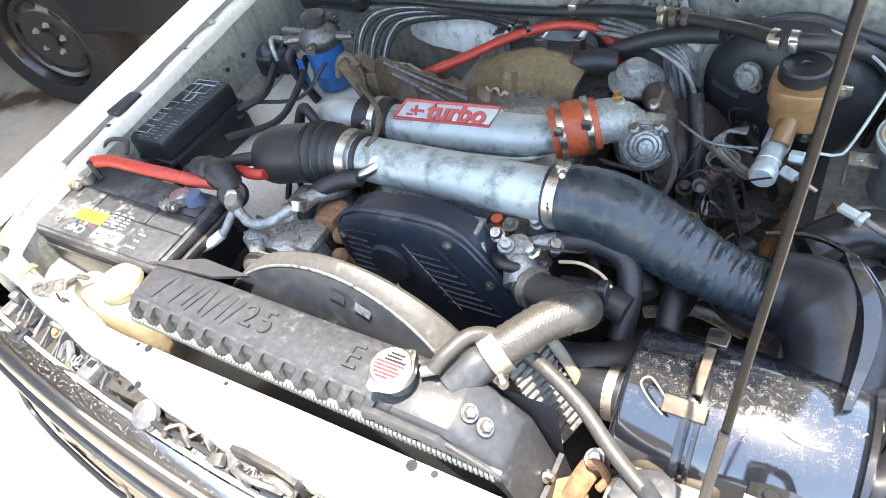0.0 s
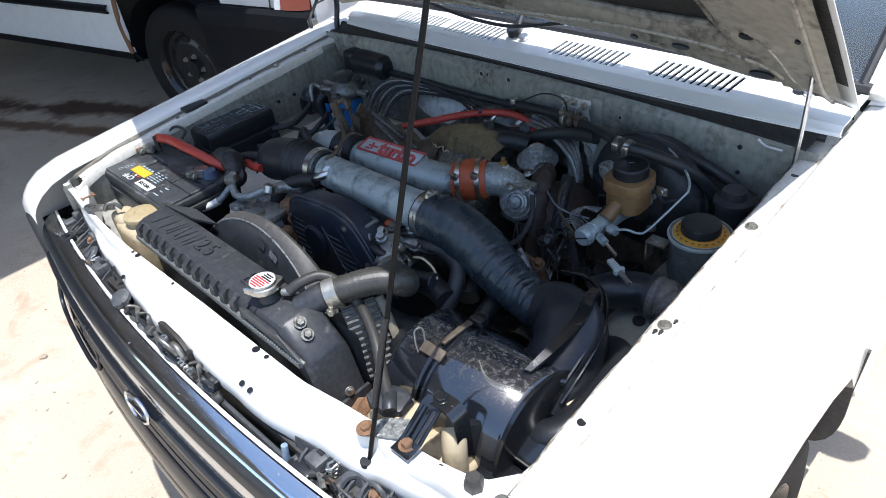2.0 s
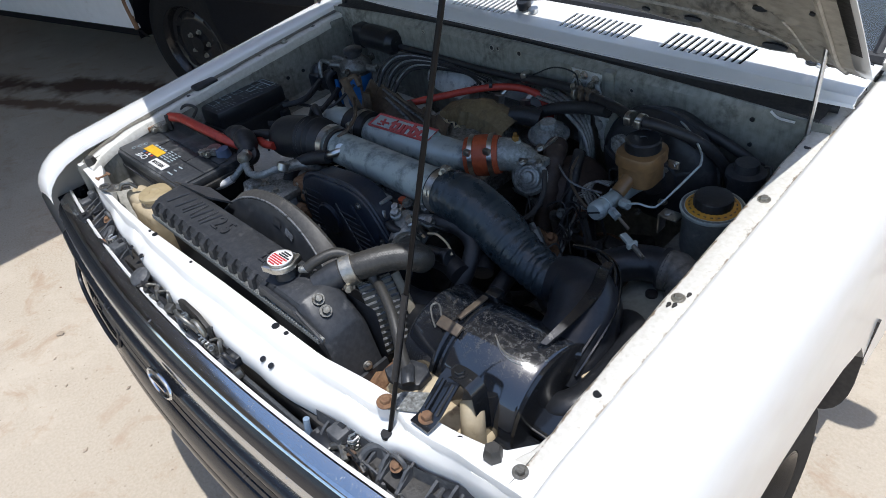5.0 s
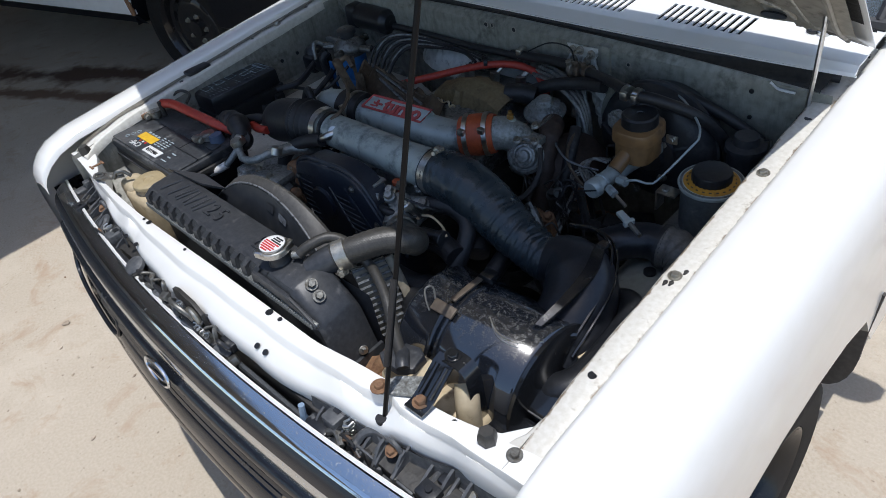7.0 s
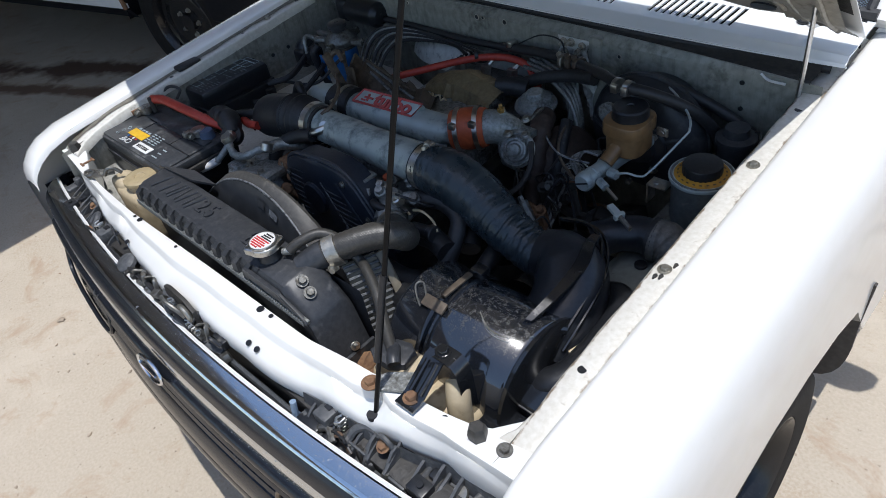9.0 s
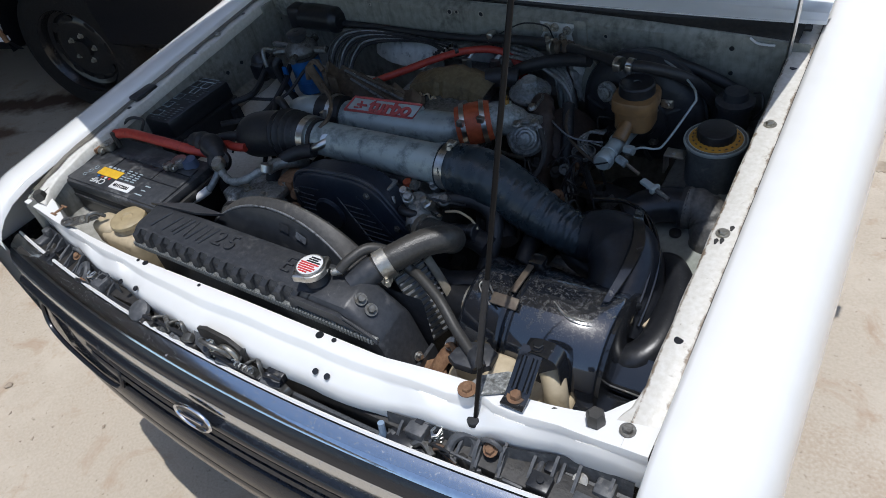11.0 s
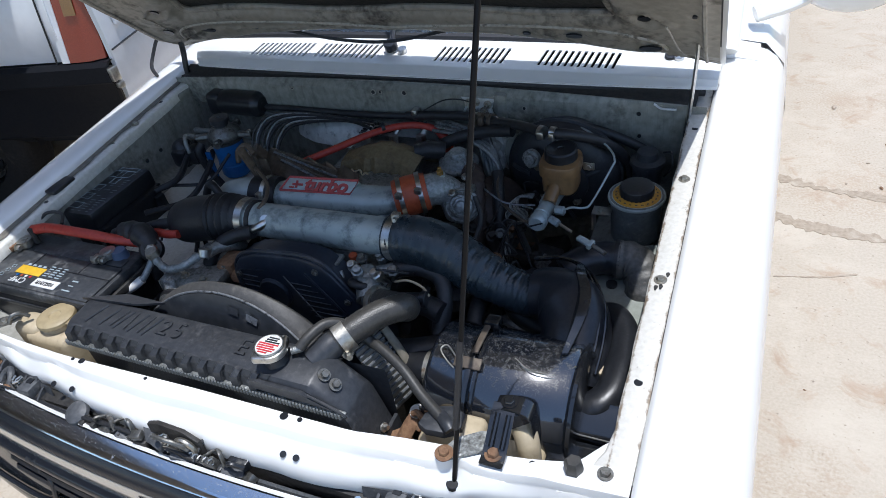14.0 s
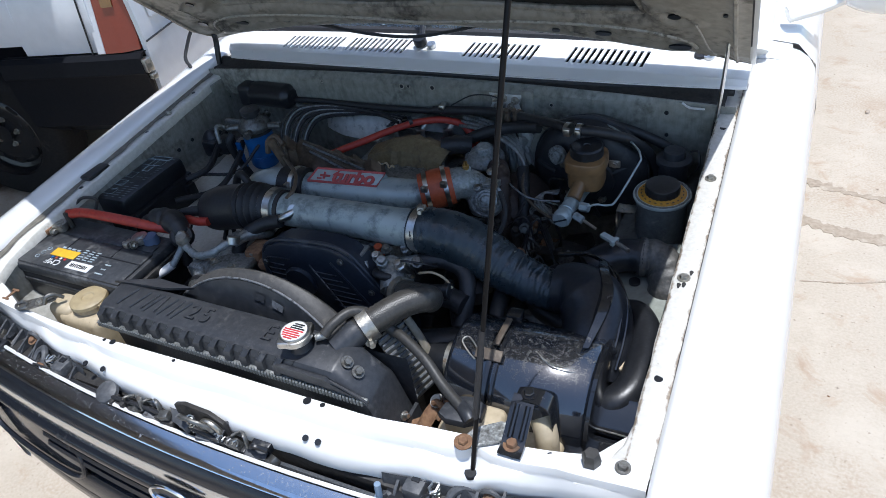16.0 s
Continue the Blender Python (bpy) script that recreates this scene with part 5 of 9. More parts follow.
for k in range(2):
    z = 0.748 - 0.026 * k
    y = -0.166 - 0.003 * k
    part("grille_bar", sheet([[(x, yy + gy(x), zz) for yy, zz in ((y + 0.015, z + 0.010), (y, z + 0.008), (y - 0.004, z), (y, z - 0.008), (y + 0.015, z - 0.010))] for x in [-0.41 + 0.82 * q / 30 for q in range(31)]]), M_GRILLE, grille)
badge_m = facing((-0.038, -0.170, 0.785), (1, 0, 0), (0, 0.22, 0.97))
badge = part("badge", moved(disc((0, 0, 0), (0, 0, 1), 0.022, 0.004, 32), badge_m @ Matrix.Diagonal((1.9, 1, 1, 1))), M_GRILLE, grille, "oval chrome badge")
ring = [badge_m @ Vector((0.043 * math.cos(a), 0.022 * math.sin(a), 0.004)) for a in (2 * math.pi * k / 36 for k in range(37))]
part("badge_ring", tube(ring, 0.003, 8, straight=True), M_CHROME2, badge)
part("badge_bar", tube([badge_m @ Vector((-0.026, 0, 0.006)), badge_m @ Vector((0.026, 0, 0.006))], 0.003, 8, straight=True), M_CHROME2, badge)
for side in (1, -1):
    pts = [(side * (0.468 + 0.162 * math.copysign(abs(math.cos(a)) ** 0.55, math.cos(a))), 0.045 * math.copysign(abs(math.sin(a)) ** 0.6, math.sin(a))) for a in (2 * math.pi * k / 32 for k in range(33))]
    rim = [(x, -0.156 + gy(x) - 0.1 * (0.735 - z) * 0 + (0.77 - (0.718 + z)) * -0.3, 0.718 + z) for x, z in pts]
    lamp = part("headlamp", prism([Vector(p) + Vector((0, 0.012, 0)) for p in rim[:-1]], (0, 0, 0), (0, -0.006, 0), 0.003), M_LENS, grille, "hazy glass headlamp")
    # surround colour differs by side: brown right, black left
    part("lamp_rim", tube(rim, 0.005, 8, straight=True), M_BRONZE if side > 0 else M_GRILLE, lamp, "lamp surround, brown on the right and black on the left")
    part("corner_lamp", sheet([[(side * x, y, z) for x, y in ((0.69, -0.085), (0.745, -0.055), (0.785, 0.02), (0.797, 0.10))] for z in (0.80, 0.74, 0.68)], 0.01, (-side * 0.6, 0.6, 0)), M_LENS, grille, "clear corner lamp")
bumper = part("bumper", sheet([[(x, y + gy(x) + 0.05 * x ** 4, z) for y, z in ((-0.14, 0.690), (-0.170, 0.684), (-0.180, 0.670), (-0.185, 0.64), (-0.185, 0.59), (-0.17, 0.54), (-0.13, 0.52))] for x in [-0.82 + 1.64 * k / 40 for k in range(41)]]), M_GRILLE, truck, "faded black bumper")
part("bumper_strip", sheet([[(x, y + gy(x) + 0.05 * x ** 4, z) for y, z in ((-0.1855, 0.638), (-0.188, 0.632), (-0.188, 0.612), (-0.1855, 0.606))] for x in [-0.80 + 1.6 * k / 40 for k in range(41)]]), M_GRILLE, bumper)
part("front_skirt", sheet([[(0.79, y, z) for y in (-0.05, 0.12)] for z in (0.82, 0.50)]), M_GRILLE, truck)
part("front_skirt", sheet([[(-0.79, y, z) for y in (-0.05, 0.12)] for z in (0.82, 0.50)]), M_GRILLE, truck)


def wheel(at, axis, r=0.31, w=0.19, parent=None):
    """A tyre on a black steel rim with slots and nuts; the axis points to its outer face."""
    h = w / 2
    ax = Vector(axis).normalized()
    tyre = part("tyre", lathe([(r * 0.62, -h), (r * 0.80, -h * 1.08), (r * 0.93, -h * 0.98), (r * 0.985, -h * 0.8), (r, -h * 0.5), (r, h * 0.5), (r * 0.985, h * 0.8), (r * 0.93, h * 0.98), (r * 0.80, h * 1.08), (r * 0.64, h), (r * 0.62, h * 0.9)], at, ax, 48, cap=False), M_TYRE, parent)
    rim = part("rim", lathe([(r * 0.65, h * 0.95), (r * 0.63, h * 1.0), (r * 0.60, h * 0.9), (r * 0.58, h * 0.5), (r * 0.52, h * 0.42), (r * 0.45, h * 0.55), (r * 0.33, h * 0.62), (r * 0.22, h * 0.5), (r * 0.15, h * 0.5), (r * 0.13, h * 0.7), (0, h * 0.72)], at, ax, 40, cap=False), M_RIM, tyre, "black steel rim")
    q = ax.to_track_quat("Z", "Y")
    for k in range(8):
        a = 2 * math.pi * k / 8
        c = Vector(at) + q @ Vector((math.cos(a) * r * 0.45, math.sin(a) * r * 0.45, h * 0.53))
        part("slot", prism([c + q @ (Vector((math.cos(a), math.sin(a), 0)) * r * 0.05 * math.cos(b) + Vector((-math.sin(a), math.cos(a), 0)) * r * 0.09 * math.sin(b)) for b in (2 * math.pi * j / 12 for j in range(12))], (0, 0, 0), ax * 0.004), M_TYRE, tyre, "dark slot")
    for k in range(5):
        a = 2 * math.pi * k / 5
        part("wheel_nut", bolt(Vector(at) + q @ Vector((math.cos(a) * r * 0.2, math.sin(a) * r * 0.2, h * 0.5)), ax, 0.010, 0.018), M_ZINC, tyre)
    return tyre


wheel((0.685, 0.48, 0.31), (1, 0, 0), 0.31, 0.2, truck)
wheel((-0.685, 0.48, 0.31), (-1, 0, 0), 0.31, 0.2, truck)
for side in (1, -1):
    part("mud_flap", prism([(side * x, 0.86 + (0.62 - z) * 0.04, z) for x, z in ((0.62, 0.62), (0.812, 0.62), (0.806, 0.50), (0.806, 0.42), (0.803, 0.385), (0.796, 0.355), (0.785, 0.330), (0.768, 0.310), (0.748, 0.299), (0.72, 0.295), (0.62, 0.295))], (0, 0, 0), (0, 0.010, 0)), M_FLAP, truck, "dusty grey-brown rubber mud flap")
    part("arch_liner", sheet([[(side * x, 0.52 + 0.39 * math.cos(a), 0.40 + 0.27 * math.sin(a)) for x in (0.80, 0.5)] for a in (math.pi * k / 16 for k in range(17))]), M_DARK, truck)
part("cab", block(-0.79, 1.0, 0.40, 0.79, 2.9, 0.98, 0.05), M_PAINT, truck)
part("cab_roof", block(-0.62, 1.62, 1.62, 0.62, 2.6, 1.68, 0.03), M_PAINT, truck)
part("rear_bed", block(-0.8, 2.95, 0.5, 0.8, 4.9, 1.02, 0.03), M_PAINT, truck)
for side in (1, -1):
    wheel((side * 0.70, 3.4, 0.32), (side, 0, 0), 0.32, 0.2, truck)
part("chassis", block(-0.45, 0.1, 0.30, 0.45, 4.7, 0.42, 0.02), M_DARK, truck)
# ---- parked van beside the truck ----
VD = Vector((0.975, 0.221, 0))
VN = Vector((0.221, -0.975, 0))
VO = Vector((-3.05, 1.14, 0))


def van_at(s, n, z):
    """s along the van's side towards its tail, n out of the side, z up."""
    return VO + VD * s + VN * n + Vector((0, 0, z))


van = thing("parked_van", van_at(-1.0, -0.8, 0), "white van with black lower trim parked in the shade", "van")


def van_side(s0, s1, z0, z1, mat, name, n0=0.0, n1=-0.03, steps=6):
    rows = [[van_at(s0 + (s1 - s0) * k / steps, n0 + (n1 - n0) * j / 4 + 0.02 * math.sin(math.pi * j / 4), z0 + (z1 - z0) * j / 4) for j in range(5)] for k in range(steps + 1)]
    return part(name, sheet(rows, 0.02, -VN), mat, van, smooth=50)


side_l = van_side(-2.4, -0.06, 0.42, 1.05, M_VANWHITE, "side_panel")
part("sill", sheet([[van_at(s, 0.005 - 0.02 * j, 0.42 - 0.03 * j) for j in range(3)] for s in (-2.4, -1.2, -0.02)]), M_VANBLK, van)
van_side(-2.4, -0.13, 0.645, 0.69, M_VANBLK, "rub_strip", 0.024, 0.022)
van_side(-2.4, 1.30, 1.05, 1.75, M_VANWHITE, "upper_panel", -0.03, -0.12)
van_side(0.80, 1.20, 0.755, 1.05, M_VANWHITE, "rear_quarter")
part("arch_well", sheet([[van_at(0.38 + 0.45 * math.cos(a), n, 0.36 + 0.43 * math.sin(a)) for n in (0.0, -0.4)] for a in (math.pi * k / 16 for k in range(17))]), M_VANBLK, van)
part("arch_back", prism([van_at(0.38 + 0.45 * math.cos(a), -0.38, 0.36 + 0.43 * math.sin(a)) for a in (math.pi * k / 16 for k in range(17))], (0, 0, 0), VN * -0.01), M_VANBLK, van)
van_side(-0.08, 0.82, 0.80, 1.05, M_VANWHITE, "arch_panel")
part("arch_edge", tube([van_at(-0.065, 0.0, 0.42), van_at(-0.075, 0.006, 0.60), van_at(-0.02, 0.008, 0.78), van_at(0.15, 0.008, 0.86), van_at(0.5, 0.008, 0.88)], 0.014, 8), M_RUST, van, "rusty arch edge")
wheel(tuple(van_at(0.37, -0.11, 0.355)), tuple(VN), 0.355, 0.2, van)
part("rear_bumper", sheet([[van_at(s, n - 0.05 * max(0, s - 1.25), z) for z, n in ((0.745, -0.01), (0.75, 0.02), (0.735, 0.045), (0.67, 0.05), (0.66, 0.042), (0.56, 0.04), (0.42, 0.02), (0.36, -0.05))] for s in (0.66, 0.8, 1.0, 1.2, 1.34, 1.385)], 0.02, -VN), M_VANBLK, van, "black plastic bumper")
part("gate_hinge", moved(join(block(-0.02, -0.02, -0.03, 0.02, 0.02, 0.03, 0.006), block(0.005, -0.015, -0.06, 0.03, 0.015, -0.035, 0.004)), Matrix.Translation(van_at(1.39, 0.02, 0.70))), M_STEEL, van)
lamp_rows = [[van_at(s + 0.03 * j / 6, 0.018 - 0.09 * j / 6 - 0.05 * max(0, (s - 1.3) / 0.1), 0.755 + 0.55 * j / 6) for j in range(7)] for s in (1.215, 1.26, 1.31, 1.365)]
tail = part("tail_lamp", sheet(lamp_rows, 0.03, -VN), M_LAMPRED, van, "red tail lamp")
part("amber_section", sheet([[p + VN * 0.004 for p in r[2:5]] for r in lamp_rows[1:3]], 0.004, VN), M_LAMPAMB, tail)
part("panel_gap", tube([van_at(1.155, 0.022, 0.757), van_at(1.175, 0.0, 1.03), van_at(1.2, -0.05, 1.4)], 0.004, 6), M_BLACK, van)
part("lamp_bezel", sheet([[p + VD * d + VN * 0.003 for p in lamp_rows[0]] for d in (-0.035, 0.0)], 0.01, -VN), M_VANWHITE, van)
gate = part("tailgate", sheet([[van_at(1.385 + 0.02 * math.sin(math.pi * j / 6) - 0.05 * (j / 6) ** 2, -0.02 - 0.25 * k, 0.55 + 0.9 * j / 6) for j in range(7)] for k in range(7)], 0.02, -VD), M_VANWHITE, van)
part("gate_recess", sheet([[van_at(1.405 - 0.03 * (z - 0.8), -n, z) for z in (0.86, 0.9, 1.0, 1.15)] for n in (0.10, 0.14, 0.5, 1.0, 1.3)], 0.012, VD), M_VANWHITE, gate)
part("gate_seam", tube([van_at(1.405, -0.02, 0.785), van_at(1.405, -0.7, 0.785), van_at(1.405, -1.4, 0.785)], 0.004, 6), M_BLACK, gate)
part("underbody", join(moved(block(-1.9, -0.7, 0.0, 1.9, 0.7, 0.25, 0.03), Matrix(((VD.x, -VN.x, 0, 0), (VD.y, -VN.y, 0, 0), (0, 0, 1, 0), (0, 0, 0, 1))))), M_DARK, van)
bpy.data.objects["underbody"].data.transform(Matrix.Translation(van_at(-0.75, -0.85, 0.30)))
part("scratch", tube([van_at(-0.95, 0.022, 0.86), van_at(-0.88, 0.024, 0.78), van_at(-0.84, 0.025, 0.70)], 0.003, 6), M_LETTER, van, "dull scuff on the paint")

# ---- battery ----
bat = thing("battery", (-0.49, 0.165, 0.73), "dusty black car battery with yellow and white labels", "battery")
BZ = 0.941
part("case", block(-0.664, 0.087, 0.73, -0.332, 0.243, BZ - 0.025, 0.006), M_BLACK, bat)
lid = part("lid", block(-0.666, 0.085, BZ - 0.028, -0.330, 0.245, BZ - 0.004, 0.006), M_LID, bat, "dusty grey-black lid")
part("lid_panel", block(-0.658, 0.091, BZ - 0.006, -0.338, 0.188, BZ, 0.003), M_LID, lid)
part("lid_panel", block(-0.585, 0.187, BZ - 0.006, -0.425, 0.218, BZ + 0.001, 0.003), M_LID, lid)
part("lid_panel", block(-0.418, 0.19, BZ - 0.006, -0.345, 0.214, BZ - 0.001, 0.003), M_LID, lid)
for x in (-0.545, -0.42):
    part("lid_seam", block(x - 0.0012, 0.150, BZ - 0.001, x + 0.0012, 0.187, BZ + 0.0008, 0), M_BLACK, lid)
part("lid_seam", block(-0.545, 0.1495, BZ - 0.001, -0.338, 0.152, BZ + 0.0008, 0), M_BLACK, lid)
part("lid_grip", block(-0.656, 0.0835, BZ - 0.050, -0.345, 0.0885, BZ - 0.040, 0.002), M_LID, bat)
part("yellow_label", block(-0.566, 0.124, BZ - 0.0005, -0.498, 0.146, BZ + 0.0012, 0.0003), M_YELLOW, bat, "yellow sticker")
part("white_label", block(-0.496, 0.100, BZ - 0.0005, -0.433, 0.121, BZ + 0.0012, 0.0003), M_WHITE, bat, "white sticker")
tz = BZ + 0.0012
text_mesh("CMF", 0.021, facing((-0.537, 0.107, tz), (-1, 0, 0), (0, -1, 0)), M_WHITE, bat)
text_mesh("105D31R", 0.0125, facing((-0.465, 0.110, tz + 0.0006), (-1, 0, 0), (0, -1, 0)), M_BLACK, bat)
rnd = random.Random(5)
for k in range(5):
    for j in range(3):
        w = rnd.uniform(0.006, 0.013)
        part("print_bar", block(-0.488 + 0.017 * j - w / 2, 0.128 + 0.0065 * k, tz - 0.002, -0.488 + 0.017 * j + w / 2, 0.1305 + 0.0065 * k, tz, 0), M_LETTER, bat)
for k in range(3):
    for j in range(1):
        w = rnd.uniform(0.006, 0.014)
        part("print_bar", block(-0.405 + 0.030 * j - w, 0.104 + 0.013 * k, tz - 0.002, -0.405 + 0.030 * j + w, 0.107 + 0.013 * k, tz - 0.0006, 0), M_LETTER, bat)
for k in range(4):
    part("print_dot", disc((-0.552 + 0.012 * k, 0.1195, tz - 0.001), (0, 0, 1), 0.0032, 0.001, 12), (M_BLUE, M_ORANGE, M_WHITE, M_LABRED)[k], bat)
for k in range(3):
    part("print_dot", tube([(-0.590 + 0.012 * math.cos(a) * 0.4 + 0.004 * k, 0.112 + 0.013 * k + 0.0045 * math.sin(a), tz) for a in (2 * math.pi * q / 12 for q in range(13))], 0.0007, 5, straight=True), M_LETTER, bat)
for x, y, m in ((-0.618, 0.2, M_ZINC), (-0.392, 0.212, M_STEEL)):
    post = part("terminal", join(lathe([(0, 0), (0.011, 0), (0.0095, 0.02), (0, 0.021)], (x, y, BZ - 0.004), (0, 0, 1), 20),
                                 lathe([(0.0095, 0.004), (0.016, 0.004), (0.016, 0.017), (0.0095, 0.017)], (x, y, BZ - 0.002), (0, 0, 1), 20)), m, bat)
    part("clamp_ears", join(block(x - 0.02, y - 0.030, BZ + 0.002, x - 0.006, y - 0.010, BZ + 0.014, 0.002), tube([(x - 0.026, y - 0.021, BZ + 0.009), (x + 0.004, y - 0.021, BZ + 0.009)], 0.0035, 8, straight=True)), M_RUST if m is M_ZINC else M_ZINC, post)
    part("clamp_nut", bolt((x + 0.003, y - 0.021, BZ + 0.009), (1, 0, 0), 0.006, 0.008), M_ZINC, post)
part("post_stud", tube([(-0.60, 0.214, 0.94), (-0.60, 0.214, 0.976)], 0.006, 8, straight=True), M_DARK, bat)
part("post_boot", lathe([(0, 0), (0.017, 0), (0.014, 0.018), (0, 0.02)], (-0.372, 0.22, BZ - 0.004), (0, 0, 1), 16), material("dull_blue_plastic", (0.06, 0.09, 0.15), (0.08, 0.11, 0.18), 0.5), bat)
for k in range(4):
    part("yellow_print", block(-0.555 + 0.014 * k, 0.1475, tz - 0.002, -0.546 + 0.014 * k, 0.1525, tz, 0), M_LETTER, bat)
cable = thing("battery_cable", (-0.5, 0.23, 0.95), "thick red battery cable across the battery", "cable")
part("red_sheath", tube([(-0.605, 0.222, 0.967), (-0.56, 0.228, 0.974), (-0.49, 0.229, 0.975), (-0.43, 0.236, 0.968), (-0.385, 0.246, 0.957), (-0.345, 0.262, 0.944)], 0.0105, 12), M_RED, cable)
part("red_tail", tube([(-0.345, 0.30, 0.945), (-0.31, 0.292, 0.95), (-0.28, 0.296, 0.952)], 0.009, 10), M_RED, cable)
part("wrap", tube([(-0.418, 0.262, 0.945), (-0.390, 0.268, 0.960), (-0.360, 0.270, 0.962), (-0.332, 0.262, 0.957), (-0.312, 0.250, 0.945)], lambda t: 0.017 + 0.006 * math.sin(t * 3.1) + 0.004 * noise.noise(Vector((t * 9, 0.3, 0))), 16, 8), M_RUBBER, cable, "lumpy black taped bundle")
part("plug_collar", lathe([(0.008, 0), (0.021, 0), (0.024, 0.004), (0.024, 0.013), (0.020, 0.018), (0.008, 0.018)], (-0.318, 0.252, 0.938), (0.55, -0.45, 0.70), 24), M_RUBBER, cable)
part("main_lead", tube([(-0.395, 0.285, 0.940), (-0.36, 0.305, 0.952), (-0.32, 0.318, 0.957), (-0.28, 0.325, 0.955)], 0.011, 12), M_RUBBER, cable, "thick black lead")
part("tape_tail", tube([(-0.345, 0.262, 0.955), (-0.322, 0.245, 0.925), (-0.315, 0.235, 0.88)], 0.011, 10), M_RUBBER, cable)
part("earth_wire", tube([(-0.635, 0.24, 0.95), (-0.625, 0.275, 0.968), (-0.59, 0.285, 0.965), (-0.575, 0.265, 0.955)], 0.0035, 8), M_RUBBERB, cable)
hold = thing("battery_bracket", (-0.33, 0.14, 0.9), "thin dark battery hold-down rail beside the battery", "bracket")
part("rail", block(-0.326, 0.07, 0.905, -0.318, 0.25, 0.922, 0.002), M_DARK, hold)

# ---- relay box ----
FB = facing((-0.588, 0.405, 0.87), (0.985, -0.02, 0.05), (0.10, 1, 0.0))
box = thing("fuse_box", (-0.588, 0.405, 0.80), "black plastic fuse box with printed lid", "fuse box")
part("tray", moved(block(-0.048, -0.088, -0.06, 0.062, 0.090, 0.035, 0.006), FB), M_BLACK, box)
part("lid", moved(block(-0.055, -0.095, 0.030, 0.052, 0.097, 0.078, 0.010), FB), M_BLACK, box)
part("lid_rim", moved(block(-0.058, -0.098, 0.026, 0.056, 0.100, 0.036, 0.003), FB), M_BLACK, box)
rnd = random.Random(7)
for k in range(21):
    v = -0.084 + 0.0083 * k
    for j in range(4):
        if rnd.random() < 0.72:
            u, w = -0.040 + 0.0245 * j + rnd.uniform(-0.002, 0.002), rnd.uniform(0.003, 0.010)
            part("print_bar", moved(block(u - w, v - 0.0012, 0.0772, u + w, v + 0.0010, 0.0784, 0), FB), M_PRINT, box)
for v, u, w, h in ((-0.066, -0.020, 0.016, 0.010), (-0.030, -0.022, 0.014, 0.010), (0.004, -0.022, 0.012, 0.011), (0.036, 0.0, 0.010, 0.012), (0.062, 0.014, 0.013, 0.012), (0.062, -0.026, 0.012, 0.012), (0.082, 0.0, 0.03, 0.006)):
    part("print_frame", tube([FB @ Vector((u + a * w, v + b * h, 0.0785)) for a, b in ((-1, -1), (1, -1), (1, 1), (-1, 1), (-1, -1))], 0.0009, 4, straight=True), M_LETTER, box)
for k in range(6):
    part("side_rib", moved(block(0.052, -0.075 + 0.028 * k, -0.03, 0.060, -0.069 + 0.028 * k, 0.024, 0.002), FB), M_BLACK, box)
part("corner_clip", moved(block(0.030, -0.106, -0.02, 0.052, -0.094, 0.028, 0.004), FB), M_BLACK, box)
part("corner_clip", moved(block(0.052, 0.060, -0.02, 0.075, 0.084, 0.02, 0.004), FB), M_BLACK, box)
part("latch_tab", moved(block(-0.012, 0.095, -0.01, 0.02, 0.108, 0.05, 0.003), FB), M_BLACK, box)
part("grommet", disc((-0.627, 0.50, 0.925), (1, 0, 0), 0.016, 0.012, 20), M_RUBBER, box)
loom = thing("wiring_loom", (-0.5, 0.55, 0.85), "black wires running from the fuse box over the apron", "wires")
for pts, r in (([(-0.53, 0.48, 0.90), (-0.50, 0.53, 0.905), (-0.52, 0.60, 0.92), (-0.53, 0.65, 0.935)], 0.008), ([(-0.52, 0.42, 0.88), (-0.46, 0.50, 0.87), (-0.45, 0.58, 0.90), (-0.47, 0.64, 0.92)], 0.007),
               ([(-0.50, 0.36, 0.86), (-0.43, 0.40, 0.855), (-0.36, 0.42, 0.87), (-0.30, 0.42, 0.88)], 0.003), ([(-0.52, 0.52, 0.89), (-0.44, 0.56, 0.885), (-0.40, 0.62, 0.93)], 0.004),
               ([(-0.40, 0.34, 0.88), (-0.395, 0.36, 0.91), (-0.37, 0.37, 0.90), (-0.33, 0.355, 0.90)], 0.0025)):
    part("wire", tube(pts, r, 8), M_RUBBER, loom)
part("connector", block(-0.525, 0.60, 0.90, -0.49, 0.64, 0.94, 0.005), M_BLACK, loom)
part("connector", block(-0.575, 0.60, 0.885, -0.53, 0.65, 0.93, 0.008), M_BLACK, loom)
part("valve", lathe([(0, 0), (0.026, 0), (0.028, 0.012), (0.022, 0.022), (0.012, 0.03), (0, 0.032)], (-0.565, 0.64, 0.92), (0.7, -0.7, 0.2), 20), M_BLACK, loom)
apron = thing("apron_sheet", (-0.42, 0.5, 0.80), "stained white apron plate beside the engine", "panel")
part("plate", sheet([[(-0.62, y, 0.838), (-0.52, y, 0.842), (-0.42, y, 0.835 + 0.006 * math.sin(y * 40)), (-0.33, y, 0.832), (-0.27, y, 0.80)] for y in (0.25, 0.32, 0.40, 0.48, 0.56, 0.66, 0.78)]), M_FLANGE, apron)

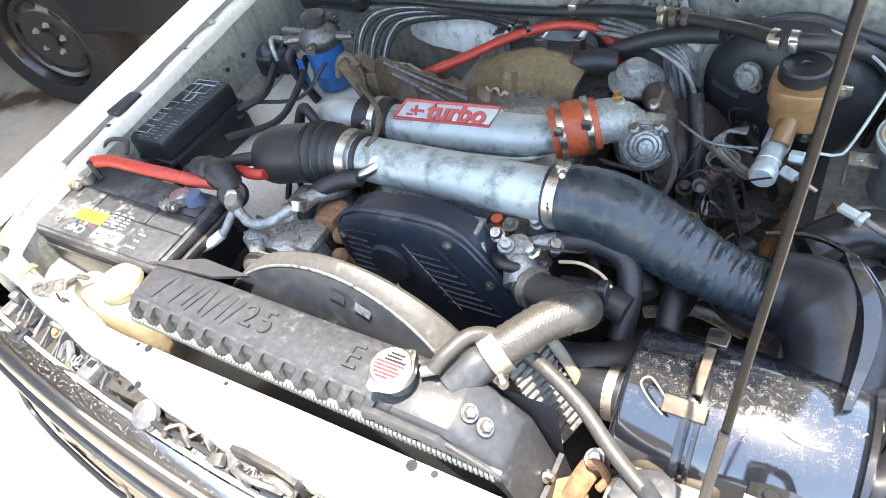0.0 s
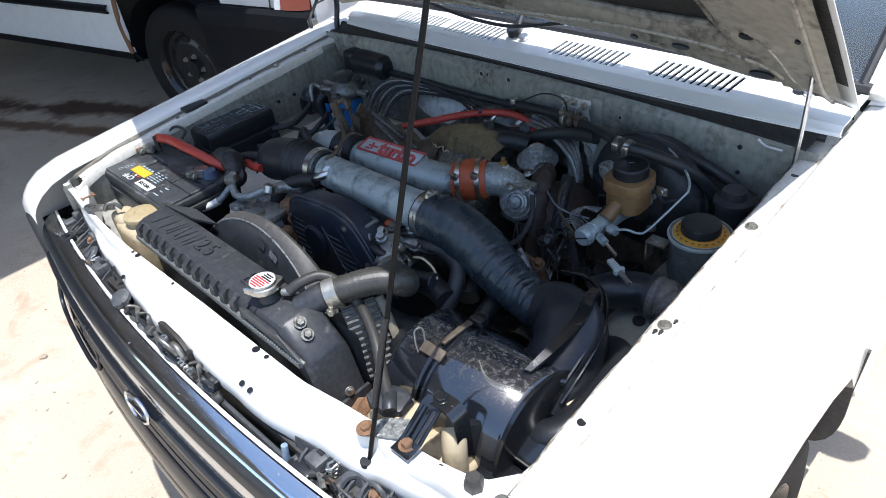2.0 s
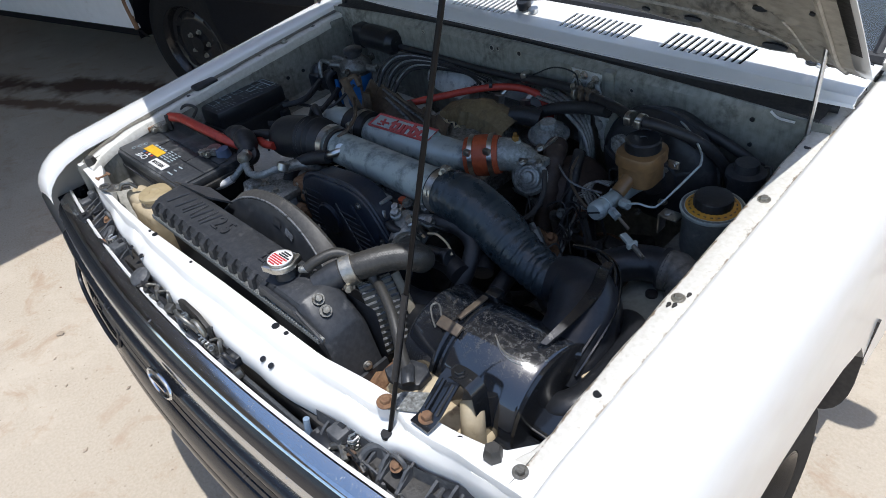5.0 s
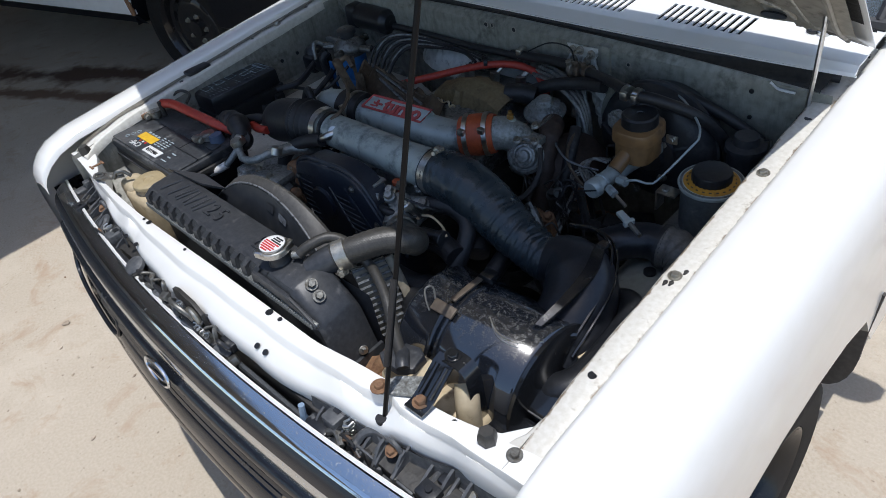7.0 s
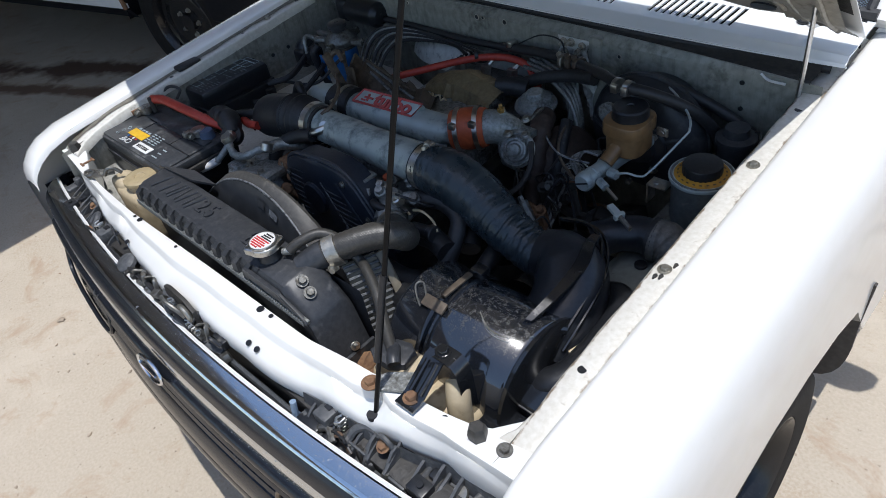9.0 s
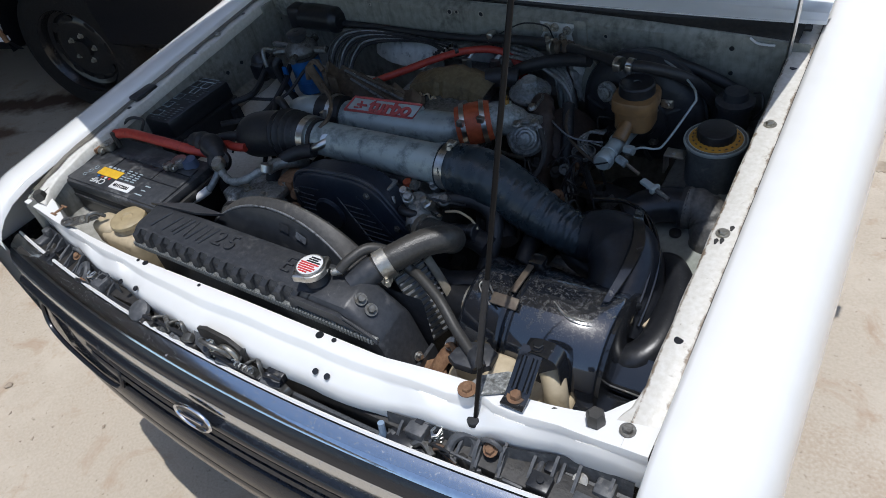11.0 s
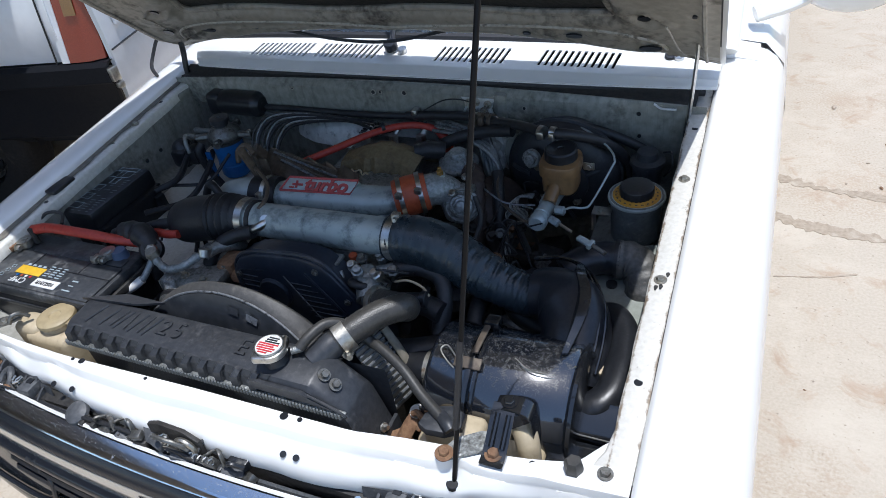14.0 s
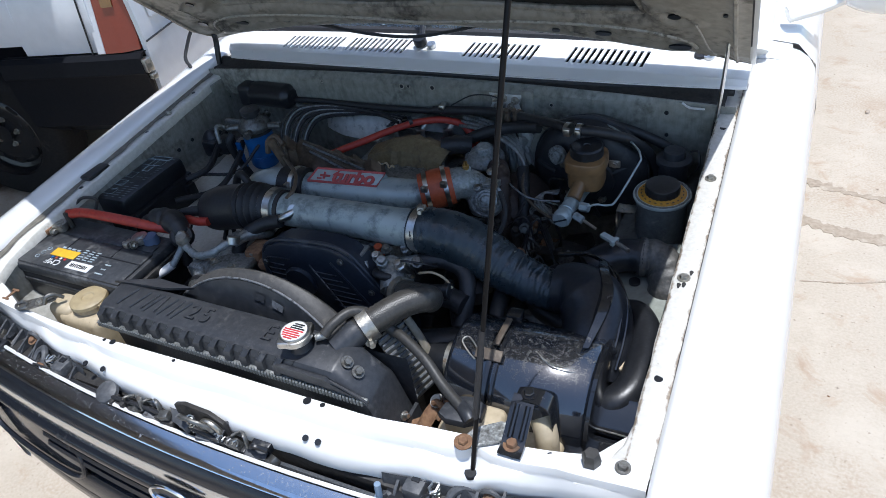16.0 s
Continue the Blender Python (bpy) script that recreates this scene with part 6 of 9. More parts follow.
# ---- washer tank by the battery ----
wash = thing("washer_tank", (-0.39, 0.05, 0.78), "yellowed plastic washer tank with a round cap", "tank")
part("tank_body", block(-0.445, 0.012, 0.74, -0.335, 0.078, 0.908, 0.014, 3), M_BEIGE, wash)
part("neck", lathe([(0.031, 0), (0.031, 0.018), (0.0, 0.018)], (-0.388, 0.056, 0.902), (0, 0, 1), 24), M_BEIGE, wash)
part("cap", lathe([(0, 0.007), (0.010, 0.007), (0.012, 0.009), (0.030, 0.009), (0.0345, 0.006), (0.0355, 0.0), (0.033, -0.002), (0, -0.002)], (-0.388, 0.056, 0.921), (0, 0, 1), 32), M_CAPTAN, wash, "round tan cap")
part("cap_lug", block(-0.358, 0.046, 0.918, -0.346, 0.062, 0.924, 0.002), M_CAPTAN, wash)
part("shoulder", block(-0.475, 0.018, 0.86, -0.41, 0.066, 0.918, 0.014, 3), M_BEIGE, wash)
part("strap", join(prism([(-0.515, 0.004, 0.928), (-0.505, -0.010, 0.928), (-0.480, -0.008, 0.930), (-0.455, 0.008, 0.934), (-0.440, 0.028, 0.934), (-0.460, 0.034, 0.933), (-0.490, 0.018, 0.930)], (0, 0, -0.002), (0, 0, 0.002)), tube([(-0.452, 0.010, 0.934), (-0.448, 0.018, 0.946), (-0.442, 0.030, 0.944), (-0.436, 0.040, 0.930)], 0.004, 8)), M_BOLT, wash, "bent dark steel strap")
part("strap_ring", tube([(-0.500 + 0.012 * math.cos(a), -0.004 + 0.009 * math.sin(a), 0.932) for a in (2 * math.pi * k / 14 for k in range(15))], 0.0032, 6), M_BOLT, wash)
part("strap_bolt", bolt((-0.466, 0.012, 0.934), (0, 0, 1), 0.006, 0.006), M_ZINC, wash)

# ---- radiator ----
rad = thing("radiator", (0, 0.05, 0.45), "radiator with a dusty black plastic top tank", "radiator")


def tank_row(x, drop=0.0):
    z = 0.972 - drop
    return [(x, 0.006, z - 0.034), (x, 0.008, z - 0.012), (x, 0.014, z - 0.004), (x, 0.024, z), (x, 0.070, z + 0.002), (x, 0.080, z - 0.003), (x, 0.086, z - 0.014), (x, 0.088, z - 0.034)]


xs_t = [(-0.318, 0.012), (-0.310, 0.002), (-0.30, 0.0), (-0.2, 0.0), (-0.1, 0.0), (0.0, 0.0), (0.1, 0.0), (0.198, 0.001), (0.203, 0.003), (0.2535, 0.046), (0.2575, 0.053), (0.283, 0.145)]
bm = sheet([tank_row(x, d) for x, d in xs_t])
bm.faces.new([bm.verts.new(p) for p in tank_row(-0.318, 0.012)])
tank = part("top_tank", bm, M_TANK, rad, "dusty black plastic tank", smooth=30)
part("end_cheek", prism([(0.281, 0.010, 0.84), (0.281, 0.09, 0.84), (0.290, 0.09, 0.78), (0.290, 0.010, 0.78)], (0, 0, 0), (0.006, 0, 0)), M_TANK, tank)
saw = [(-0.312, 0.006)]
for k in range(13):
    x = -0.308 + 0.0335 * k
    saw += [(x, -0.0015), (x + 0.012, 0.0005), (x + 0.0135, 0.0075), (x + 0.031, 0.0065)]
part("tooth_band", sheet([[(x, y + 0.001, 0.939), (x, y, 0.943), (x + 0.002, y + 0.001, 0.960), (x + 0.007, max(y, 0.004) + 0.006, 0.9695), (x + 0.009, 0.0165, 0.970)] for x, y in saw]), M_TANK, tank, "moulded teeth of the tank front", smooth=20)
for k in range(5):
    x = -0.272 + 0.033 * k
    part("tank_rib", tube([(x, 0.024, 0.9735), (x + 0.006, 0.040, 0.9745), (x + 0.016, 0.066, 0.9745)], 0.0022, 6), M_TANK, tank)
# raised strokes and numerals moulded in the tank
for x, d in ((-0.215, 0.014), (-0.182, 0.004), (-0.150, 0.010)):
    part("tank_stroke", tube([(x, 0.027, 0.9742), (x + d, 0.066, 0.9748)], 0.0013, 5, straight=True), M_TANK, tank)
for x, w in ((-0.105, "2"), (-0.075, "5"), (0.06, "E")):
    text_mesh(w, 0.046, facing((x, 0.047, 0.9745), (1, 0.0, 0), (0, 1, 0)), M_TANK, tank, thick=0.0016)
lip = part("crimp_lip", block(-0.322, 0.0, 0.930, 0.262, 0.0085, 0.938, 0.002), M_CAST, rad, "crimped aluminium edge")
tab = block(-0.0022, -0.0030, -0.005, 0.0022, 0.002, 0.0055, 0.0008, 1)
first = part("crimp_tab", moved(tab, Matrix.Translation((-0.316, 0, 0.9335))), M_CAST, rad)
for k in range(1, 93):
    again = new("crimp_tab", first.data)
    again.parent, again.location = rad, (0.0062 * k, 0, 0)
part("crimp_end", tube([(0.252, 0.001, 0.9345), (0.262, 0.001, 0.932), (0.256, 0.001, 0.941), (0.205, 0.001, 0.9635)], 0.0022, 6), M_TANK, rad)
part("core", block(-0.31, 0.018, 0.45, 0.232, 0.072, 0.930, 0.002), M_FIN, rad, "finned radiator core")
for x, y, z in ((0.2125, 0.040, 0.9655), (0.2295, 0.038, 0.9515)):
    part("tank_bolt", bolt((x, y, z), (0.64, -0.05, 0.77), 0.0068, 0.007), M_BOLT, rad, "weathered hexagon bolt")

part("end_stud", join(disc((0.2795, 0.055, 0.848), (0.95, -0.1, 0.28), 0.008, 0.003, 16), bolt((0.2815, 0.055, 0.849), (0.95, -0.1, 0.28), 0.0048, 0.008)), M_STEEL, rad, "bright nut and washer on the tank end")
part("end_step", prism([(0.10, 0.003, 0.947), (0.205, 0.003, 0.944), (0.252, 0.003, 0.940), (0.200, 0.003, 0.958), (0.195, 0.003, 0.963), (0.10, 0.003, 0.964)], (0, -0.003, 0), (0, 0.004, 0), 0.001), M_TANK, rad, "raised step of the tank end")
neck = part("filler_neck", lathe([(0.02, 0), (0.017, 0.006), (0.017, 0.022), (0.020, 0.024), (0, 0.024)], (0.127, 0.042, 0.970), (0, 0, 1), 28), M_TANK, rad)
cap = thing("pressure_cap", (0.127, 0.042, 0.994), "steel radiator cap with a white and red warning label", "cap")
rim = [(0.127 + r * math.cos(a), 0.042 + r * math.sin(a), 0.994) for a, r in ((2 * math.pi * k / 48, 0.0255 + 0.0065 * math.exp(-((abs((k / 48 * 2 + 0.15) % 1 - 0.5)) / 0.085) ** 2)) for k in range(48))]
part("cap_body", prism(rim, (0, 0, -0.003), (0, 0, 0.007), 0.003), M_STEEL, cap)
part("cap_top", disc((0.127, 0.042, 1.0015), (0, 0, 1), 0.0225, 0.003, 32), M_STEEL, cap)
part("warning_label", disc((0.127, 0.042, 1.0035), (0, 0, 1), 0.0205, 0.0014, 32), M_WHITE, cap, "white warning label with red print")
for k in range(8):
    y = 0.042 - 0.0155 + 0.0042 * k
    w = math.sqrt(max(0, 0.0185 ** 2 - (y - 0.042) ** 2))
    x0 = 0.127 - w * (0.95 if k < 5 else 0.55)
    part("print_bar", block(x0, y - 0.0015, 1.0045, 0.127 + w * (0.9 if k % 3 else 0.6), y + 0.0012, 1.0054, 0), M_LABRED if k < 5 else M_BLACK, cap)
part("drain_spout", tube([(0.15, 0.055, 0.984), (0.166, 0.064, 0.986)], 0.006, 10, straight=True), M_CAST, rad)
for ob in rad.children_recursive:
    lean = Matrix(((1, 0, 0, 0), (-0.025, 1, 0, 0.00625), (0.025, 0, 1, -0.00625), (0, 0, 0, 1)))
    if ob.data is not first.data or ob is first:
        ob.data.transform(lean)
    ob.location = (ob.location.x, -0.025 * ob.location.x, 0.025 * ob.location.x)
inlet = part("inlet_neck", tube([(0.178, 0.066, 0.955), (0.192, 0.088, 0.966), (0.2, 0.1, 0.97)], 0.023, 16), M_TANK, rad)

# ---- fan shroud and fan ----
shroud = thing("fan_shroud", (0, 0.12, 0.6), "dusty black plastic fan shroud with a pale rim", "fan shroud")
arcs = [radians(32 + 112 * k / 44) for k in range(45)]


def on_arc(a, r, lift=0.0, back=0.0):
    """On the shroud's front rim, which leans back; r scales the radius, back goes towards the engine."""
    q = 0.232 * math.sin(a) * r
    return Vector((-0.042 + 0.232 * math.cos(a) * r, 0.069 + 0.277 * q + back, 0.755 + q + lift))


def on_back(a, r=0.188, y=0.150):
    return Vector((-0.034 + r * math.cos(a) * 1.10, y, 0.811 + r * math.sin(a)))


part("ring", sheet([[on_arc(a, 1.0), on_arc(a, 1.012, 0.002, 0.004), on_arc(a, 1.0, 0.004, 0.010).lerp(on_back(a), 0.55) + Vector((0, 0, 0.004)), on_back(a), on_back(a, 0.180, 0.158), on_back(a, 0.14, 0.160)] for a in arcs]), M_FADEBLK, shroud, "dusty grey-brown outer ring", smooth=40)
part("pale_rim", tube([on_arc(a, 1.004, 0.001) for a in arcs], 0.0021, 6, straight=True), M_WORN, shroud, "scuffed pale edge")
part("inner_rim", tube([on_arc(a, 0.975, 0.0, -0.001) for a in arcs], 0.0013, 6, straight=True), M_WORN, shroud, "scuffed pale edge")
part("cover_lens", sheet([[on_arc(a, q, 0, -0.002 - 0.004 * math.sin(math.pi * (1 - q) / 0.4)) for q in (1.0, 0.97, 0.94, 0.88, 0.80, 0.7, 0.6)] for a in arcs]), M_LENSBLK, shroud, "worn smooth black face")
for a0, m in ((68.5, M_WORN), (79.0, M_TANK)):
    part("scuff", sheet([[on_arc(radians(a0 + da), r, 0.0004, -0.0075) for r in (0.95, 0.92, 0.89)] for da in (0, 2.2, 4.4, 6.2)]), m, shroud, "dull scuffed patch")
part("face", sheet([[(x, 0.089, 0.945), (x, 0.091, 0.93), (x, 0.094, 0.5)] for x in (-0.315, -0.2, -0.1, 0, 0.1, 0.2, 0.285)]), M_TANK, shroud)
part("corner_flap", prism([(-0.322, 0.082, 0.962), (-0.20, 0.090, 0.966), (-0.16, 0.115, 0.955), (-0.25, 0.12, 0.952)], (0, 0, -0.003), (0, 0, 0.002)), M_TANK, shroud)
# ribbed guard beside the hose
gd = [[(0.222 + 0.016 * u + 0.055 * v, 0.108 + 0.055 * u - 0.010 * v, 0.948 - 0.115 * v - 0.004 * u) for v in (0, 0.2, 0.4, 0.6, 0.8, 1.0)] for u in (0, 0.33, 0.67, 1.0)]
guard = part("side_guard", sheet(gd, 0.003, (-1, 0.3, 0)), M_FADEBROWN, shroud, "dusty brown ribbed guard beside the hose")
for k in range(12):
    v = 0.03 + 0.083 * k
    part("guard_rib", tube([(0.2245 + 0.055 * v, 0.107 - 0.010 * v, 0.9495 - 0.115 * v), (0.2405 + 0.055 * v, 0.163 - 0.010 * v, 0.9455 - 0.115 * v)], 0.0024, 5, straight=True), M_WORN, guard)
part("guard_strut", tube([(0.245, 0.168, 0.947), (0.268, 0.166, 0.90), (0.288, 0.162, 0.85), (0.298, 0.16, 0.80)], 0.008, 10, flat=0.6), M_FADEBROWN, shroud)

fan = thing("cooling_fan", (-0.03, 0.16, 0.8), "black radiator fan behind the shroud", "fan")
for k in range(7):
    a = 2 * math.pi * k / 7
    m = pose(-0.03, 0.15, 0.80, 0, math.degrees(a), 0)
    part("fan_blade", moved(sheet([[(0.045, -0.012, -0.02), (0.045, 0.014, 0.025)], [(0.11, -0.014, -0.03), (0.11, 0.016, 0.035)], [(0.17, -0.012, -0.035), (0.17, 0.018, 0.04)]], 0.003, (0, 1, 0)), m), M_BLACK, fan)
part("hub", disc((-0.03, 0.135, 0.80), (0, 1, 0), 0.05, 0.04, 28), M_CAST, fan)

# ---- engine ----
eng = thing("engine", (0, 0.5, 0.4), "grimy diesel engine block with cast covers", "engine")
part("block", block(-0.15, 0.27, 0.42, 0.17, 0.80, 0.86, 0.02), M_DARK, eng)
part("cylinder_head", block(-0.13, 0.30, 0.85, 0.14, 0.78, 0.905, 0.012), M_CAST, eng, "stained cast-metal head")
part("valve_cover", block(-0.105, 0.335, 0.90, 0.09, 0.76, 0.94, 0.02, 3), M_CAST, eng)
# timing cover: vertical plastic face
tc_out = [(-0.106, 0.80), (-0.106, 0.925), (-0.098, 0.952), (-0.082, 0.974), (-0.05, 0.990), (0.01, 0.997), (0.06, 0.999), (0.092, 0.990), (0.112, 0.972), (0.152, 0.915), (0.19, 0.86), (0.19, 0.78), (0.10, 0.70), (-0.05, 0.68)]
tc = part("timing_cover", prism([(x, 0.235, z) for x, z in tc_out], (0, 0.05, -0.004), (0, 0, 0), 0.007), M_TIMING, eng, "blue-black plastic timing belt cover")
part("cover_rim", tube([(x, 0.244, z + 0.001) for x, z in tc_out[1:11]], 0.0042, 8), M_TIMING, tc)
for k in range(8):
    z = 0.938 - 0.0125 * k
    part("cover_rib", block(-0.088, 0.2325, z - 0.0006, -0.05 - 0.004 * (k == 2) - 0.004 * (k == 3), 0.2352, z + 0.0006, 0.0003, 1), M_TRIB, tc)
    part("cover_rib", block(0.020 + 0.0055 * k, 0.2325, z - 0.0006, 0.066 + 0.0105 * k, 0.2352, z + 0.0006, 0.0003, 1), M_TRIB, tc)
part("cover_ridge", tube([(0.012, 0.2335, 0.952), (0.045, 0.2335, 0.895), (0.078, 0.2335, 0.84)], 0.0014, 6), M_WORN, tc)
part("cover_ridge", tube([(0.062, 0.2335, 0.968), (0.105, 0.2335, 0.91), (0.15, 0.2335, 0.845)], 0.0022, 6), M_TIMING, tc)
part("cover_ridge", tube([(-0.09, 0.2335, 0.90), (-0.086, 0.2335, 0.948), (-0.03, 0.2335, 0.957)], 0.0012, 6), M_TIMING, tc)
part("cover_boss", lathe([(0, 0), (0.030, 0), (0.034, 0.004), (0.034, 0.008), (0, 0.008)], (-0.02, 0.2285, 0.905), (0, 1, 0), 28), M_TIMING, tc)
for x, z in ((0.085, 0.975), (-0.09, 0.94), (0.135, 0.915)):
    part("cover_bolt", bolt((x, 0.234, z), (0, -1, 0.1), 0.0045, 0.005), M_BOLT, tc)
part("pipe_clip", join(block(0.075, 0.262, 0.968, 0.112, 0.292, 0.974, 0.002), tube([(0.118, 0.262, 0.962), (0.122, 0.255, 0.948), (0.112, 0.25, 0.940), (0.104, 0.252, 0.945)], 0.0035, 6)), M_CAST, eng, "grey clip and hook")
# thermostat housing and front hoses
th = part("thermostat_housing", join(lathe([(0.03, 0), (0.034, 0.008), (0.03, 0.02), (0.025, 0.04), (0.018, 0.055), (0, 0.06)], (0.16, 0.285, 0.905), (0, -0.25, 1), 24),
                                     tube([(0.16, 0.28, 0.935), (0.168, 0.262, 0.935), (0.178, 0.24, 0.925)], 0.023, 14), tube([(0.165, 0.29, 0.94), (0.20, 0.305, 0.945), (0.225, 0.315, 0.945)], 0.013, 12)), M_CAST, eng, "cast thermostat housing")
for p in ((0.14, 0.30, 0.962), (0.137, 0.27, 0.932), (0.188, 0.275, 0.935)):
    part("housing_bolt", join(bolt(p, (0, -0.2, 1), 0.007, 0.010), tube([p, (p[0], p[1], p[2] - 0.03)], 0.005, 8, straight=True)), M_BOLT, th)
part("sensor", join(tube([(0.118, 0.318, 0.915), (0.116, 0.31, 0.952)], 0.006, 10, straight=True), disc((0.116, 0.31, 0.950), (0, -0.1, 1), 0.008, 0.010, 14)), M_ORANGE, eng, "orange sensor plug")
for k, (x, y, z, m) in enumerate(((0.128, 0.285, 0.955, M_STEEL), (0.152, 0.262, 0.968, M_CAST), (0.186, 0.268, 0.962, M_STEEL), (0.118, 0.268, 0.925, M_CAST), (0.205, 0.29, 0.955, M_BOLT), (0.17, 0.318, 0.958, M_CAST))):
    part("union", lathe([(0.006, -0.04), (0.0075, -0.012), (0.011, -0.010), (0.011, 0.002), (0.008, 0.004), (0.007, 0.012), (0, 0.013)], (x, y, z), (0.3 * math.sin(k * 2), -0.4, 0.9), 8), m, eng)
part("bypass_hose", tube([(0.135, 0.262, 0.94), (0.148, 0.246, 0.952), (0.168, 0.245, 0.95), (0.18, 0.26, 0.938)], 0.0075, 10), M_RUBBER, eng)
part("sensor_wire", tube([(0.186, 0.268, 0.972), (0.20, 0.262, 0.98), (0.225, 0.272, 0.972), (0.24, 0.29, 0.955), (0.235, 0.31, 0.94)], 0.002, 6), M_RUBBER, eng)
hosetop = thing("radiator_hose", (0.24, 0.15, 0.95), "worn ribbed rubber radiator hose with a clamp", "hose")
part("hose_body", tube([(0.198, 0.097, 0.969), (0.222, 0.125, 0.979), (0.248, 0.16, 0.984), (0.270, 0.185, 0.980), (0.272, 0.205, 0.962), (0.245, 0.222, 0.945), (0.205, 0.235, 0.932), (0.18, 0.243, 0.927)], lambda t: 0.0220 + 0.0007 * math.sin(t * 190), 18, 10), M_KNIT, hosetop)
part("hose_clamp", band((0.210, 0.111, 0.974), (0.6, 0.75, 0.25), 0.0248, 0.020), M_ZINC, hosetop, "steel hose clamp")
part("clamp_screw", join(bolt((0.222, 0.094, 0.958), (0.7, -0.7, 0.2), 0.006, 0.014), block(0.214, 0.092, 0.950, 0.228, 0.102, 0.962, 0.002)), M_ZINC, hosetop)
part("hose_clamp", band((0.195, 0.238, 0.929), (-0.9, 0.3, -0.2), 0.0248, 0.012), M_ZINC, hosetop, "steel hose clamp")
ov = thing("overflow_hose", (0.25, 0.1, 0.95), "thin worn rubber overflow hose", "hose")
part("hose_body", tube([(0.163, 0.062, 0.986), (0.172, 0.08, 0.996), (0.188, 0.108, 1.0), (0.212, 0.124, 0.986), (0.238, 0.132, 0.952), (0.262, 0.125, 0.948), (0.308, 0.103, 0.938), (0.349, 0.076, 0.922), (0.392, 0.05, 0.914)], 0.0085, 12), M_RUBBERB, ov)
res = thing("coolant_reservoir", (0.43, 0.06, 0.75), "yellowed plastic coolant bottle with a grey rubber cap", "bottle")
part("bottle_body", block(0.345, 0.028, 0.74, 0.535, 0.085, 0.872, 0.016, 3), M_BEIGE, res)
part("shoulder", block(0.36, 0.034, 0.86, 0.45, 0.082, 0.903, 0.012, 3), M_BEIGE, res)
part("hump", tube([(0.518, 0.046, 0.80), (0.518, 0.048, 0.89), (0.514, 0.054, 0.915), (0.506, 0.064, 0.925)], 0.017, 16), M_BEIGE, res)
part("cap", prism([(0.357, 0.036, 0.9), (0.372, 0.028, 0.9), (0.40, 0.03, 0.9), (0.422, 0.045, 0.9), (0.42, 0.07, 0.9), (0.40, 0.08, 0.9), (0.377, 0.074, 0.9), (0.36, 0.055, 0.9)], (0, 0, 0), (0, 0, 0.013), 0.004), M_TANK, res, "grey rubber cap")
part("cap_spout", tube([(0.385, 0.058, 0.912), (0.402, 0.042, 0.918), (0.41, 0.035, 0.915)], 0.010, 10), M_TANK, res)
plate = part("bottle_plate", prism([(0.414, -0.016, 0.935), (0.424, -0.026, 0.935), (0.44, -0.016, 0.935), (0.486, 0.012, 0.937), (0.49, 0.034, 0.937), (0.46, 0.032, 0.937), (0.43, 0.012, 0.936)], (0, 0, -0.002), (0, 0, 0.0015)), M_CAST, res, "dull steel bracket plate")
part("plate_bolt", bolt((0.423, -0.015, 0.9365), (0, 0, 1), 0.0075, 0.007), M_RUST, res, "rusty bolt")
part("plate_ring", disc((0.423, -0.015, 0.9363), (0, 0, 1), 0.013, 0.002, 20), M_RUST, res)

rusty = thing("rusty_mount", (0.32, 0.06, 0.80), "rusty steel mount low between radiator and air cleaner", "mount")
part("mount_arm", tube([(0.300, 0.030, 0.80), (0.312, 0.060, 0.835), (0.322, 0.085, 0.85), (0.330, 0.105, 0.84)], 0.013, 10, flat=0.6), M_RUST, rusty)
part("mount_plate", moved(block(-0.020, -0.030, -0.004, 0.020, 0.030, 0.004, 0.002), pose(0.312, 0.045, 0.822, 20, -15, 30)), M_RUST, rusty)
part("mount_bolt", bolt((0.325, 0.088, 0.862), (0, -0.3, 1), 0.008, 0.010), M_ZINC, rusty)
part("mount_clip", tube([(0.322, 0.080, 0.866), (0.333, 0.078, 0.874), (0.344, 0.070, 0.866), (0.338, 0.060, 0.856)], 0.005, 8), M_RUST, rusty)
part("lower_arm", tube([(0.272, 0.015, 0.84), (0.290, 0.020, 0.82), (0.30, 0.03, 0.78)], 0.010, 10), M_RUST, rusty)

# ---- air cleaner ----
air = thing("air_cleaner", (0.48, 0.17, 0.75), "glossy black steel air cleaner dusty on top", "air cleaner")
AX, AY, AZ, AR = 0.335, 0.170, 0.853, 0.097
part("canister", lathe([(0, 0), (AR - 0.012, 0), (AR - 0.004, 0.003), (AR, 0.010), (AR, 0.062), (AR + 0.001, 0.064), (AR + 0.001, 0.218), (AR - 0.004, 0.224), (AR - 0.02, 0.226), (0, 0.227)], (AX, AY, AZ), (1, 0, 0), 64), M_DUSTBLK, air)
part("seam_band", lathe([(AR, 0.066), (AR + 0.005, 0.067), (AR + 0.006, 0.071), (AR + 0.005, 0.075), (AR, 0.076)], (AX, AY, AZ), (1, 0, 0), 64), M_GLOSSBLK, air)
part("seam_band", lathe([(AR, 0.080), (AR + 0.004, 0.081), (AR + 0.004, 0.085), (AR, 0.086)], (AX, AY, AZ), (1, 0, 0), 64), M_GLOSSBLK, air)
part("clip_plate", moved(block(-0.021, -0.008, -0.001, 0.021, 0.010, 0.004, 0.0015), facing((AX + 0.068, AY - 0.038, AZ + 0.094), (1, 0, 0), (0, 0.9, 0.42))), M_BROWN, air, "dull spring clip plate")
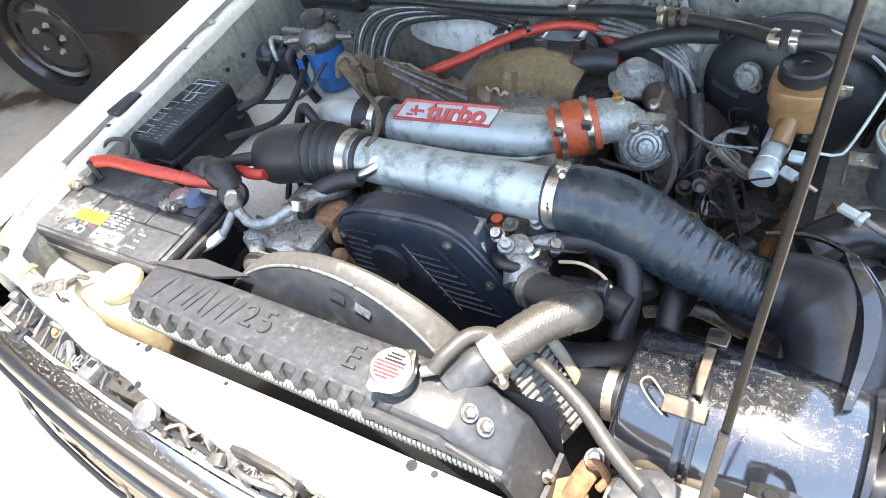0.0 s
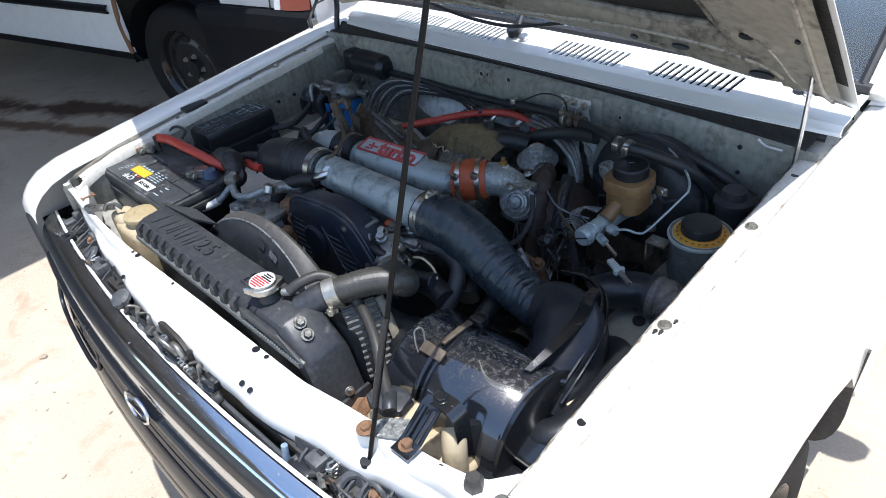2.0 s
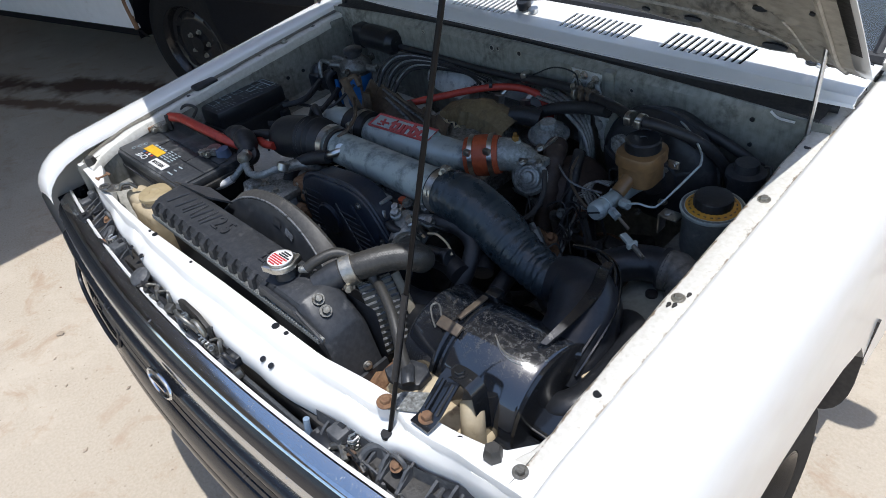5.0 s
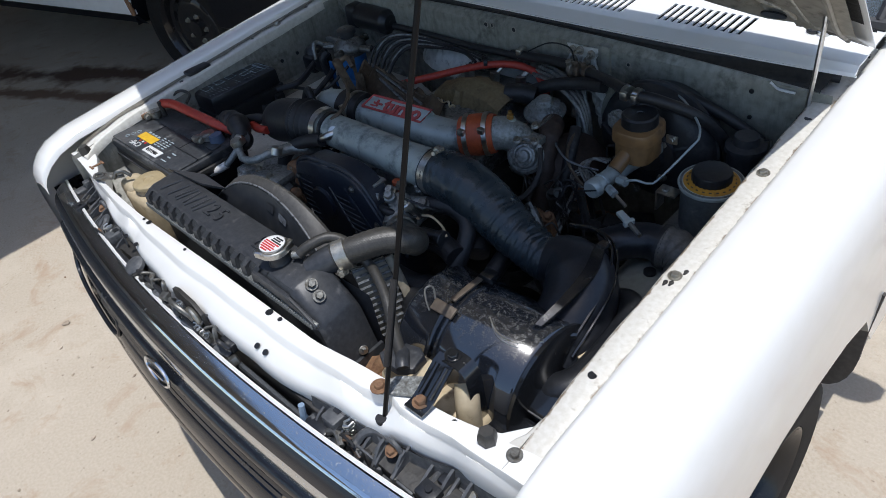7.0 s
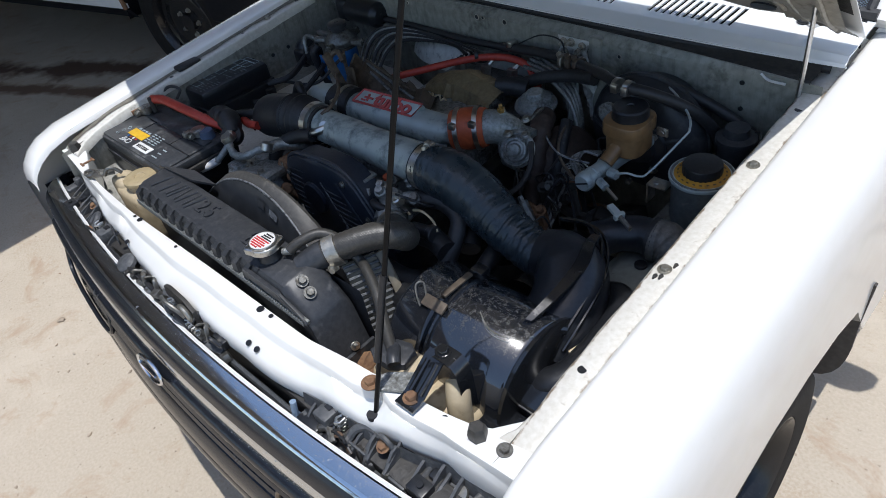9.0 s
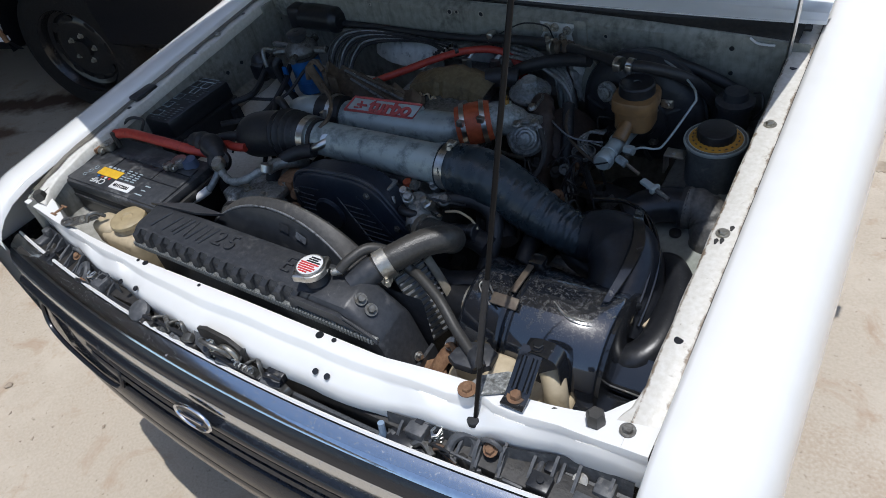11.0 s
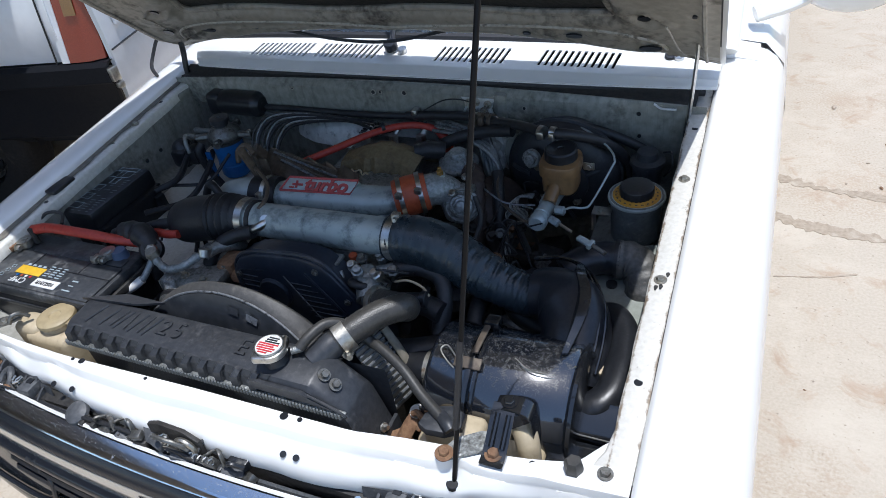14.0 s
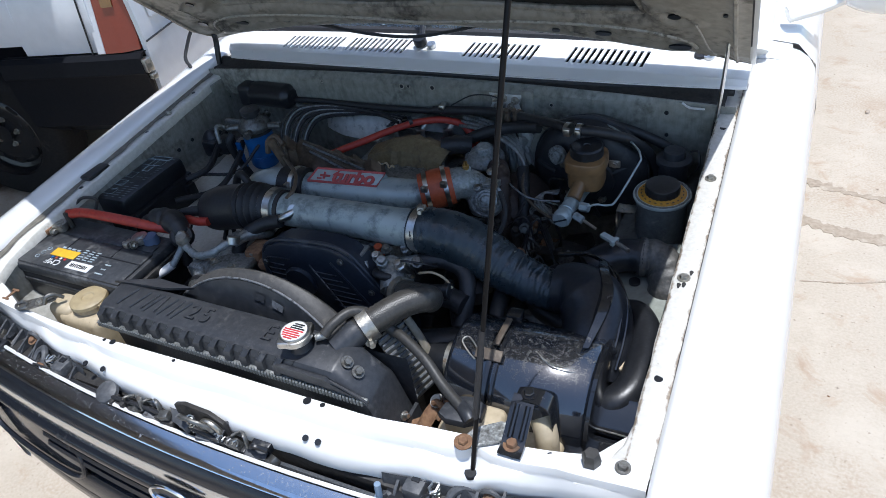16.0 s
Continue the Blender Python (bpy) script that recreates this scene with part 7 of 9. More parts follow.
part("spring_clip", tube([(AX + 0.05, AY - 0.035, AZ + 0.098), (AX + 0.03, AY - 0.02, AZ + 0.104), (AX + 0.022, AY - 0.028, AZ + 0.102), (AX + 0.034, AY - 0.04, AZ + 0.096), (AX + 0.05, AY - 0.05, AZ + 0.092)], 0.0015, 8), M_BOLT, air, "bent wire clip")
part("clip_strap", moved(block(-0.005, -0.03, -0.001, 0.005, 0.03, 0.003, 0.001), facing((AX + 0.075, AY + 0.005, AZ + 0.1035), (1, 0, 0), (0, 1, -0.05))), M_BROWN, air)
part("top_clip", block(AX + 0.066, AY + 0.04, AZ + 0.086, AX + 0.09, AY + 0.062, AZ + 0.104, 0.004), M_GLOSSBLK, air)
part("outlet_duct", tube([(0.445, 0.334, 0.915), (0.475, 0.334, 0.918), (0.505, 0.318, 0.916), (0.525, 0.288, 0.906), (0.532, 0.25, 0.89), (0.53, 0.21, 0.86)], lambda t: 0.040 + 0.016 * min(1.0, t * 2.5), 32, 8), M_DUCT, air, "black outlet duct")
part("duct_seam", tube([(0.425, 0.405, 0.930), (0.473, 0.405, 0.940), (0.514, 0.383, 0.945), (0.544, 0.338, 0.945), (0.562, 0.289, 0.942), (0.568, 0.240, 0.930), (0.566, 0.20, 0.91)], 0.0035, 8), M_GLOSSBLK, air)
part("duct_seam", tube([(0.425, 0.411, 0.922), (0.477, 0.413, 0.932), (0.520, 0.389, 0.937), (0.552, 0.342, 0.937), (0.571, 0.290, 0.934), (0.577, 0.240, 0.922), (0.575, 0.20, 0.90)], 0.003, 8), M_GLOSSBLK, air)
# ridge is shaped and tilted to give the duct its sky highlight
fo = spline([(0.517, 0.378, 0.955), (0.530, 0.344, 0.966), (0.547, 0.300, 0.970), (0.550, 0.250, 0.967), (0.540, 0.182, 0.955)], 6)
part("duct_fin", sheet([[p, p + Vector((-0.004 - 0.012 * math.sin(math.pi * min(1, 0.15 + k / (len(fo) - 1) * 0.75)), -0.004, 0.003)), p + Vector((-0.01 - 0.014 * math.sin(math.pi * min(1, 0.15 + k / (len(fo) - 1) * 0.75)), -0.012, -0.016))] for k, p in enumerate(fo)], 0.004, (0.2, 0.2, -1)), M_GLOSSBLK, air, "gloss black ridge shaped to catch the sky highlight on the duct")
part("duct_foot", tube([(0.50, 0.20, 0.925), (0.53, 0.185, 0.938), (0.555, 0.195, 0.937), (0.57, 0.215, 0.925)], 0.006, 8), M_GLOSSBLK, air)
part("end_ring", lathe([(0.085, 0), (AR + 0.003, 0.002), (AR + 0.004, 0.008), (0.085, 0.012), (0, 0.012)], (0.558, AY, AZ), (1, 0, 0), 48), M_GLOSSBLK, air)
part("weld_bead", tube([(0.468, 0.158, 0.949), (0.490, 0.145, 0.947), (0.515, 0.142, 0.946), (0.540, 0.150, 0.947), (0.556, 0.165, 0.95)], 0.0016, 6), M_STEEL, air, "bright worn weld bead")
part("weld_bead", tube([(0.478, 0.150, 0.948), (0.50, 0.138, 0.946), (0.53, 0.139, 0.945), (0.552, 0.150, 0.946)], 0.0012, 6), M_WORN, air)
part("foot_bracket", sheet([[(x, 0.152, 0.898), (x, 0.147, 0.894), (x, 0.112, 0.880), (x, 0.107, 0.874), (x, 0.103, 0.80)] for x in (0.522, 0.56, 0.60, 0.632)], 0.004, (0, 1, -0.2)), M_GLOSSBLK, air, "folded black bracket")
for x, y in ((0.532, 0.138), (0.546, 0.136), (0.541, 0.127)):
    part("bracket_hole", disc((x, y, 0.8905 - 0.4 * (0.138 - y)), (0, -0.37, 0.93), 0.004, 0.0015, 14), M_BLACK, air)
# thin bright steel line drawn along the bracket's lower edge
part("lower_ledge", tube([(0.528, 0.1065, 0.876), (0.58, 0.1065, 0.875), (0.632, 0.1065, 0.874)], 0.0014, 6), M_STEEL, air, "bright line along the lower bracket edge")
part("lower_box", block(0.535, 0.040, 0.70, 0.629, 0.1035, 0.866, 0.004), M_GLOSSBLK, air, "black box below the air cleaner")
part("inlet_stub", tube([(0.338, 0.175, 0.865), (0.30, 0.172, 0.86), (0.26, 0.185, 0.85)], 0.032, 16), M_BLACK, air)
part("stub_clamp", band((0.318, 0.174, 0.862), (-1, 0, -0.1), 0.0325, 0.012), M_ZINC, air)
snk = thing("intake_snorkel", (0.62, 0.26, 0.85), "dusty black rubber intake snorkel bent like a hook", "duct")
part("snorkel_body", tube([(0.545, 0.345, 0.872), (0.574, 0.338, 0.888), (0.597, 0.305, 0.892), (0.605, 0.262, 0.893), (0.607, 0.22, 0.893), (0.602, 0.182, 0.889), (0.586, 0.158, 0.882), (0.562, 0.152, 0.872)], 0.0245, 18, flat=0.85), M_BLACK, snk)
part("yellow_tag", moved(block(-0.002, -0.009, -0.004, 0.002, 0.009, 0.004, 0.001), pose(0.582, 0.215, 0.893, 0, 0, -8)), M_BEIGE, snk, "yellowed tag")
brk = thing("support_bracket", (0.49, 0.03, 0.93), "glossy black pressed-steel bracket bolted to the front panel", "bracket")
bp = [(-0.016, 0.9365), (-0.002, 0.937), (0.008, 0.942), (0.030, 0.957), (0.046, 0.968), (0.058, 0.971)]
part("strap", sheet([[(0.472 + 0.002 * k, y, z) for y, z in bp] for k in (0, 1, 15, 16)], 0.003, (0, 0, 1)), M_GLOSSBLK, brk)
for x in (0.4815, 0.4965):
    part("strap_rib", tube([(x, 0.006, 0.946), (x, 0.03, 0.9605), (x, 0.044, 0.970)], 0.0038, 8), M_GLOSSBLK, brk)
part("yoke", sheet([[(x, y, z) for y in (0.048, 0.050, 0.072, 0.074)] for x, z in ((0.474, 0.968), (0.490, 0.974), (0.508, 0.974), (0.519, 0.970), (0.525, 0.960), (0.527, 0.93), (0.527, 0.87))], 0.003, (-0.4, 0, -0.9)), M_GLOSSBLK, brk)
part("bolt", bolt((0.487, 0.0, 0.9395), (0, 0, 1), 0.008, 0.008), M_RUST, brk, "rusty bolt")
part("nut", bolt((0.492, 0.062, 0.9735), (0, 0, 1), 0.0075, 0.006), M_GLOSSBLK, brk)

# ---- intake pipe, boot and corrugated hose ----
pipe = thing("intake_pipe", (0.04, 0.35, 0.93), "scuffed grey aluminium intake pipe", "pipe")
PA, PB = Vector((-0.112, 0.354, 0.972)), Vector((0.196, 0.342, 0.985))
part("pipe_body", tube([PA - Vector((0.03, 0, 0)), PA, PA.lerp(PB, 0.33), PA.lerp(PB, 0.66), PB + Vector((0.02, 0, 0))], lambda t: 0.0325 + 0.003 * t, 36, 6), M_PIPE, pipe)
part("breather_stub", join(tube([(-0.075, 0.335, 0.990), (-0.085, 0.318, 0.985), (-0.11, 0.312, 0.975)], 0.008, 10), disc((-0.078, 0.333, 0.99), (0.3, -0.7, 0.6), 0.011, 0.008, 12)), M_STEEL, pipe)
part("support_rod", tube([(-0.10, 0.345, 1.004), (-0.097, 0.372, 1.012), (-0.118, 0.41, 1.02), (-0.17, 0.45, 1.022), (-0.19, 0.47, 1.01)], 0.004, 8), M_BROWN, pipe, "bent brown steel stay")
boot = thing("rubber_boot", (-0.21, 0.35, 0.92), "ribbed black rubber intake boot", "boot")
BX = PA - Vector((0.005, 0, 0))
ribs = lambda t: 0.036 + 0.0105 * min(1, t * 3.2) + 0.0042 * math.sin(t * 74) * (0.08 < t < 0.44) - 0.014 * (max(0, t - 0.80) / 0.2) ** 2
part("boot_body", tube([BX - Vector((0.02, 0, 0)), (-0.18, 0.353, 0.968), (-0.23, 0.350, 0.962), (-0.285, 0.345, 0.95), (-0.305, 0.35, 0.93)], ribs, 36, 14), M_RUBBER, boot)
part("boot_clamp", band(BX - Vector((0.022, 0, 0)), (1, 0, 0), 0.0385, 0.016), M_STEEL, boot, "steel band clamp")
part("boot_clamp", band(BX - Vector((0.003, 0, 0)), (1, 0, 0), 0.0355, 0.008), M_RUBBER, boot)
br = thing("breather_hose", (-0.15, 0.3, 0.93), "black rubber breather hose", "hose")
part("hose_body", tube([(-0.10, 0.312, 0.975), (-0.135, 0.302, 0.968), (-0.165, 0.285, 0.955), (-0.185, 0.265, 0.93), (-0.19, 0.25, 0.88)], 0.0135, 12), M_RUBBER, br)
cor = thing("corrugated_hose", (0.34, 0.33, 0.90), "black corrugated intake hose wrapped in wrinkled tape", "hose")
hp = [(0.178, 0.343, 0.984), (0.215, 0.345, 0.984), (0.258, 0.349, 0.975), (0.304, 0.350, 0.952), (0.350, 0.344, 0.930), (0.400, 0.338, 0.914), (0.445, 0.334, 0.906), (0.485, 0.330, 0.902)]
line = spline(hp, 40)
n = len(line)
bm = bmesh.new()
rnd = random.Random(21)
side = None
rings = []
for i, q in enumerate(line):
    d = (line[min(i + 1, n - 1)] - line[max(i - 1, 0)]).normalized()
    if side is None:
        side = d.cross(Vector((0, 0, 1))).normalized()
    side = (side - d * side.dot(d)).normalized()
    up = side.cross(d)
    t = i / (n - 1)
    base = 0.0405 + 0.0050 * math.sin(math.pi * min(1, t * 1.5)) - 0.008 * max(0.0, t - 0.45) / 0.55
    rings.append([])
    for k in range(44):
        a = 2 * math.pi * k / 44
        wave = noise.noise(Vector((t * 34 + 0.5 * math.sin(a), math.cos(a) * 1.3, math.sin(a) * 1.3)))
        fold = noise.noise(Vector((t * 95, math.cos(a) * 4, math.sin(a) * 4)))
        coil = math.sin(t * 150 + 1.3 * a + 4.0 * wave)
        amp = 0.0012 * max(0.0, min(1.0, (t - 0.45) / 0.35))
        rings[-1].append(bm.verts.new(q + (side * math.cos(a) + up * math.sin(a)) * (base + amp * coil + 0.0016 * wave + 0.0016 * fold * max(0.15, min(1.0, t * 1.6 - 0.35)))))
for a, b in zip(rings, rings[1:]):
    for k in range(44):
        bm.faces.new((a[k], a[(k + 1) % 44], b[(k + 1) % 44], b[k]))
part("hose_body", bm, M_TAPE, cor, smooth=70)
d = (PB - PA).normalized()
part("hose_clamp", band((0.193, 0.343, 0.985), d, 0.0400, 0.015, 40), M_STEEL, cor, "steel worm clamp")
part("clamp_screw", join(moved(block(-0.008, -0.006, 0, 0.008, 0.006, 0.009, 0.002), Matrix.Translation((0.195, 0.355, 1.022))), bolt((0.198, 0.345, 1.026), (0.3, -1, 0.4), 0.0045, 0.012)), M_ZINC, cor)

# ---- crossover pipe with raised lettering, silicone hose, turbo ----
cross = thing("crossover_pipe", (-0.02, 0.46, 0.92), "cast grey crossover pipe with a red lettered panel", "pipe")
CA, CB = Vector((-0.125, 0.452, 0.962)), Vector((0.075, 0.478, 0.955))
part("pipe_body", tube([CA - Vector((0.02, 0.002, 0)), CA, CA.lerp(CB, 0.3), CA.lerp(CB, 0.7), CB, (0.108, 0.484, 0.957), (0.132, 0.490, 0.962)], lambda t: 0.030 + 0.006 * math.sin(math.pi * t), 28, 8, flat=0.8), M_PIPE, cross)
part("flange_line", tube([CA + Vector((0, -0.036, -0.012)), CA.lerp(CB, 0.5) + Vector((0.004, -0.040, -0.012)), CB + Vector((0.0, -0.038, -0.014)), (0.118, 0.462, 0.938)], 0.003, 8), M_ALU, cross)
PM = facing(tuple(CA.lerp(CB, 0.42) + Vector((0.002, -0.004, 0.031))), CB - CA, (0, 0.8, 0.55))
panel = part("letter_panel", moved(prism([(-0.078, -0.014, 0), (0.075, -0.014, 0), (0.088, 0.014, 0), (-0.062, 0.014, 0)], (0, 0, -0.012), (0, 0, 0.002), 0.001), PM), M_ALU, cross, "bare metal panel with a faded red border")
part("panel_edge", tube([PM @ Vector(p) for p in ((-0.078, -0.0145, 0.002), (0.075, -0.0145, 0.002), (0.088, 0.0145, 0.002), (-0.062, 0.0145, 0.002), (-0.078, -0.0145, 0.002))], 0.0027, 6, straight=True), M_FADED, panel)
text_mesh("turbo", 0.043, PM @ pose(0.020, -0.0005, 0.003) @ Matrix.Diagonal((0.94, 0.86, 1, 1)), M_FADED, cross, "faded red raised letters", thick=0.0015, shear=0.25, bold=0.0016)
part("emblem_bar", moved(join(block(-0.052, -0.003, 0.002, -0.030, 0.001, 0.0045, 0), block(-0.045, -0.008, 0.002, -0.041, 0.007, 0.0045, 0), block(-0.058, -0.009, 0.002, -0.048, -0.006, 0.0045, 0)), PM), M_FADED, cross)
hl = thing("hose_coupling", (-0.15, 0.45, 0.93), "short black rubber coupling with steel clamps", "coupling")
part("sleeve", tube([(-0.185, 0.446, 0.962), (-0.165, 0.447, 0.962), (-0.13, 0.451, 0.962)], 0.0375, 28, 4), M_RUBBER, hl)
part("clamp", band((-0.152, 0.449, 0.962), (1, 0.05, 0), 0.0378, 0.010), M_STEEL, hl)
part("clamp_screw", block(-0.157, 0.405, 0.968, -0.147, 0.418, 0.99, 0.002), M_STEEL, hl)
mani = thing("intake_manifold", (-0.22, 0.47, 0.9), "grey cast intake manifold elbow", "manifold")
part("elbow", tube([(-0.178, 0.446, 0.962), (-0.215, 0.443, 0.96), (-0.255, 0.45, 0.945), (-0.275, 0.475, 0.92), (-0.28, 0.52, 0.89)], 0.033, 20), M_ALU, mani)
part("loop_hose", tube([(-0.235, 0.40, 0.955), (-0.26, 0.41, 0.99), (-0.285, 0.42, 0.985), (-0.30, 0.41, 0.95), (-0.295, 0.38, 0.92)], 0.0085, 10), M_RUBBER, mani, "black looped hose")
si = thing("silicone_hose", (0.15, 0.497, 0.93), "orange silicone coupling with steel clamps", "coupling")
SD = Vector((0.86, 0.5, 0.08)).normalized()
SC = Vector((0.150, 0.499, 0.965))
part("sleeve", tube([SC - SD * 0.034, SC - SD * 0.018, SC, SC + SD * 0.018, SC + SD * 0.032], lambda t: 0.0365 + 0.0035 * math.sin(math.pi * t), 28, 4), M_ORANGE, si)
for s in (-0.020, 0.018):
    part("clamp", band(SC + SD * s, SD, 0.0400, 0.009), M_STEEL, si, "steel worm clamp")
    part("clamp_screw", moved(block(-0.007, -0.005, -0.004, 0.007, 0.005, 0.008, 0.002), Matrix.Translation(SC + SD * s + Vector((0.012, -0.031, 0.024)))), M_STEEL, si)
turbo = thing("turbocharger", (0.22, 0.58, 0.85), "cast turbocharger outlet with a vacuum actuator", "turbocharger")
part("outlet_elbow", tube([SC + SD * 0.025, SC + SD * 0.042, (0.198, 0.532, 0.962), (0.212, 0.548, 0.940), (0.216, 0.560, 0.89)], lambda t: 0.0325 - 0.003 * t, 24), M_CASTP, turbo)
part("brass_fitting", join(disc((0.200, 0.535, 0.994), (0, 0, 1), 0.007, 0.010, 6), disc((0.200, 0.535, 1.003), (0, 0, 1), 0.004, 0.008, 10)), material("brass", (0.55, 0.33, 0.10), (0.40, 0.24, 0.08), 0.35, 0.9, dirt=(0.12, 0.09, 0.05), dirty=0.2), turbo, "small brass fitting")
part("stub", tube([(0.200, 0.535, 0.975), (0.200, 0.535, 0.996)], 0.010, 12, straight=True), M_ALU, turbo)
part("vacuum_can", lathe([(0, 0), (0.030, 0), (0.038, 0.006), (0.040, 0.012), (0.042, 0.013), (0.042, 0.017), (0.036, 0.019), (0.030, 0.030), (0.019, 0.034), (0.018, 0.042), (0.015, 0.045), (0, 0.045)], (0.188, 0.652, 0.935), (0.05, -0.1, 1), 36), M_CASTP, turbo, "round grey vacuum diaphragm can")
part("lower_can", lathe([(0, 0), (0.028, 0), (0.035, 0.004), (0.036, 0.010), (0.031, 0.014), (0.029, 0.011), (0.025, 0.012), (0.022, 0.018), (0.018, 0.019), (0.016, 0.016), (0.012, 0.017), (0.010, 0.024), (0, 0.025)], (0.242, 0.525, 0.935), (0.25, -0.75, 0.4), 28), M_CAST, turbo, "round cast diaphragm cover")
part("bracket", block(0.222, 0.52, 0.95, 0.262, 0.56, 0.965, 0.003), M_CAST, turbo)
for p in ((0.23, 0.515, 0.968), (0.258, 0.53, 0.966), (0.246, 0.55, 0.985)):
    part("turbo_bolt", bolt(p, (0, -0.3, 1), 0.006, 0.007), M_STEEL, turbo)
part("actuator_rod", tube([(0.246, 0.555, 0.98), (0.25, 0.58, 0.985), (0.238, 0.61, 0.975)], 0.003, 8), M_BOLT, turbo)
part("hot_housing", lathe([(0, 0), (0.05, 0), (0.062, 0.015), (0.062, 0.04), (0.045, 0.055), (0, 0.06)], (0.27, 0.62, 0.86), (0.5, -0.2, 0.6), 24), M_SLEEVE, turbo, "dark brown turbine housing")
part("oil_pipe", tube([(0.27, 0.53, 0.955), (0.29, 0.50, 0.93), (0.285, 0.47, 0.90), (0.26, 0.44, 0.88)], 0.005, 8), M_DARK, turbo)
for k, (x, y, z) in enumerate(((0.30, 0.52, 0.87), (0.32, 0.48, 0.85), (0.27, 0.42, 0.86), (0.33, 0.56, 0.86), (0.24, 0.40, 0.88))):
    part("fitting", join(bolt((x, y, z), (0.2, -0.5, 1), 0.008, 0.012), tube([(x, y, z), (x, y + 0.02, z - 0.08)], 0.012, 8, straight=True)), M_RUST if k % 2 else M_DARK, turbo)

harness = thing("wire_harness", (0.3, 0.5, 0.9), "thin wires, pipes and fittings round the turbocharger", "wires")
rnd = random.Random(31)
for k in range(13):
    x, y = rnd.uniform(0.22, 0.36), rnd.uniform(0.40, 0.66)
    p = [(x, y, rnd.uniform(0.83, 0.87))]
    for q in range(3):
        p.append((p[-1][0] + rnd.uniform(-0.03, 0.04), p[-1][1] + rnd.uniform(-0.04, 0.04), rnd.uniform(0.85, 0.92)))
    p.append((p[-1][0] + rnd.uniform(-0.02, 0.03), p[-1][1] + rnd.uniform(-0.03, 0.03), 0.82))
    part("wire", tube(p, rnd.choice((0.0018, 0.0022, 0.003)), 6, 5), rnd.choice((M_RUBBER, M_RUBBER, M_DARK, M_RUBBERB, M_WORN)), harness)
for k in range(14):
    x, y, z = rnd.uniform(0.22, 0.37), rnd.uniform(0.42, 0.70), rnd.uniform(0.84, 0.89)
    ax = Vector((rnd.uniform(-0.5, 0.5), rnd.uniform(-1, 0.2), rnd.uniform(0.3, 1))).normalized()
    part("fitting", join(bolt((x, y, z), ax, rnd.uniform(0.005, 0.009), rnd.uniform(0.006, 0.014)), tube([(x, y, z), tuple(Vector((x, y, z)) - ax * 0.05)], rnd.uniform(0.006, 0.011), 8, straight=True)), rnd.choice((M_BOLT, M_DARK, M_CAST, M_DARK, M_RUST)), harness)
part("brown_sleeve", tube([(0.226, 0.628, 0.945), (0.243, 0.596, 0.945), (0.254, 0.566, 0.925), (0.260, 0.545, 0.88), (0.262, 0.535, 0.82)], lambda t: 0.021 + 0.002 * math.sin(t * 40), 18), M_SLEEVE, harness, "dark brown heat sleeve")
part("black_sleeve", tube([(0.285, 0.62, 0.955), (0.298, 0.585, 0.93), (0.305, 0.555, 0.88), (0.306, 0.54, 0.82)], 0.012, 12), M_RUBBER, harness)
for q in (0.0, 0.017):
    part("steel_pipe", tube([(0.186 + q, 0.762, 0.992), (0.204 + q, 0.740, 0.970), (0.218 + q, 0.722, 0.930), (0.236 + q, 0.701, 0.878), (0.261 + q * 0.8, 0.692, 0.814), (0.274 + q * 0.8, 0.69, 0.76)], 0.0046, 8), M_ALU, harness)
for q in range(3):
    part("steel_pipe", tube([(0.30 + 0.008 * q, 0.60, 0.875), (0.312 + 0.008 * q, 0.56, 0.86), (0.318 + 0.008 * q, 0.52, 0.84), (0.318 + 0.007 * q, 0.48, 0.80)], 0.0035, 8), M_CAST if q else M_RUBBERB, harness)
part("tie_clip", block(0.226, 0.692, 0.872, 0.262, 0.704, 0.884, 0.002), M_BLACK, harness)
part("pale_wire", tube([(0.275, 0.57, 0.948), (0.289, 0.556, 0.950), (0.320, 0.539, 0.945), (0.35, 0.538, 0.942), (0.385, 0.545, 0.940)], 0.002, 6), M_WORN, harness)
for k in range(3):
    part("coil", tube([(0.342 + (0.018 + 0.002 * k) * math.cos(a), 0.556 + (0.014 + 0.002 * k) * math.sin(a), 0.895 + 0.004 * k + 0.004 * math.sin(a)) for a in (2 * math.pi * q / 20 for q in range(21))], 0.0016, 6, straight=True), M_CAST, harness)


# ---- rear of the engine: heat shields, red hose, wires ----
sh = thing("heat_shield", (0.02, 0.62, 0.92), "torn olive-brown heat shield", "heat shield")
rows = []
for k in range(15):
    x = -0.075 + 0.18 * k / 14
    e = math.sin(math.pi * k / 14)
    j = 0.006 * noise.noise(Vector((k * 0.9, 0, 0)))
    c = [0.007 * noise.noise(Vector((k * 0.8, q * 1.7, 3.0))) for q in range(4)]
    rows.append([(x, 0.588 + j + 0.01 * abs(math.sin(k * 1.3)), 0.928 + 0.012 * e), (x, 0.605, 0.950 + 0.02 * e + c[0]), (x + 0.004, 0.622, 0.957 + 0.023 * e + c[3]), (x + 0.008, 0.638, 0.962 + 0.024 * e + c[1]), (x + 0.014, 0.668, 0.955 + 0.02 * e + c[2]), (x + 0.016, 0.69, 0.92)])
part("shield_sheet", sheet(rows, 0.002, (0, 0, -1)), M_SHIELD, sh, smooth=35)
tear = [(-0.068 + 0.0065 * k, 0.584 + 0.004 * math.sin(k * 1.9), 0.934 + 0.013 * math.sin(math.pi * k / 12) + 0.004 * math.sin(k * 2.7)) for k in range(13)]
part("torn_edge", tube(tear, lambda t: 0.0014 + 0.0012 * abs(math.sin(t * 17)), 6), M_BEIGE, sh, "pale torn lagging edge")
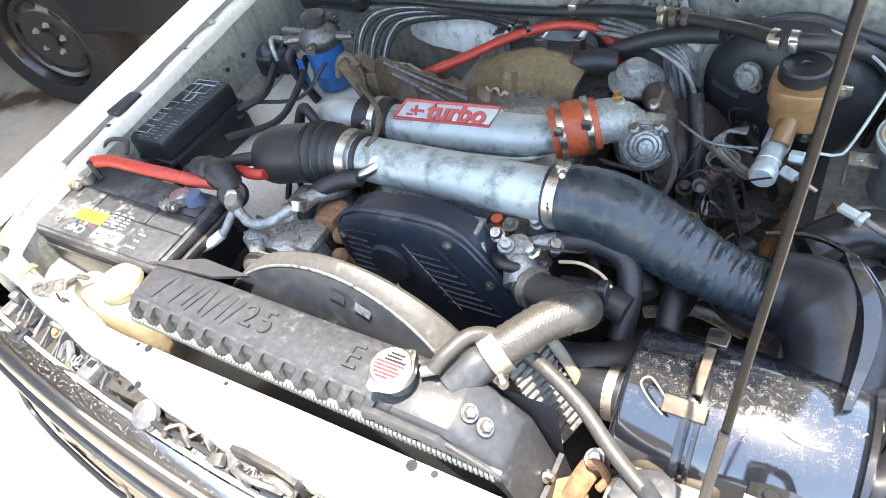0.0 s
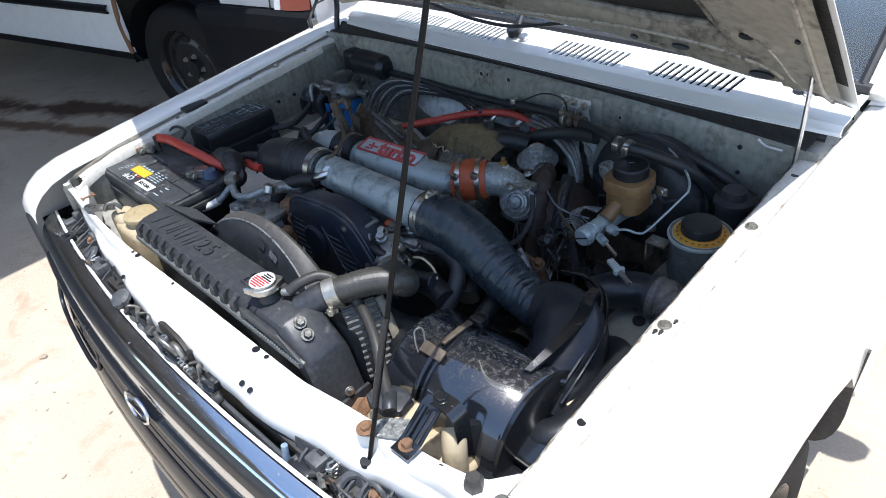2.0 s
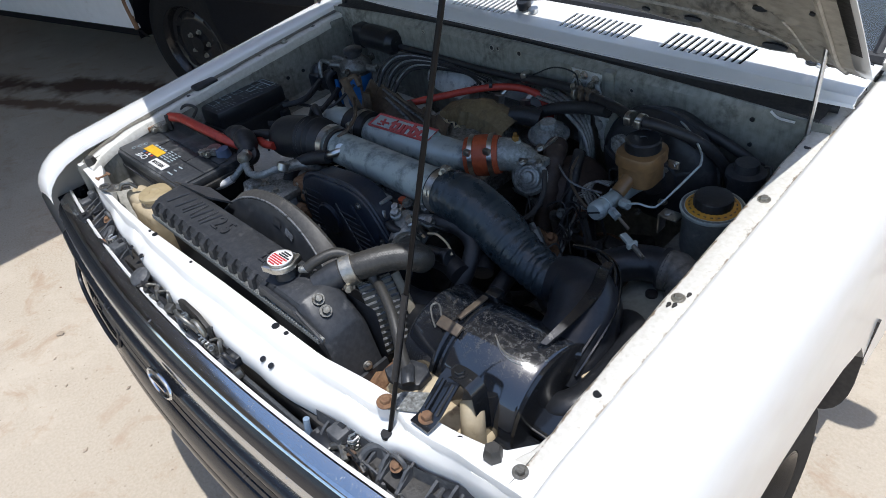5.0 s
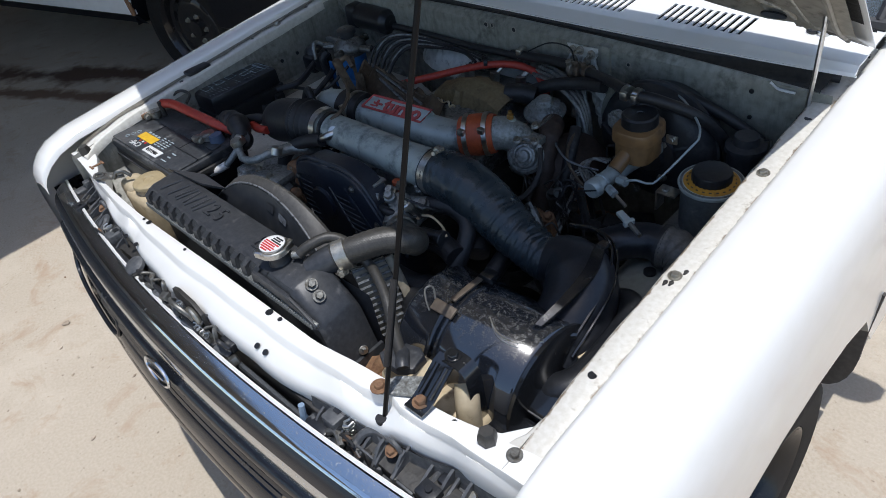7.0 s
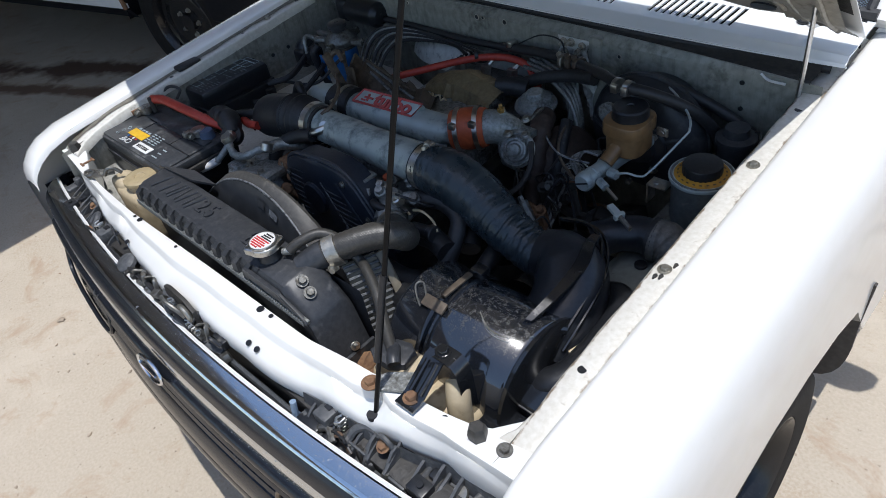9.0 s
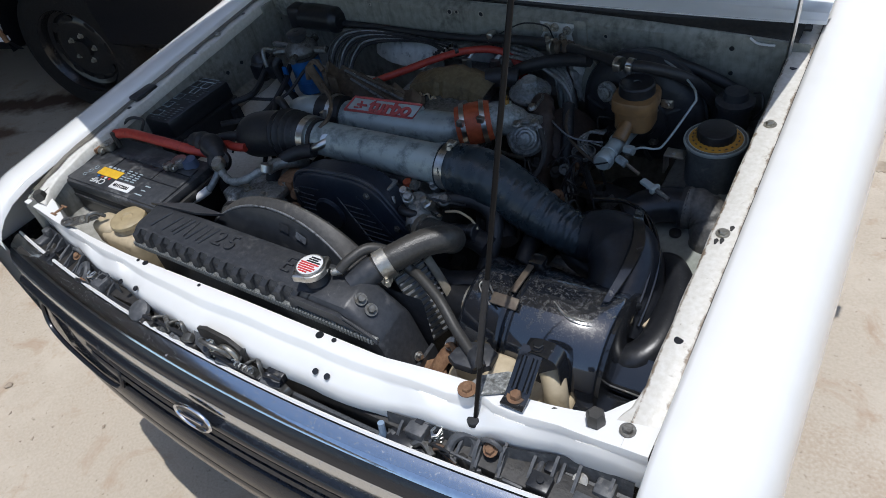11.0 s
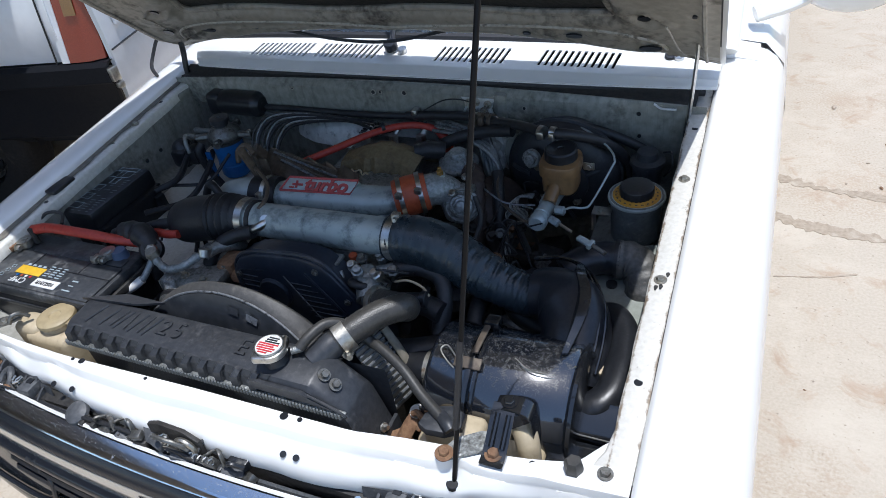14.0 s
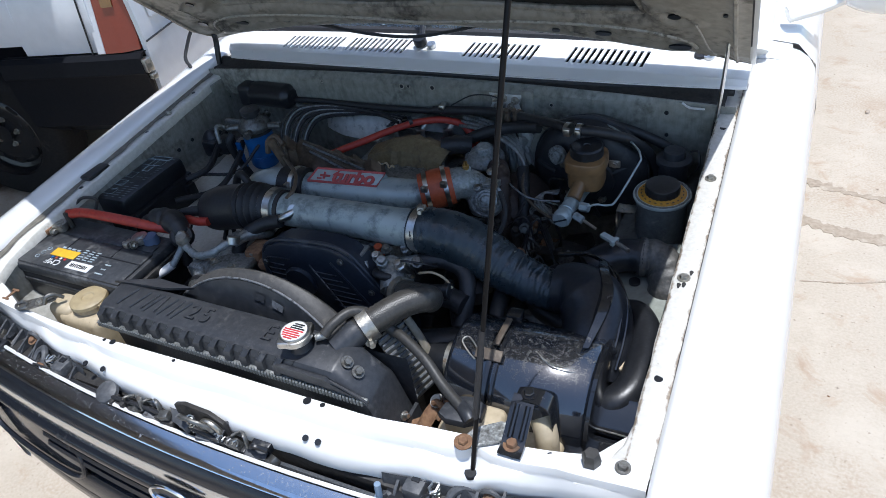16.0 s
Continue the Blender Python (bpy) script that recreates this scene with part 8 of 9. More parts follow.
part("torn_hollow", sheet([[Vector(p) + Vector((0, 0.002, -0.001)) for p in tear], [Vector(p) + Vector((0, 0.010, -0.022)) for p in tear], [Vector(p) + Vector((0, 0.004, -0.045)) for p in tear]], 0.003, (0, 1, 0)), M_RUBBER, sh, "dark hollow under the tear")
part("end_boss", tube([(0.09, 0.655, 0.962), (0.12, 0.665, 0.965), (0.15, 0.675, 0.96)], 0.02, 14), M_RUBBER, sh)
bs = thing("steel_bracket", (-0.2, 0.55, 0.9), "dirty brown ribbed steel bracket", "bracket")
rows = []
for k in range(25):
    t = k / 24
    fold = 0.006 * math.sin(k * 1.55) + 0.004 * noise.noise(Vector((k * 0.6, 1.0, 0)))
    x = -0.275 + 0.265 * t
    rows.append([(x - 0.012, 0.592 - 0.012 * t, 0.972 - 0.030 * t), (x, 0.578 - 0.010 * t, 0.990 - 0.032 * t + fold), (x + 0.014, 0.552 - 0.010 * t, 0.982 - 0.030 * t + 0.6 * fold), (x + 0.026, 0.527 - 0.008 * t, 0.966 - 0.022 * t - fold), (x + 0.030, 0.512 - 0.006 * t, 0.940 - 0.012 * t)])
part("folded_shield", sheet(rows, 0.002, (0, 0, -1)), M_BROWN, bs, "dull brown folded sheet metal", smooth=30)
for k in range(4):
    o = 0.013 * k
    part("rib", tube([(-0.225 + o, 0.572 - 0.6 * o, 0.992 - 0.3 * o), (-0.14 + o, 0.560 - 0.9 * o, 0.979 - 0.3 * o), (-0.05 + o * 0.6, 0.55 - 1.2 * o, 0.966 - 0.4 * o)], 0.0035, 6, flat=0.6), M_WORN if k % 2 else M_BROWN, bs)
part("side_plate", prism([(-0.262, 0.545, 1.018), (-0.236, 0.520, 1.022), (-0.214, 0.506, 1.006), (-0.206, 0.500, 0.95), (-0.228, 0.515, 0.925), (-0.258, 0.54, 0.945)], (-0.002, -0.001, 0), (0.002, 0.001, 0), 0.001), M_BROWN, bs, "brown side plate")
part("upright", join(block(-0.205, 0.50, 0.92, -0.186, 0.508, 1.01, 0.003), moved(block(-0.006, -0.008, 0, 0.006, 0.008, 0.115, 0.003), pose(-0.185, 0.48, 0.95, 12, -8, 0))), M_BROWN, bs, "brown upright stay")
part("hook", tube([(-0.215, 0.505, 1.02), (-0.235, 0.51, 1.035), (-0.25, 0.50, 1.025), (-0.255, 0.495, 1.00)], 0.006, 8), M_BROWN, bs)
rh = thing("red_hose", (0, 0.68, 0.95), "red rubber hose across the back of the engine", "hose")
part("hose_body", tube([(-0.175, 0.575, 0.950), (-0.14, 0.588, 0.963), (-0.095, 0.622, 0.972), (-0.045, 0.678, 0.977), (0.0, 0.715, 0.980), (0.045, 0.735, 0.980), (0.085, 0.740, 0.976), (0.115, 0.735, 0.968)], 0.0078, 12), M_RED, rh)
part("hose_drop", tube([(0.115, 0.735, 0.968), (0.135, 0.722, 0.95), (0.14, 0.712, 0.91)], 0.0105, 10), M_RED, rh, "dark red lower end")
part("tie", band((-0.015, 0.71, 0.984), (0.75, 0.66, 0), 0.0105, 0.008), M_BLACK, rh)
inj = thing("injector_pipes", (0.0, 0.72, 0.94), "bundle of steel injector pipes and return hoses", "pipes")
for k in range(4):
    o = 0.012 * k
    part("pipe", tube([(0.10, 0.765 - o, 0.985 - 0.3 * o), (0.16, 0.745 - o, 0.982), (0.215, 0.725 - o, 0.975), (0.245 + 0.3 * o, 0.71 - o, 0.955), (0.262 + 0.4 * o, 0.70 - o, 0.91), (0.27 + 0.4 * o, 0.69 - o, 0.85)], 0.0042, 8), M_CAST, inj)
for k in range(9):
    o, u = 0.0095 * k, 0.006 * math.sin(k * 2.1)
    part("pipe", tube([(-0.36 + o, 0.650 + u, 0.915), (-0.358 + o, 0.682 + u, 0.962 - 0.2 * o), (-0.335 + o * 0.9, 0.718 + u, 0.984 - 0.25 * o), (-0.27 + o * 0.8, 0.746, 0.984 - 0.25 * o), (-0.17 + o * 0.6, 0.752 + 0.3 * u, 0.978 - 0.12 * o), (-0.05, 0.748 - 0.004 * k, 0.974)], 0.0024 + 0.0008 * (k % 3), 8), (M_RUBBERB, M_CAST, M_RUBBER)[k % 3], inj)
for k in range(3):
    part("wire", tube([(0.06 + 0.01 * k, 0.744, 0.985), (0.02, 0.742 - 0.006 * k, 0.972), (-0.04, 0.735, 0.968 - 0.008 * k), (-0.09, 0.725 + 0.01 * k, 0.955)], 0.0022, 6), M_RUBBER, inj)
for k in range(4):
    x = -0.06 + 0.065 * k
    part("injector", join(disc((x, 0.70 + 0.01 * k, 0.93), (0, 0.15, 1), 0.012, 0.035, 6), tube([(x, 0.71 + 0.01 * k, 0.96), (x + 0.01, 0.725 + 0.01 * k, 0.975)], 0.006, 8, straight=True)), M_STEEL, inj)
lag = thing("sleeved_pipes", (0.22, 0.72, 0.80), "pair of pale foil-sleeved pipes running down behind the turbo", "pipes")
for o in (-0.0065, 0.0065):
    part("pipe", tube([(0.200 + o, 0.738, 0.985), (0.213 + o, 0.729, 0.956), (0.223 + o, 0.720, 0.915), (0.233 + o, 0.711, 0.873), (0.259 + 0.8 * o, 0.693, 0.819), (0.275 + 0.6 * o, 0.68, 0.78)], lambda t: 0.0040 + 0.0005 * math.sin(40 * t), 10), M_ALU, lag, "pale sleeved pipe")
    part("clip", band((0.2335 + o, 0.711, 0.872), (0.25, -0.2, -1), 0.0052, 0.008, 14), M_BLACK, lag)
part("flat_sleeve", sheet([[(0.168 + 0.002 * math.sin(5 * v) + u, 0.766 + 0.003 * math.sin(40 * u + 9 * v), 0.962 - 0.09 * v) for u in (0.0, 0.007, 0.014, 0.022)] for v in (0, 0.2, 0.4, 0.6, 0.8, 1.0)], 0.002, (0, 1, 0)), M_CASTP, lag, "flat pale sleeve", smooth=20)
part("wire", tube([(0.262, 0.690, 0.822), (0.285, 0.655, 0.850), (0.325, 0.600, 0.895), (0.379, 0.547, 0.930)], 0.0016, 6), M_ALU, lag, "thin pale wire")
foil = thing("foil_shield", (0.245, 0.76, 0.88), "crumpled torn piece of pale metal foil on the bulkhead", "foil")
rows = []
for k in range(11):
    v = k / 10
    rows.append([(0.222 + 0.024 * v + u * (1 - 0.35 * v) + 0.006 * noise.noise(Vector((u * 70, v * 6, 1))), 0.757 + 0.010 * noise.noise(Vector((u * 55, v * 5, 4))) + 0.005 * noise.noise(Vector((u * 160, v * 15, 9))), 0.955 - 0.082 * v + 0.008 * noise.noise(Vector((u * 80, v * 3, 7)))) for u in [0.046 * q / 9 for q in range(10)]])
part("sheet", sheet(rows, 0.0012, (0, 1, 0)), M_PEEL, foil, smooth=10)
rear = thing("bulkhead_patch", (-0.15, 0.80, 0.9), "peeling grey paint bulge on the bulkhead", "panel")
rows = []
for k in range(17):
    a = math.pi * k / 16
    rows.append([(-0.13 + 0.20 * math.cos(a) * s, 0.822 - 0.072 * math.sqrt(1 - s * s * 0.98) + 0.004 * noise.noise(Vector((k * 0.5, s * 4, 0))), 0.893 + 0.078 * math.sin(a) * s) for s in (1.0, 0.93, 0.8, 0.6, 0.4, 0.2, 0.02)])
part("bulge", sheet(rows), M_PEEL, rear, smooth=60)
har = thing("heater_hose", (0.3, 0.75, 0.95), "black rubber heater hoses along the bulkhead", "hose")
part("hose", tube([(0.03, 0.748, 0.996), (0.10, 0.744, 1.004), (0.18, 0.735, 1.012), (0.25, 0.715, 1.018), (0.32, 0.685, 1.028), (0.372, 0.654, 1.036)], 0.0098, 12), M_RUBBER, har)
part("hose", tube([(0.395, 0.648, 1.038), (0.43, 0.655, 1.034), (0.475, 0.682, 1.010), (0.505, 0.712, 0.975), (0.525, 0.735, 0.93), (0.535, 0.745, 0.88)], 0.0105, 12), M_RUBBER, har)
part("hose", tube([(0.135, 0.69, 0.965), (0.18, 0.695, 0.985), (0.24, 0.70, 1.0), (0.30, 0.69, 1.012)], 0.0125, 12), M_RUBBER, har)
part("hose", tube([(0.40, 0.735, 1.012), (0.46, 0.742, 0.998), (0.52, 0.757, 0.968), (0.57, 0.768, 0.935)], 0.010, 12), M_RUBBER, har)
part("clamp", band((0.373, 0.653, 1.036), (1, -0.5, 0.1), 0.0112, 0.010), M_STEEL, har, "bright hose clamp")
part("clamp", band((0.396, 0.648, 1.038), (1, -0.1, 0), 0.0118, 0.010), M_STEEL, har, "bright hose clamp")
part("clamp_screw", join(block(0.366, 0.635, 1.028, 0.380, 0.644, 1.044, 0.002), block(0.390, 0.630, 1.030, 0.402, 0.638, 1.046, 0.002)), M_STEEL, har)
for x in (0.205, 0.222, 0.240):
    part("union", join(disc((x, 0.722, 1.014), (0.9, -0.3, 0.1), 0.0155, 0.010, 10), disc((x, 0.715, 1.022), (0, -0.4, 1), 0.006, 0.014, 6)), M_BROWN if x > 0.21 else M_ZINC, har)
part("union_wire", tube([(0.215, 0.716, 1.035), (0.19, 0.735, 1.048), (0.13, 0.75, 1.040), (0.075, 0.748, 1.012)], 0.0016, 6), M_RUBBER, har)
part("tape_joint", block(0.047, 0.738, 0.992, 0.062, 0.760, 1.014, 0.003), M_STEEL, har)
part("loom", tube([(-0.42, 0.77, 0.978), (-0.28, 0.766, 0.982), (-0.12, 0.758, 0.985), (0.03, 0.755, 0.990)], 0.0075, 10), M_RUBBER, har)

stud_plate = thing("stud_plate", (0.20, 0.765, 1.02), "scuffed crumpled steel plate with four studs on the bulkhead", "plate")
rows = [[(x + 0.004 * math.sin(7 * v + x * 60), 0.7655 + 0.004 * noise.noise(Vector((x * 60, v * 5, 0))), 0.995 + 0.045 * v) for v in (0, 0.25, 0.5, 0.75, 1.0)] for x in [0.165 + 0.0085 * q for q in range(9)]]
part("plate", sheet(rows, 0.003, (0, 1, 0)), M_PEEL, stud_plate, smooth=30)
for x, z in ((0.178, 1.030), (0.196, 1.032), (0.180, 1.010), (0.212, 1.012), (0.222, 1.028)):
    part("stud", join(bolt((x, 0.763, z), (0, -1, 0.1), 0.006, 0.006), disc((x, 0.758, z), (0, -1, 0.1), 0.003, 0.010, 8)), M_ZINC, stud_plate)
motor = thing("wiper_motor", (-0.46, 0.79, 0.98), "black wiper motor on the bulkhead", "motor")
part("motor_body", tube([(-0.50, 0.77, 0.985), (-0.47, 0.768, 0.988), (-0.40, 0.762, 0.99), (-0.375, 0.76, 0.99)], lambda t: 0.032 - 0.012 * max(0, t - 0.8) / 0.2, 20), M_BLACK, motor)
part("motor_cap", block(-0.545, 0.745, 0.955, -0.495, 0.80, 1.015, 0.012, 3), M_BLACK, motor)

# ---- fuel filter ----
ff = thing("fuel_filter", (-0.44, 0.665, 0.84), "blue fuel filter with a cast head and primer", "filter")
part("canister", lathe([(0, 0), (0.033, 0), (0.037, 0.008), (0.037, 0.030), (0.0385, 0.031), (0.0385, 0.034), (0.037, 0.035), (0.037, 0.092), (0.035, 0.098), (0, 0.098)], (-0.435, 0.662, 0.85), (0, 0, 1), 32), M_BLUE, ff, "blue filter element")
part("canister_rim", lathe([(0.037, 0), (0.041, 0.001), (0.041, 0.007), (0.037, 0.008)], (-0.435, 0.662, 0.942), (0, 0, 1), 32), M_DARK, ff, "dark crimped rim")
part("head", lathe([(0.040, 0), (0.042, 0.010), (0.038, 0.020), (0.026, 0.030), (0.022, 0.034), (0, 0.034)], (-0.437, 0.664, 0.948), (0, 0, 1), 32), M_BOLT, ff, "grimy cast filter head")
part("primer", lathe([(0.018, 0), (0.018, 0.012), (0.024, 0.014), (0.024, 0.023), (0.019, 0.026), (0.006, 0.026), (0.005, 0.028), (0, 0.028)], (-0.438, 0.665, 0.978), (0, 0, 1), 28), M_TANK, ff, "round primer knob")
for a in (-2.6, -1.3, 0.2, 1.6):
    part("ear", join(tube([(-0.437, 0.664, 0.955), (-0.437 + 0.075 * math.cos(a), 0.664 + 0.06 * math.sin(a), 0.958)], 0.009, 8, straight=True), bolt((-0.437 + 0.07 * math.cos(a), 0.664 + 0.056 * math.sin(a), 0.962), (0, 0, 1), 0.006, 0.006)), M_BOLT, ff)
part("hose", tube([(-0.47, 0.615, 0.955), (-0.475, 0.60, 0.94), (-0.47, 0.605, 0.89), (-0.45, 0.61, 0.84)], 0.009, 10), M_RUBBER, ff)
part("hose", tube([(-0.50, 0.64, 0.955), (-0.515, 0.62, 0.97), (-0.51, 0.605, 0.962), (-0.505, 0.60, 0.935)], 0.0055, 10), M_CAST, ff)
part("blue_tag", block(-0.466, 0.608, 0.865, -0.452, 0.614, 0.935, 0.002), M_BLUE, ff)
part("bracket", block(-0.53, 0.66, 0.955, -0.47, 0.672, 0.965, 0.002), M_CAST, ff)

# ---- front left: pump, compressor pipes ----
pump = thing("injection_pump", (-0.22, 0.3, 0.75), "oily grey cast pump with pipes", "pump")
part("pump_body", join(lathe([(0, 0), (0.055, 0), (0.06, 0.01), (0.06, 0.05), (0.045, 0.06), (0.04, 0.10), (0, 0.1)], (-0.195, 0.19, 0.865), (0, 1, 0), 28), block(-0.25, 0.24, 0.83, -0.15, 0.33, 0.92, 0.015, 3)), M_CAST, pump)
part("pump_cover", block(-0.205, 0.20, 0.905, -0.135, 0.26, 0.925, 0.008), M_CAST, pump)
part("rusty_lug", block(-0.165, 0.25, 0.90, -0.125, 0.30, 0.935, 0.01), M_RUST, pump, "rust-red oily lug")
for x, y, z, r in ((-0.150, 0.262, 0.915, 0.016), (-0.118, 0.255, 0.905, 0.013), (-0.135, 0.285, 0.92, 0.012), (-0.105, 0.225, 0.895, 0.011)):
    part("oily_lug", join(lathe([(0, 0), (r, 0), (r * 1.15, 0.006), (r * 0.8, 0.014), (0, 0.018)], (x, y, z), (0.2, -0.3, 1), 14), tube([(x, y, z + 0.006), (x + 0.01, y + 0.02, z - 0.03)], r * 0.6, 8, straight=True)), M_RUST, pump, "rust-red oily casting")
for x, y in ((-0.21, 0.215), (-0.165, 0.212), (-0.145, 0.255), (-0.23, 0.27)):
    part("pump_bolt", bolt((x, y, 0.924), (0, 0, 1), 0.006, 0.007), M_ZINC, pump)
ac = thing("refrigerant_pipes", (-0.23, 0.21, 0.93), "dull aluminium refrigerant pipes with fittings", "pipes")
part("pipe", tube([(-0.300, 0.240, 0.958), (-0.285, 0.226, 0.958), (-0.262, 0.212, 0.950), (-0.235, 0.205, 0.945), (-0.205, 0.212, 0.950), (-0.185, 0.232, 0.958), (-0.172, 0.248, 0.960)], lambda t: 0.0078 + 0.0008 * math.sin(t * 47), 12), M_CASTP, ac)
part("pipe", tube([(-0.288, 0.228, 0.950), (-0.292, 0.212, 0.935), (-0.300, 0.190, 0.918), (-0.322, 0.172, 0.905)], 0.0066, 12), M_CASTP, ac)
part("pipe_sleeve", tube([(-0.300, 0.190, 0.918), (-0.318, 0.175, 0.907), (-0.335, 0.165, 0.900)], 0.0085, 12), M_WHITE, ac, "white plastic sleeve")
part("union_nut", lathe([(0.006, 0), (0.012, 0), (0.012, 0.014), (0.009, 0.016), (0.006, 0.016)], (-0.296, 0.238, 0.950), (0.2, -0.5, 0.8), 6), M_ZINC, ac)
part("fitting", lathe([(0, 0), (0.013, 0), (0.014, 0.006), (0.011, 0.014), (0, 0.014)], (-0.276, 0.220, 0.958), (0, -0.2, 1), 12), M_ZINC, ac)
part("fitting", disc((-0.172, 0.245, 0.955), (0, 0.5, 1), 0.013, 0.016, 12), M_STEEL, ac)

part("valve", join(tube([(-0.225, 0.19, 0.93), (-0.215, 0.17, 0.90)], 0.012, 10, straight=True), block(-0.255, 0.185, 0.88, -0.215, 0.22, 0.93, 0.008)), M_CAST, ac)
part("hose", tube([(-0.172, 0.248, 0.958), (-0.165, 0.275, 0.955), (-0.15, 0.30, 0.945), (-0.16, 0.33, 0.92)], 0.012, 10), M_CAST, ac)
pul = thing("belt_pulley", (-0.235, 0.16, 0.86), "dark belt pulley behind the shroud", "pulley")
part("pulley_wheel", lathe([(0, 0), (0.045, 0), (0.052, 0.004), (0.044, 0.012), (0.052, 0.02), (0.045, 0.024), (0, 0.024)], (-0.185, 0.15, 0.885), (0, 1, 0), 32), M_CAST, pul)
part("belt", tube([(-0.185 + 0.05 * math.cos(a), 0.162, 0.885 + 0.05 * math.sin(a)) for a in (radians(-40 + 220 * k / 16) for k in range(17))], 0.006, 6, straight=True), M_RUBBER, pul)
# hoses between engine and air cleaner
lo = thing("lower_hoses", (0.3, 0.25, 0.86), "black rubber hoses below the intake hose", "hose")
for pts, r in (([(0.20, 0.305, 0.945), (0.245, 0.318, 0.945), (0.285, 0.31, 0.935), (0.30, 0.28, 0.91), (0.30, 0.24, 0.87)], 0.015), ([(0.22, 0.26, 0.91), (0.27, 0.262, 0.915), (0.305, 0.255, 0.91)], 0.019),
               ([(0.19, 0.195, 0.86), (0.25, 0.19, 0.868), (0.29, 0.20, 0.872), (0.325, 0.225, 0.865), (0.33, 0.26, 0.84)], 0.024), ([(0.33, 0.40, 0.88), (0.34, 0.34, 0.875), (0.345, 0.29, 0.86), (0.35, 0.25, 0.84)], 0.016),
               ([(0.24, 0.35, 0.90), (0.28, 0.34, 0.90), (0.31, 0.30, 0.885)], 0.02), ([(0.40, 0.48, 0.82), (0.37, 0.42, 0.83), (0.40, 0.36, 0.835), (0.46, 0.34, 0.82)], 0.018)):
    part("hose", tube(pts, r, 12), M_RUBBER, lo)
part("switch", join(tube([(0.235, 0.252, 0.93), (0.275, 0.255, 0.935)], 0.012, 10, straight=True), disc((0.272, 0.255, 0.935), (1, 0, 0.1), 0.015, 0.012, 14)), M_BLACK, lo)
part("thin_wire", tube([(0.215, 0.275, 0.945), (0.245, 0.27, 0.958), (0.27, 0.268, 0.95), (0.285, 0.26, 0.94)], 0.0022, 6), M_BEIGE, lo, "thin pale wire")
# random low clutter in the dark depth
cl = thing("lower_pipework", (0.2, 0.5, 0.6), "grimy pipes and brackets deep in the engine bay", "pipes")
rnd = random.Random(17)
for k in range(34):
    x, y, z = rnd.uniform(0.17, 0.55), rnd.uniform(0.28, 0.76), rnd.uniform(0.70, 0.86)
    a, l = rnd.uniform(0, 6.28), rnd.uniform(0.05, 0.16)
    part("pipe", tube([(x, y, z), (x + l * 0.5 * math.cos(a), y + l * 0.5 * math.sin(a), z + rnd.uniform(-0.01, 0.04)), (x + l * math.cos(a), y + l * math.sin(a), z + rnd.uniform(-0.05, 0.02))], rnd.choice((0.004, 0.006, 0.009, 0.014)), 8, 4), rnd.choice((M_DARK, M_RUBBER, M_RUBBER, M_RUST, M_CAST)), cl)
for k in range(20):
    x, y = rnd.uniform(0.17, 0.55), rnd.uniform(0.30, 0.74)
    s = rnd.uniform(0.015, 0.04)
    part("bracket", moved(block(-s, -s * 0.6, -s * 0.5, s, s * 0.6, s * 0.5, 0.004), pose(x, y, rnd.uniform(0.68, 0.80), rnd.uniform(-30, 30), rnd.uniform(-30, 30), rnd.uniform(0, 180))), rnd.choice((M_DARK, M_DARK, M_CAST, M_RUST)), cl)
for k in range(16):
    x, y = rnd.uniform(-0.34, -0.16), rnd.uniform(0.16, 0.62)
    part("pipe", tube([(x, y, 0.80), (x + rnd.uniform(-0.05, 0.05), y + rnd.uniform(-0.05, 0.05), rnd.uniform(0.84, 0.90)), (x + rnd.uniform(-0.08, 0.08), y + rnd.uniform(-0.08, 0.08), 0.82)], rnd.choice((0.005, 0.008, 0.012)), 8, 4), rnd.choice((M_DARK, M_RUBBER, M_CAST)), cl)

# ---- brake servo, master cylinder, reservoirs ----
servo = thing("brake_servo", (0.40, 0.76, 0.91), "round black brake servo on the bulkhead", "servo")
part("drum", lathe([(0, 0), (0.06, 0.0), (0.10, 0.012), (0.118, 0.03), (0.120, 0.045), (0.124, 0.047), (0.124, 0.055), (0.118, 0.06), (0.10, 0.10), (0, 0.11)], (0.392, 0.685, 0.900), (0.03, 1, 0.05), 48), M_SERVO, servo)
for a in (0.7, 2.4, 4.0, 5.5):
    part("stud", bolt((0.392 + 0.055 * math.cos(a), 0.684, 0.900 + 0.055 * math.sin(a)), (0, -1, 0), 0.007, 0.010), M_ZINC, servo)
part("check_valve", join(disc((0.345, 0.672, 0.965), (-0.2, -1, 0.2), 0.019, 0.012, 20), disc((0.344, 0.662, 0.967), (-0.2, -1, 0.2), 0.012, 0.010, 16), bolt((0.334, 0.660, 0.975), (-0.2, -1, 0.2), 0.004, 0.004), bolt((0.354, 0.660, 0.972), (-0.2, -1, 0.2), 0.004, 0.004), bolt((0.342, 0.660, 0.953), (-0.2, -1, 0.2), 0.004, 0.004)), M_CAST, servo)
part("mount_plate", sheet([[(0.392 + r * math.cos(a) * (1.0 + 0.06 * math.sin(3 * a)), 0.742, 0.900 + r * math.sin(a)) for r in (0.118, 0.124, 0.131)] for a in (radians(142 + 76 * k / 18) for k in range(19))], 0.004, (0, 1, 0)), M_FIREWALL, servo, "pale grey mounting plate")
part("front_boss", lathe([(0, 0), (0.030, 0), (0.034, 0.008), (0.050, 0.012), (0.052, 0.020), (0, 0.02)], (0.405, 0.668, 0.905), (0.03, 1, 0.05), 32), M_SERVO, servo)
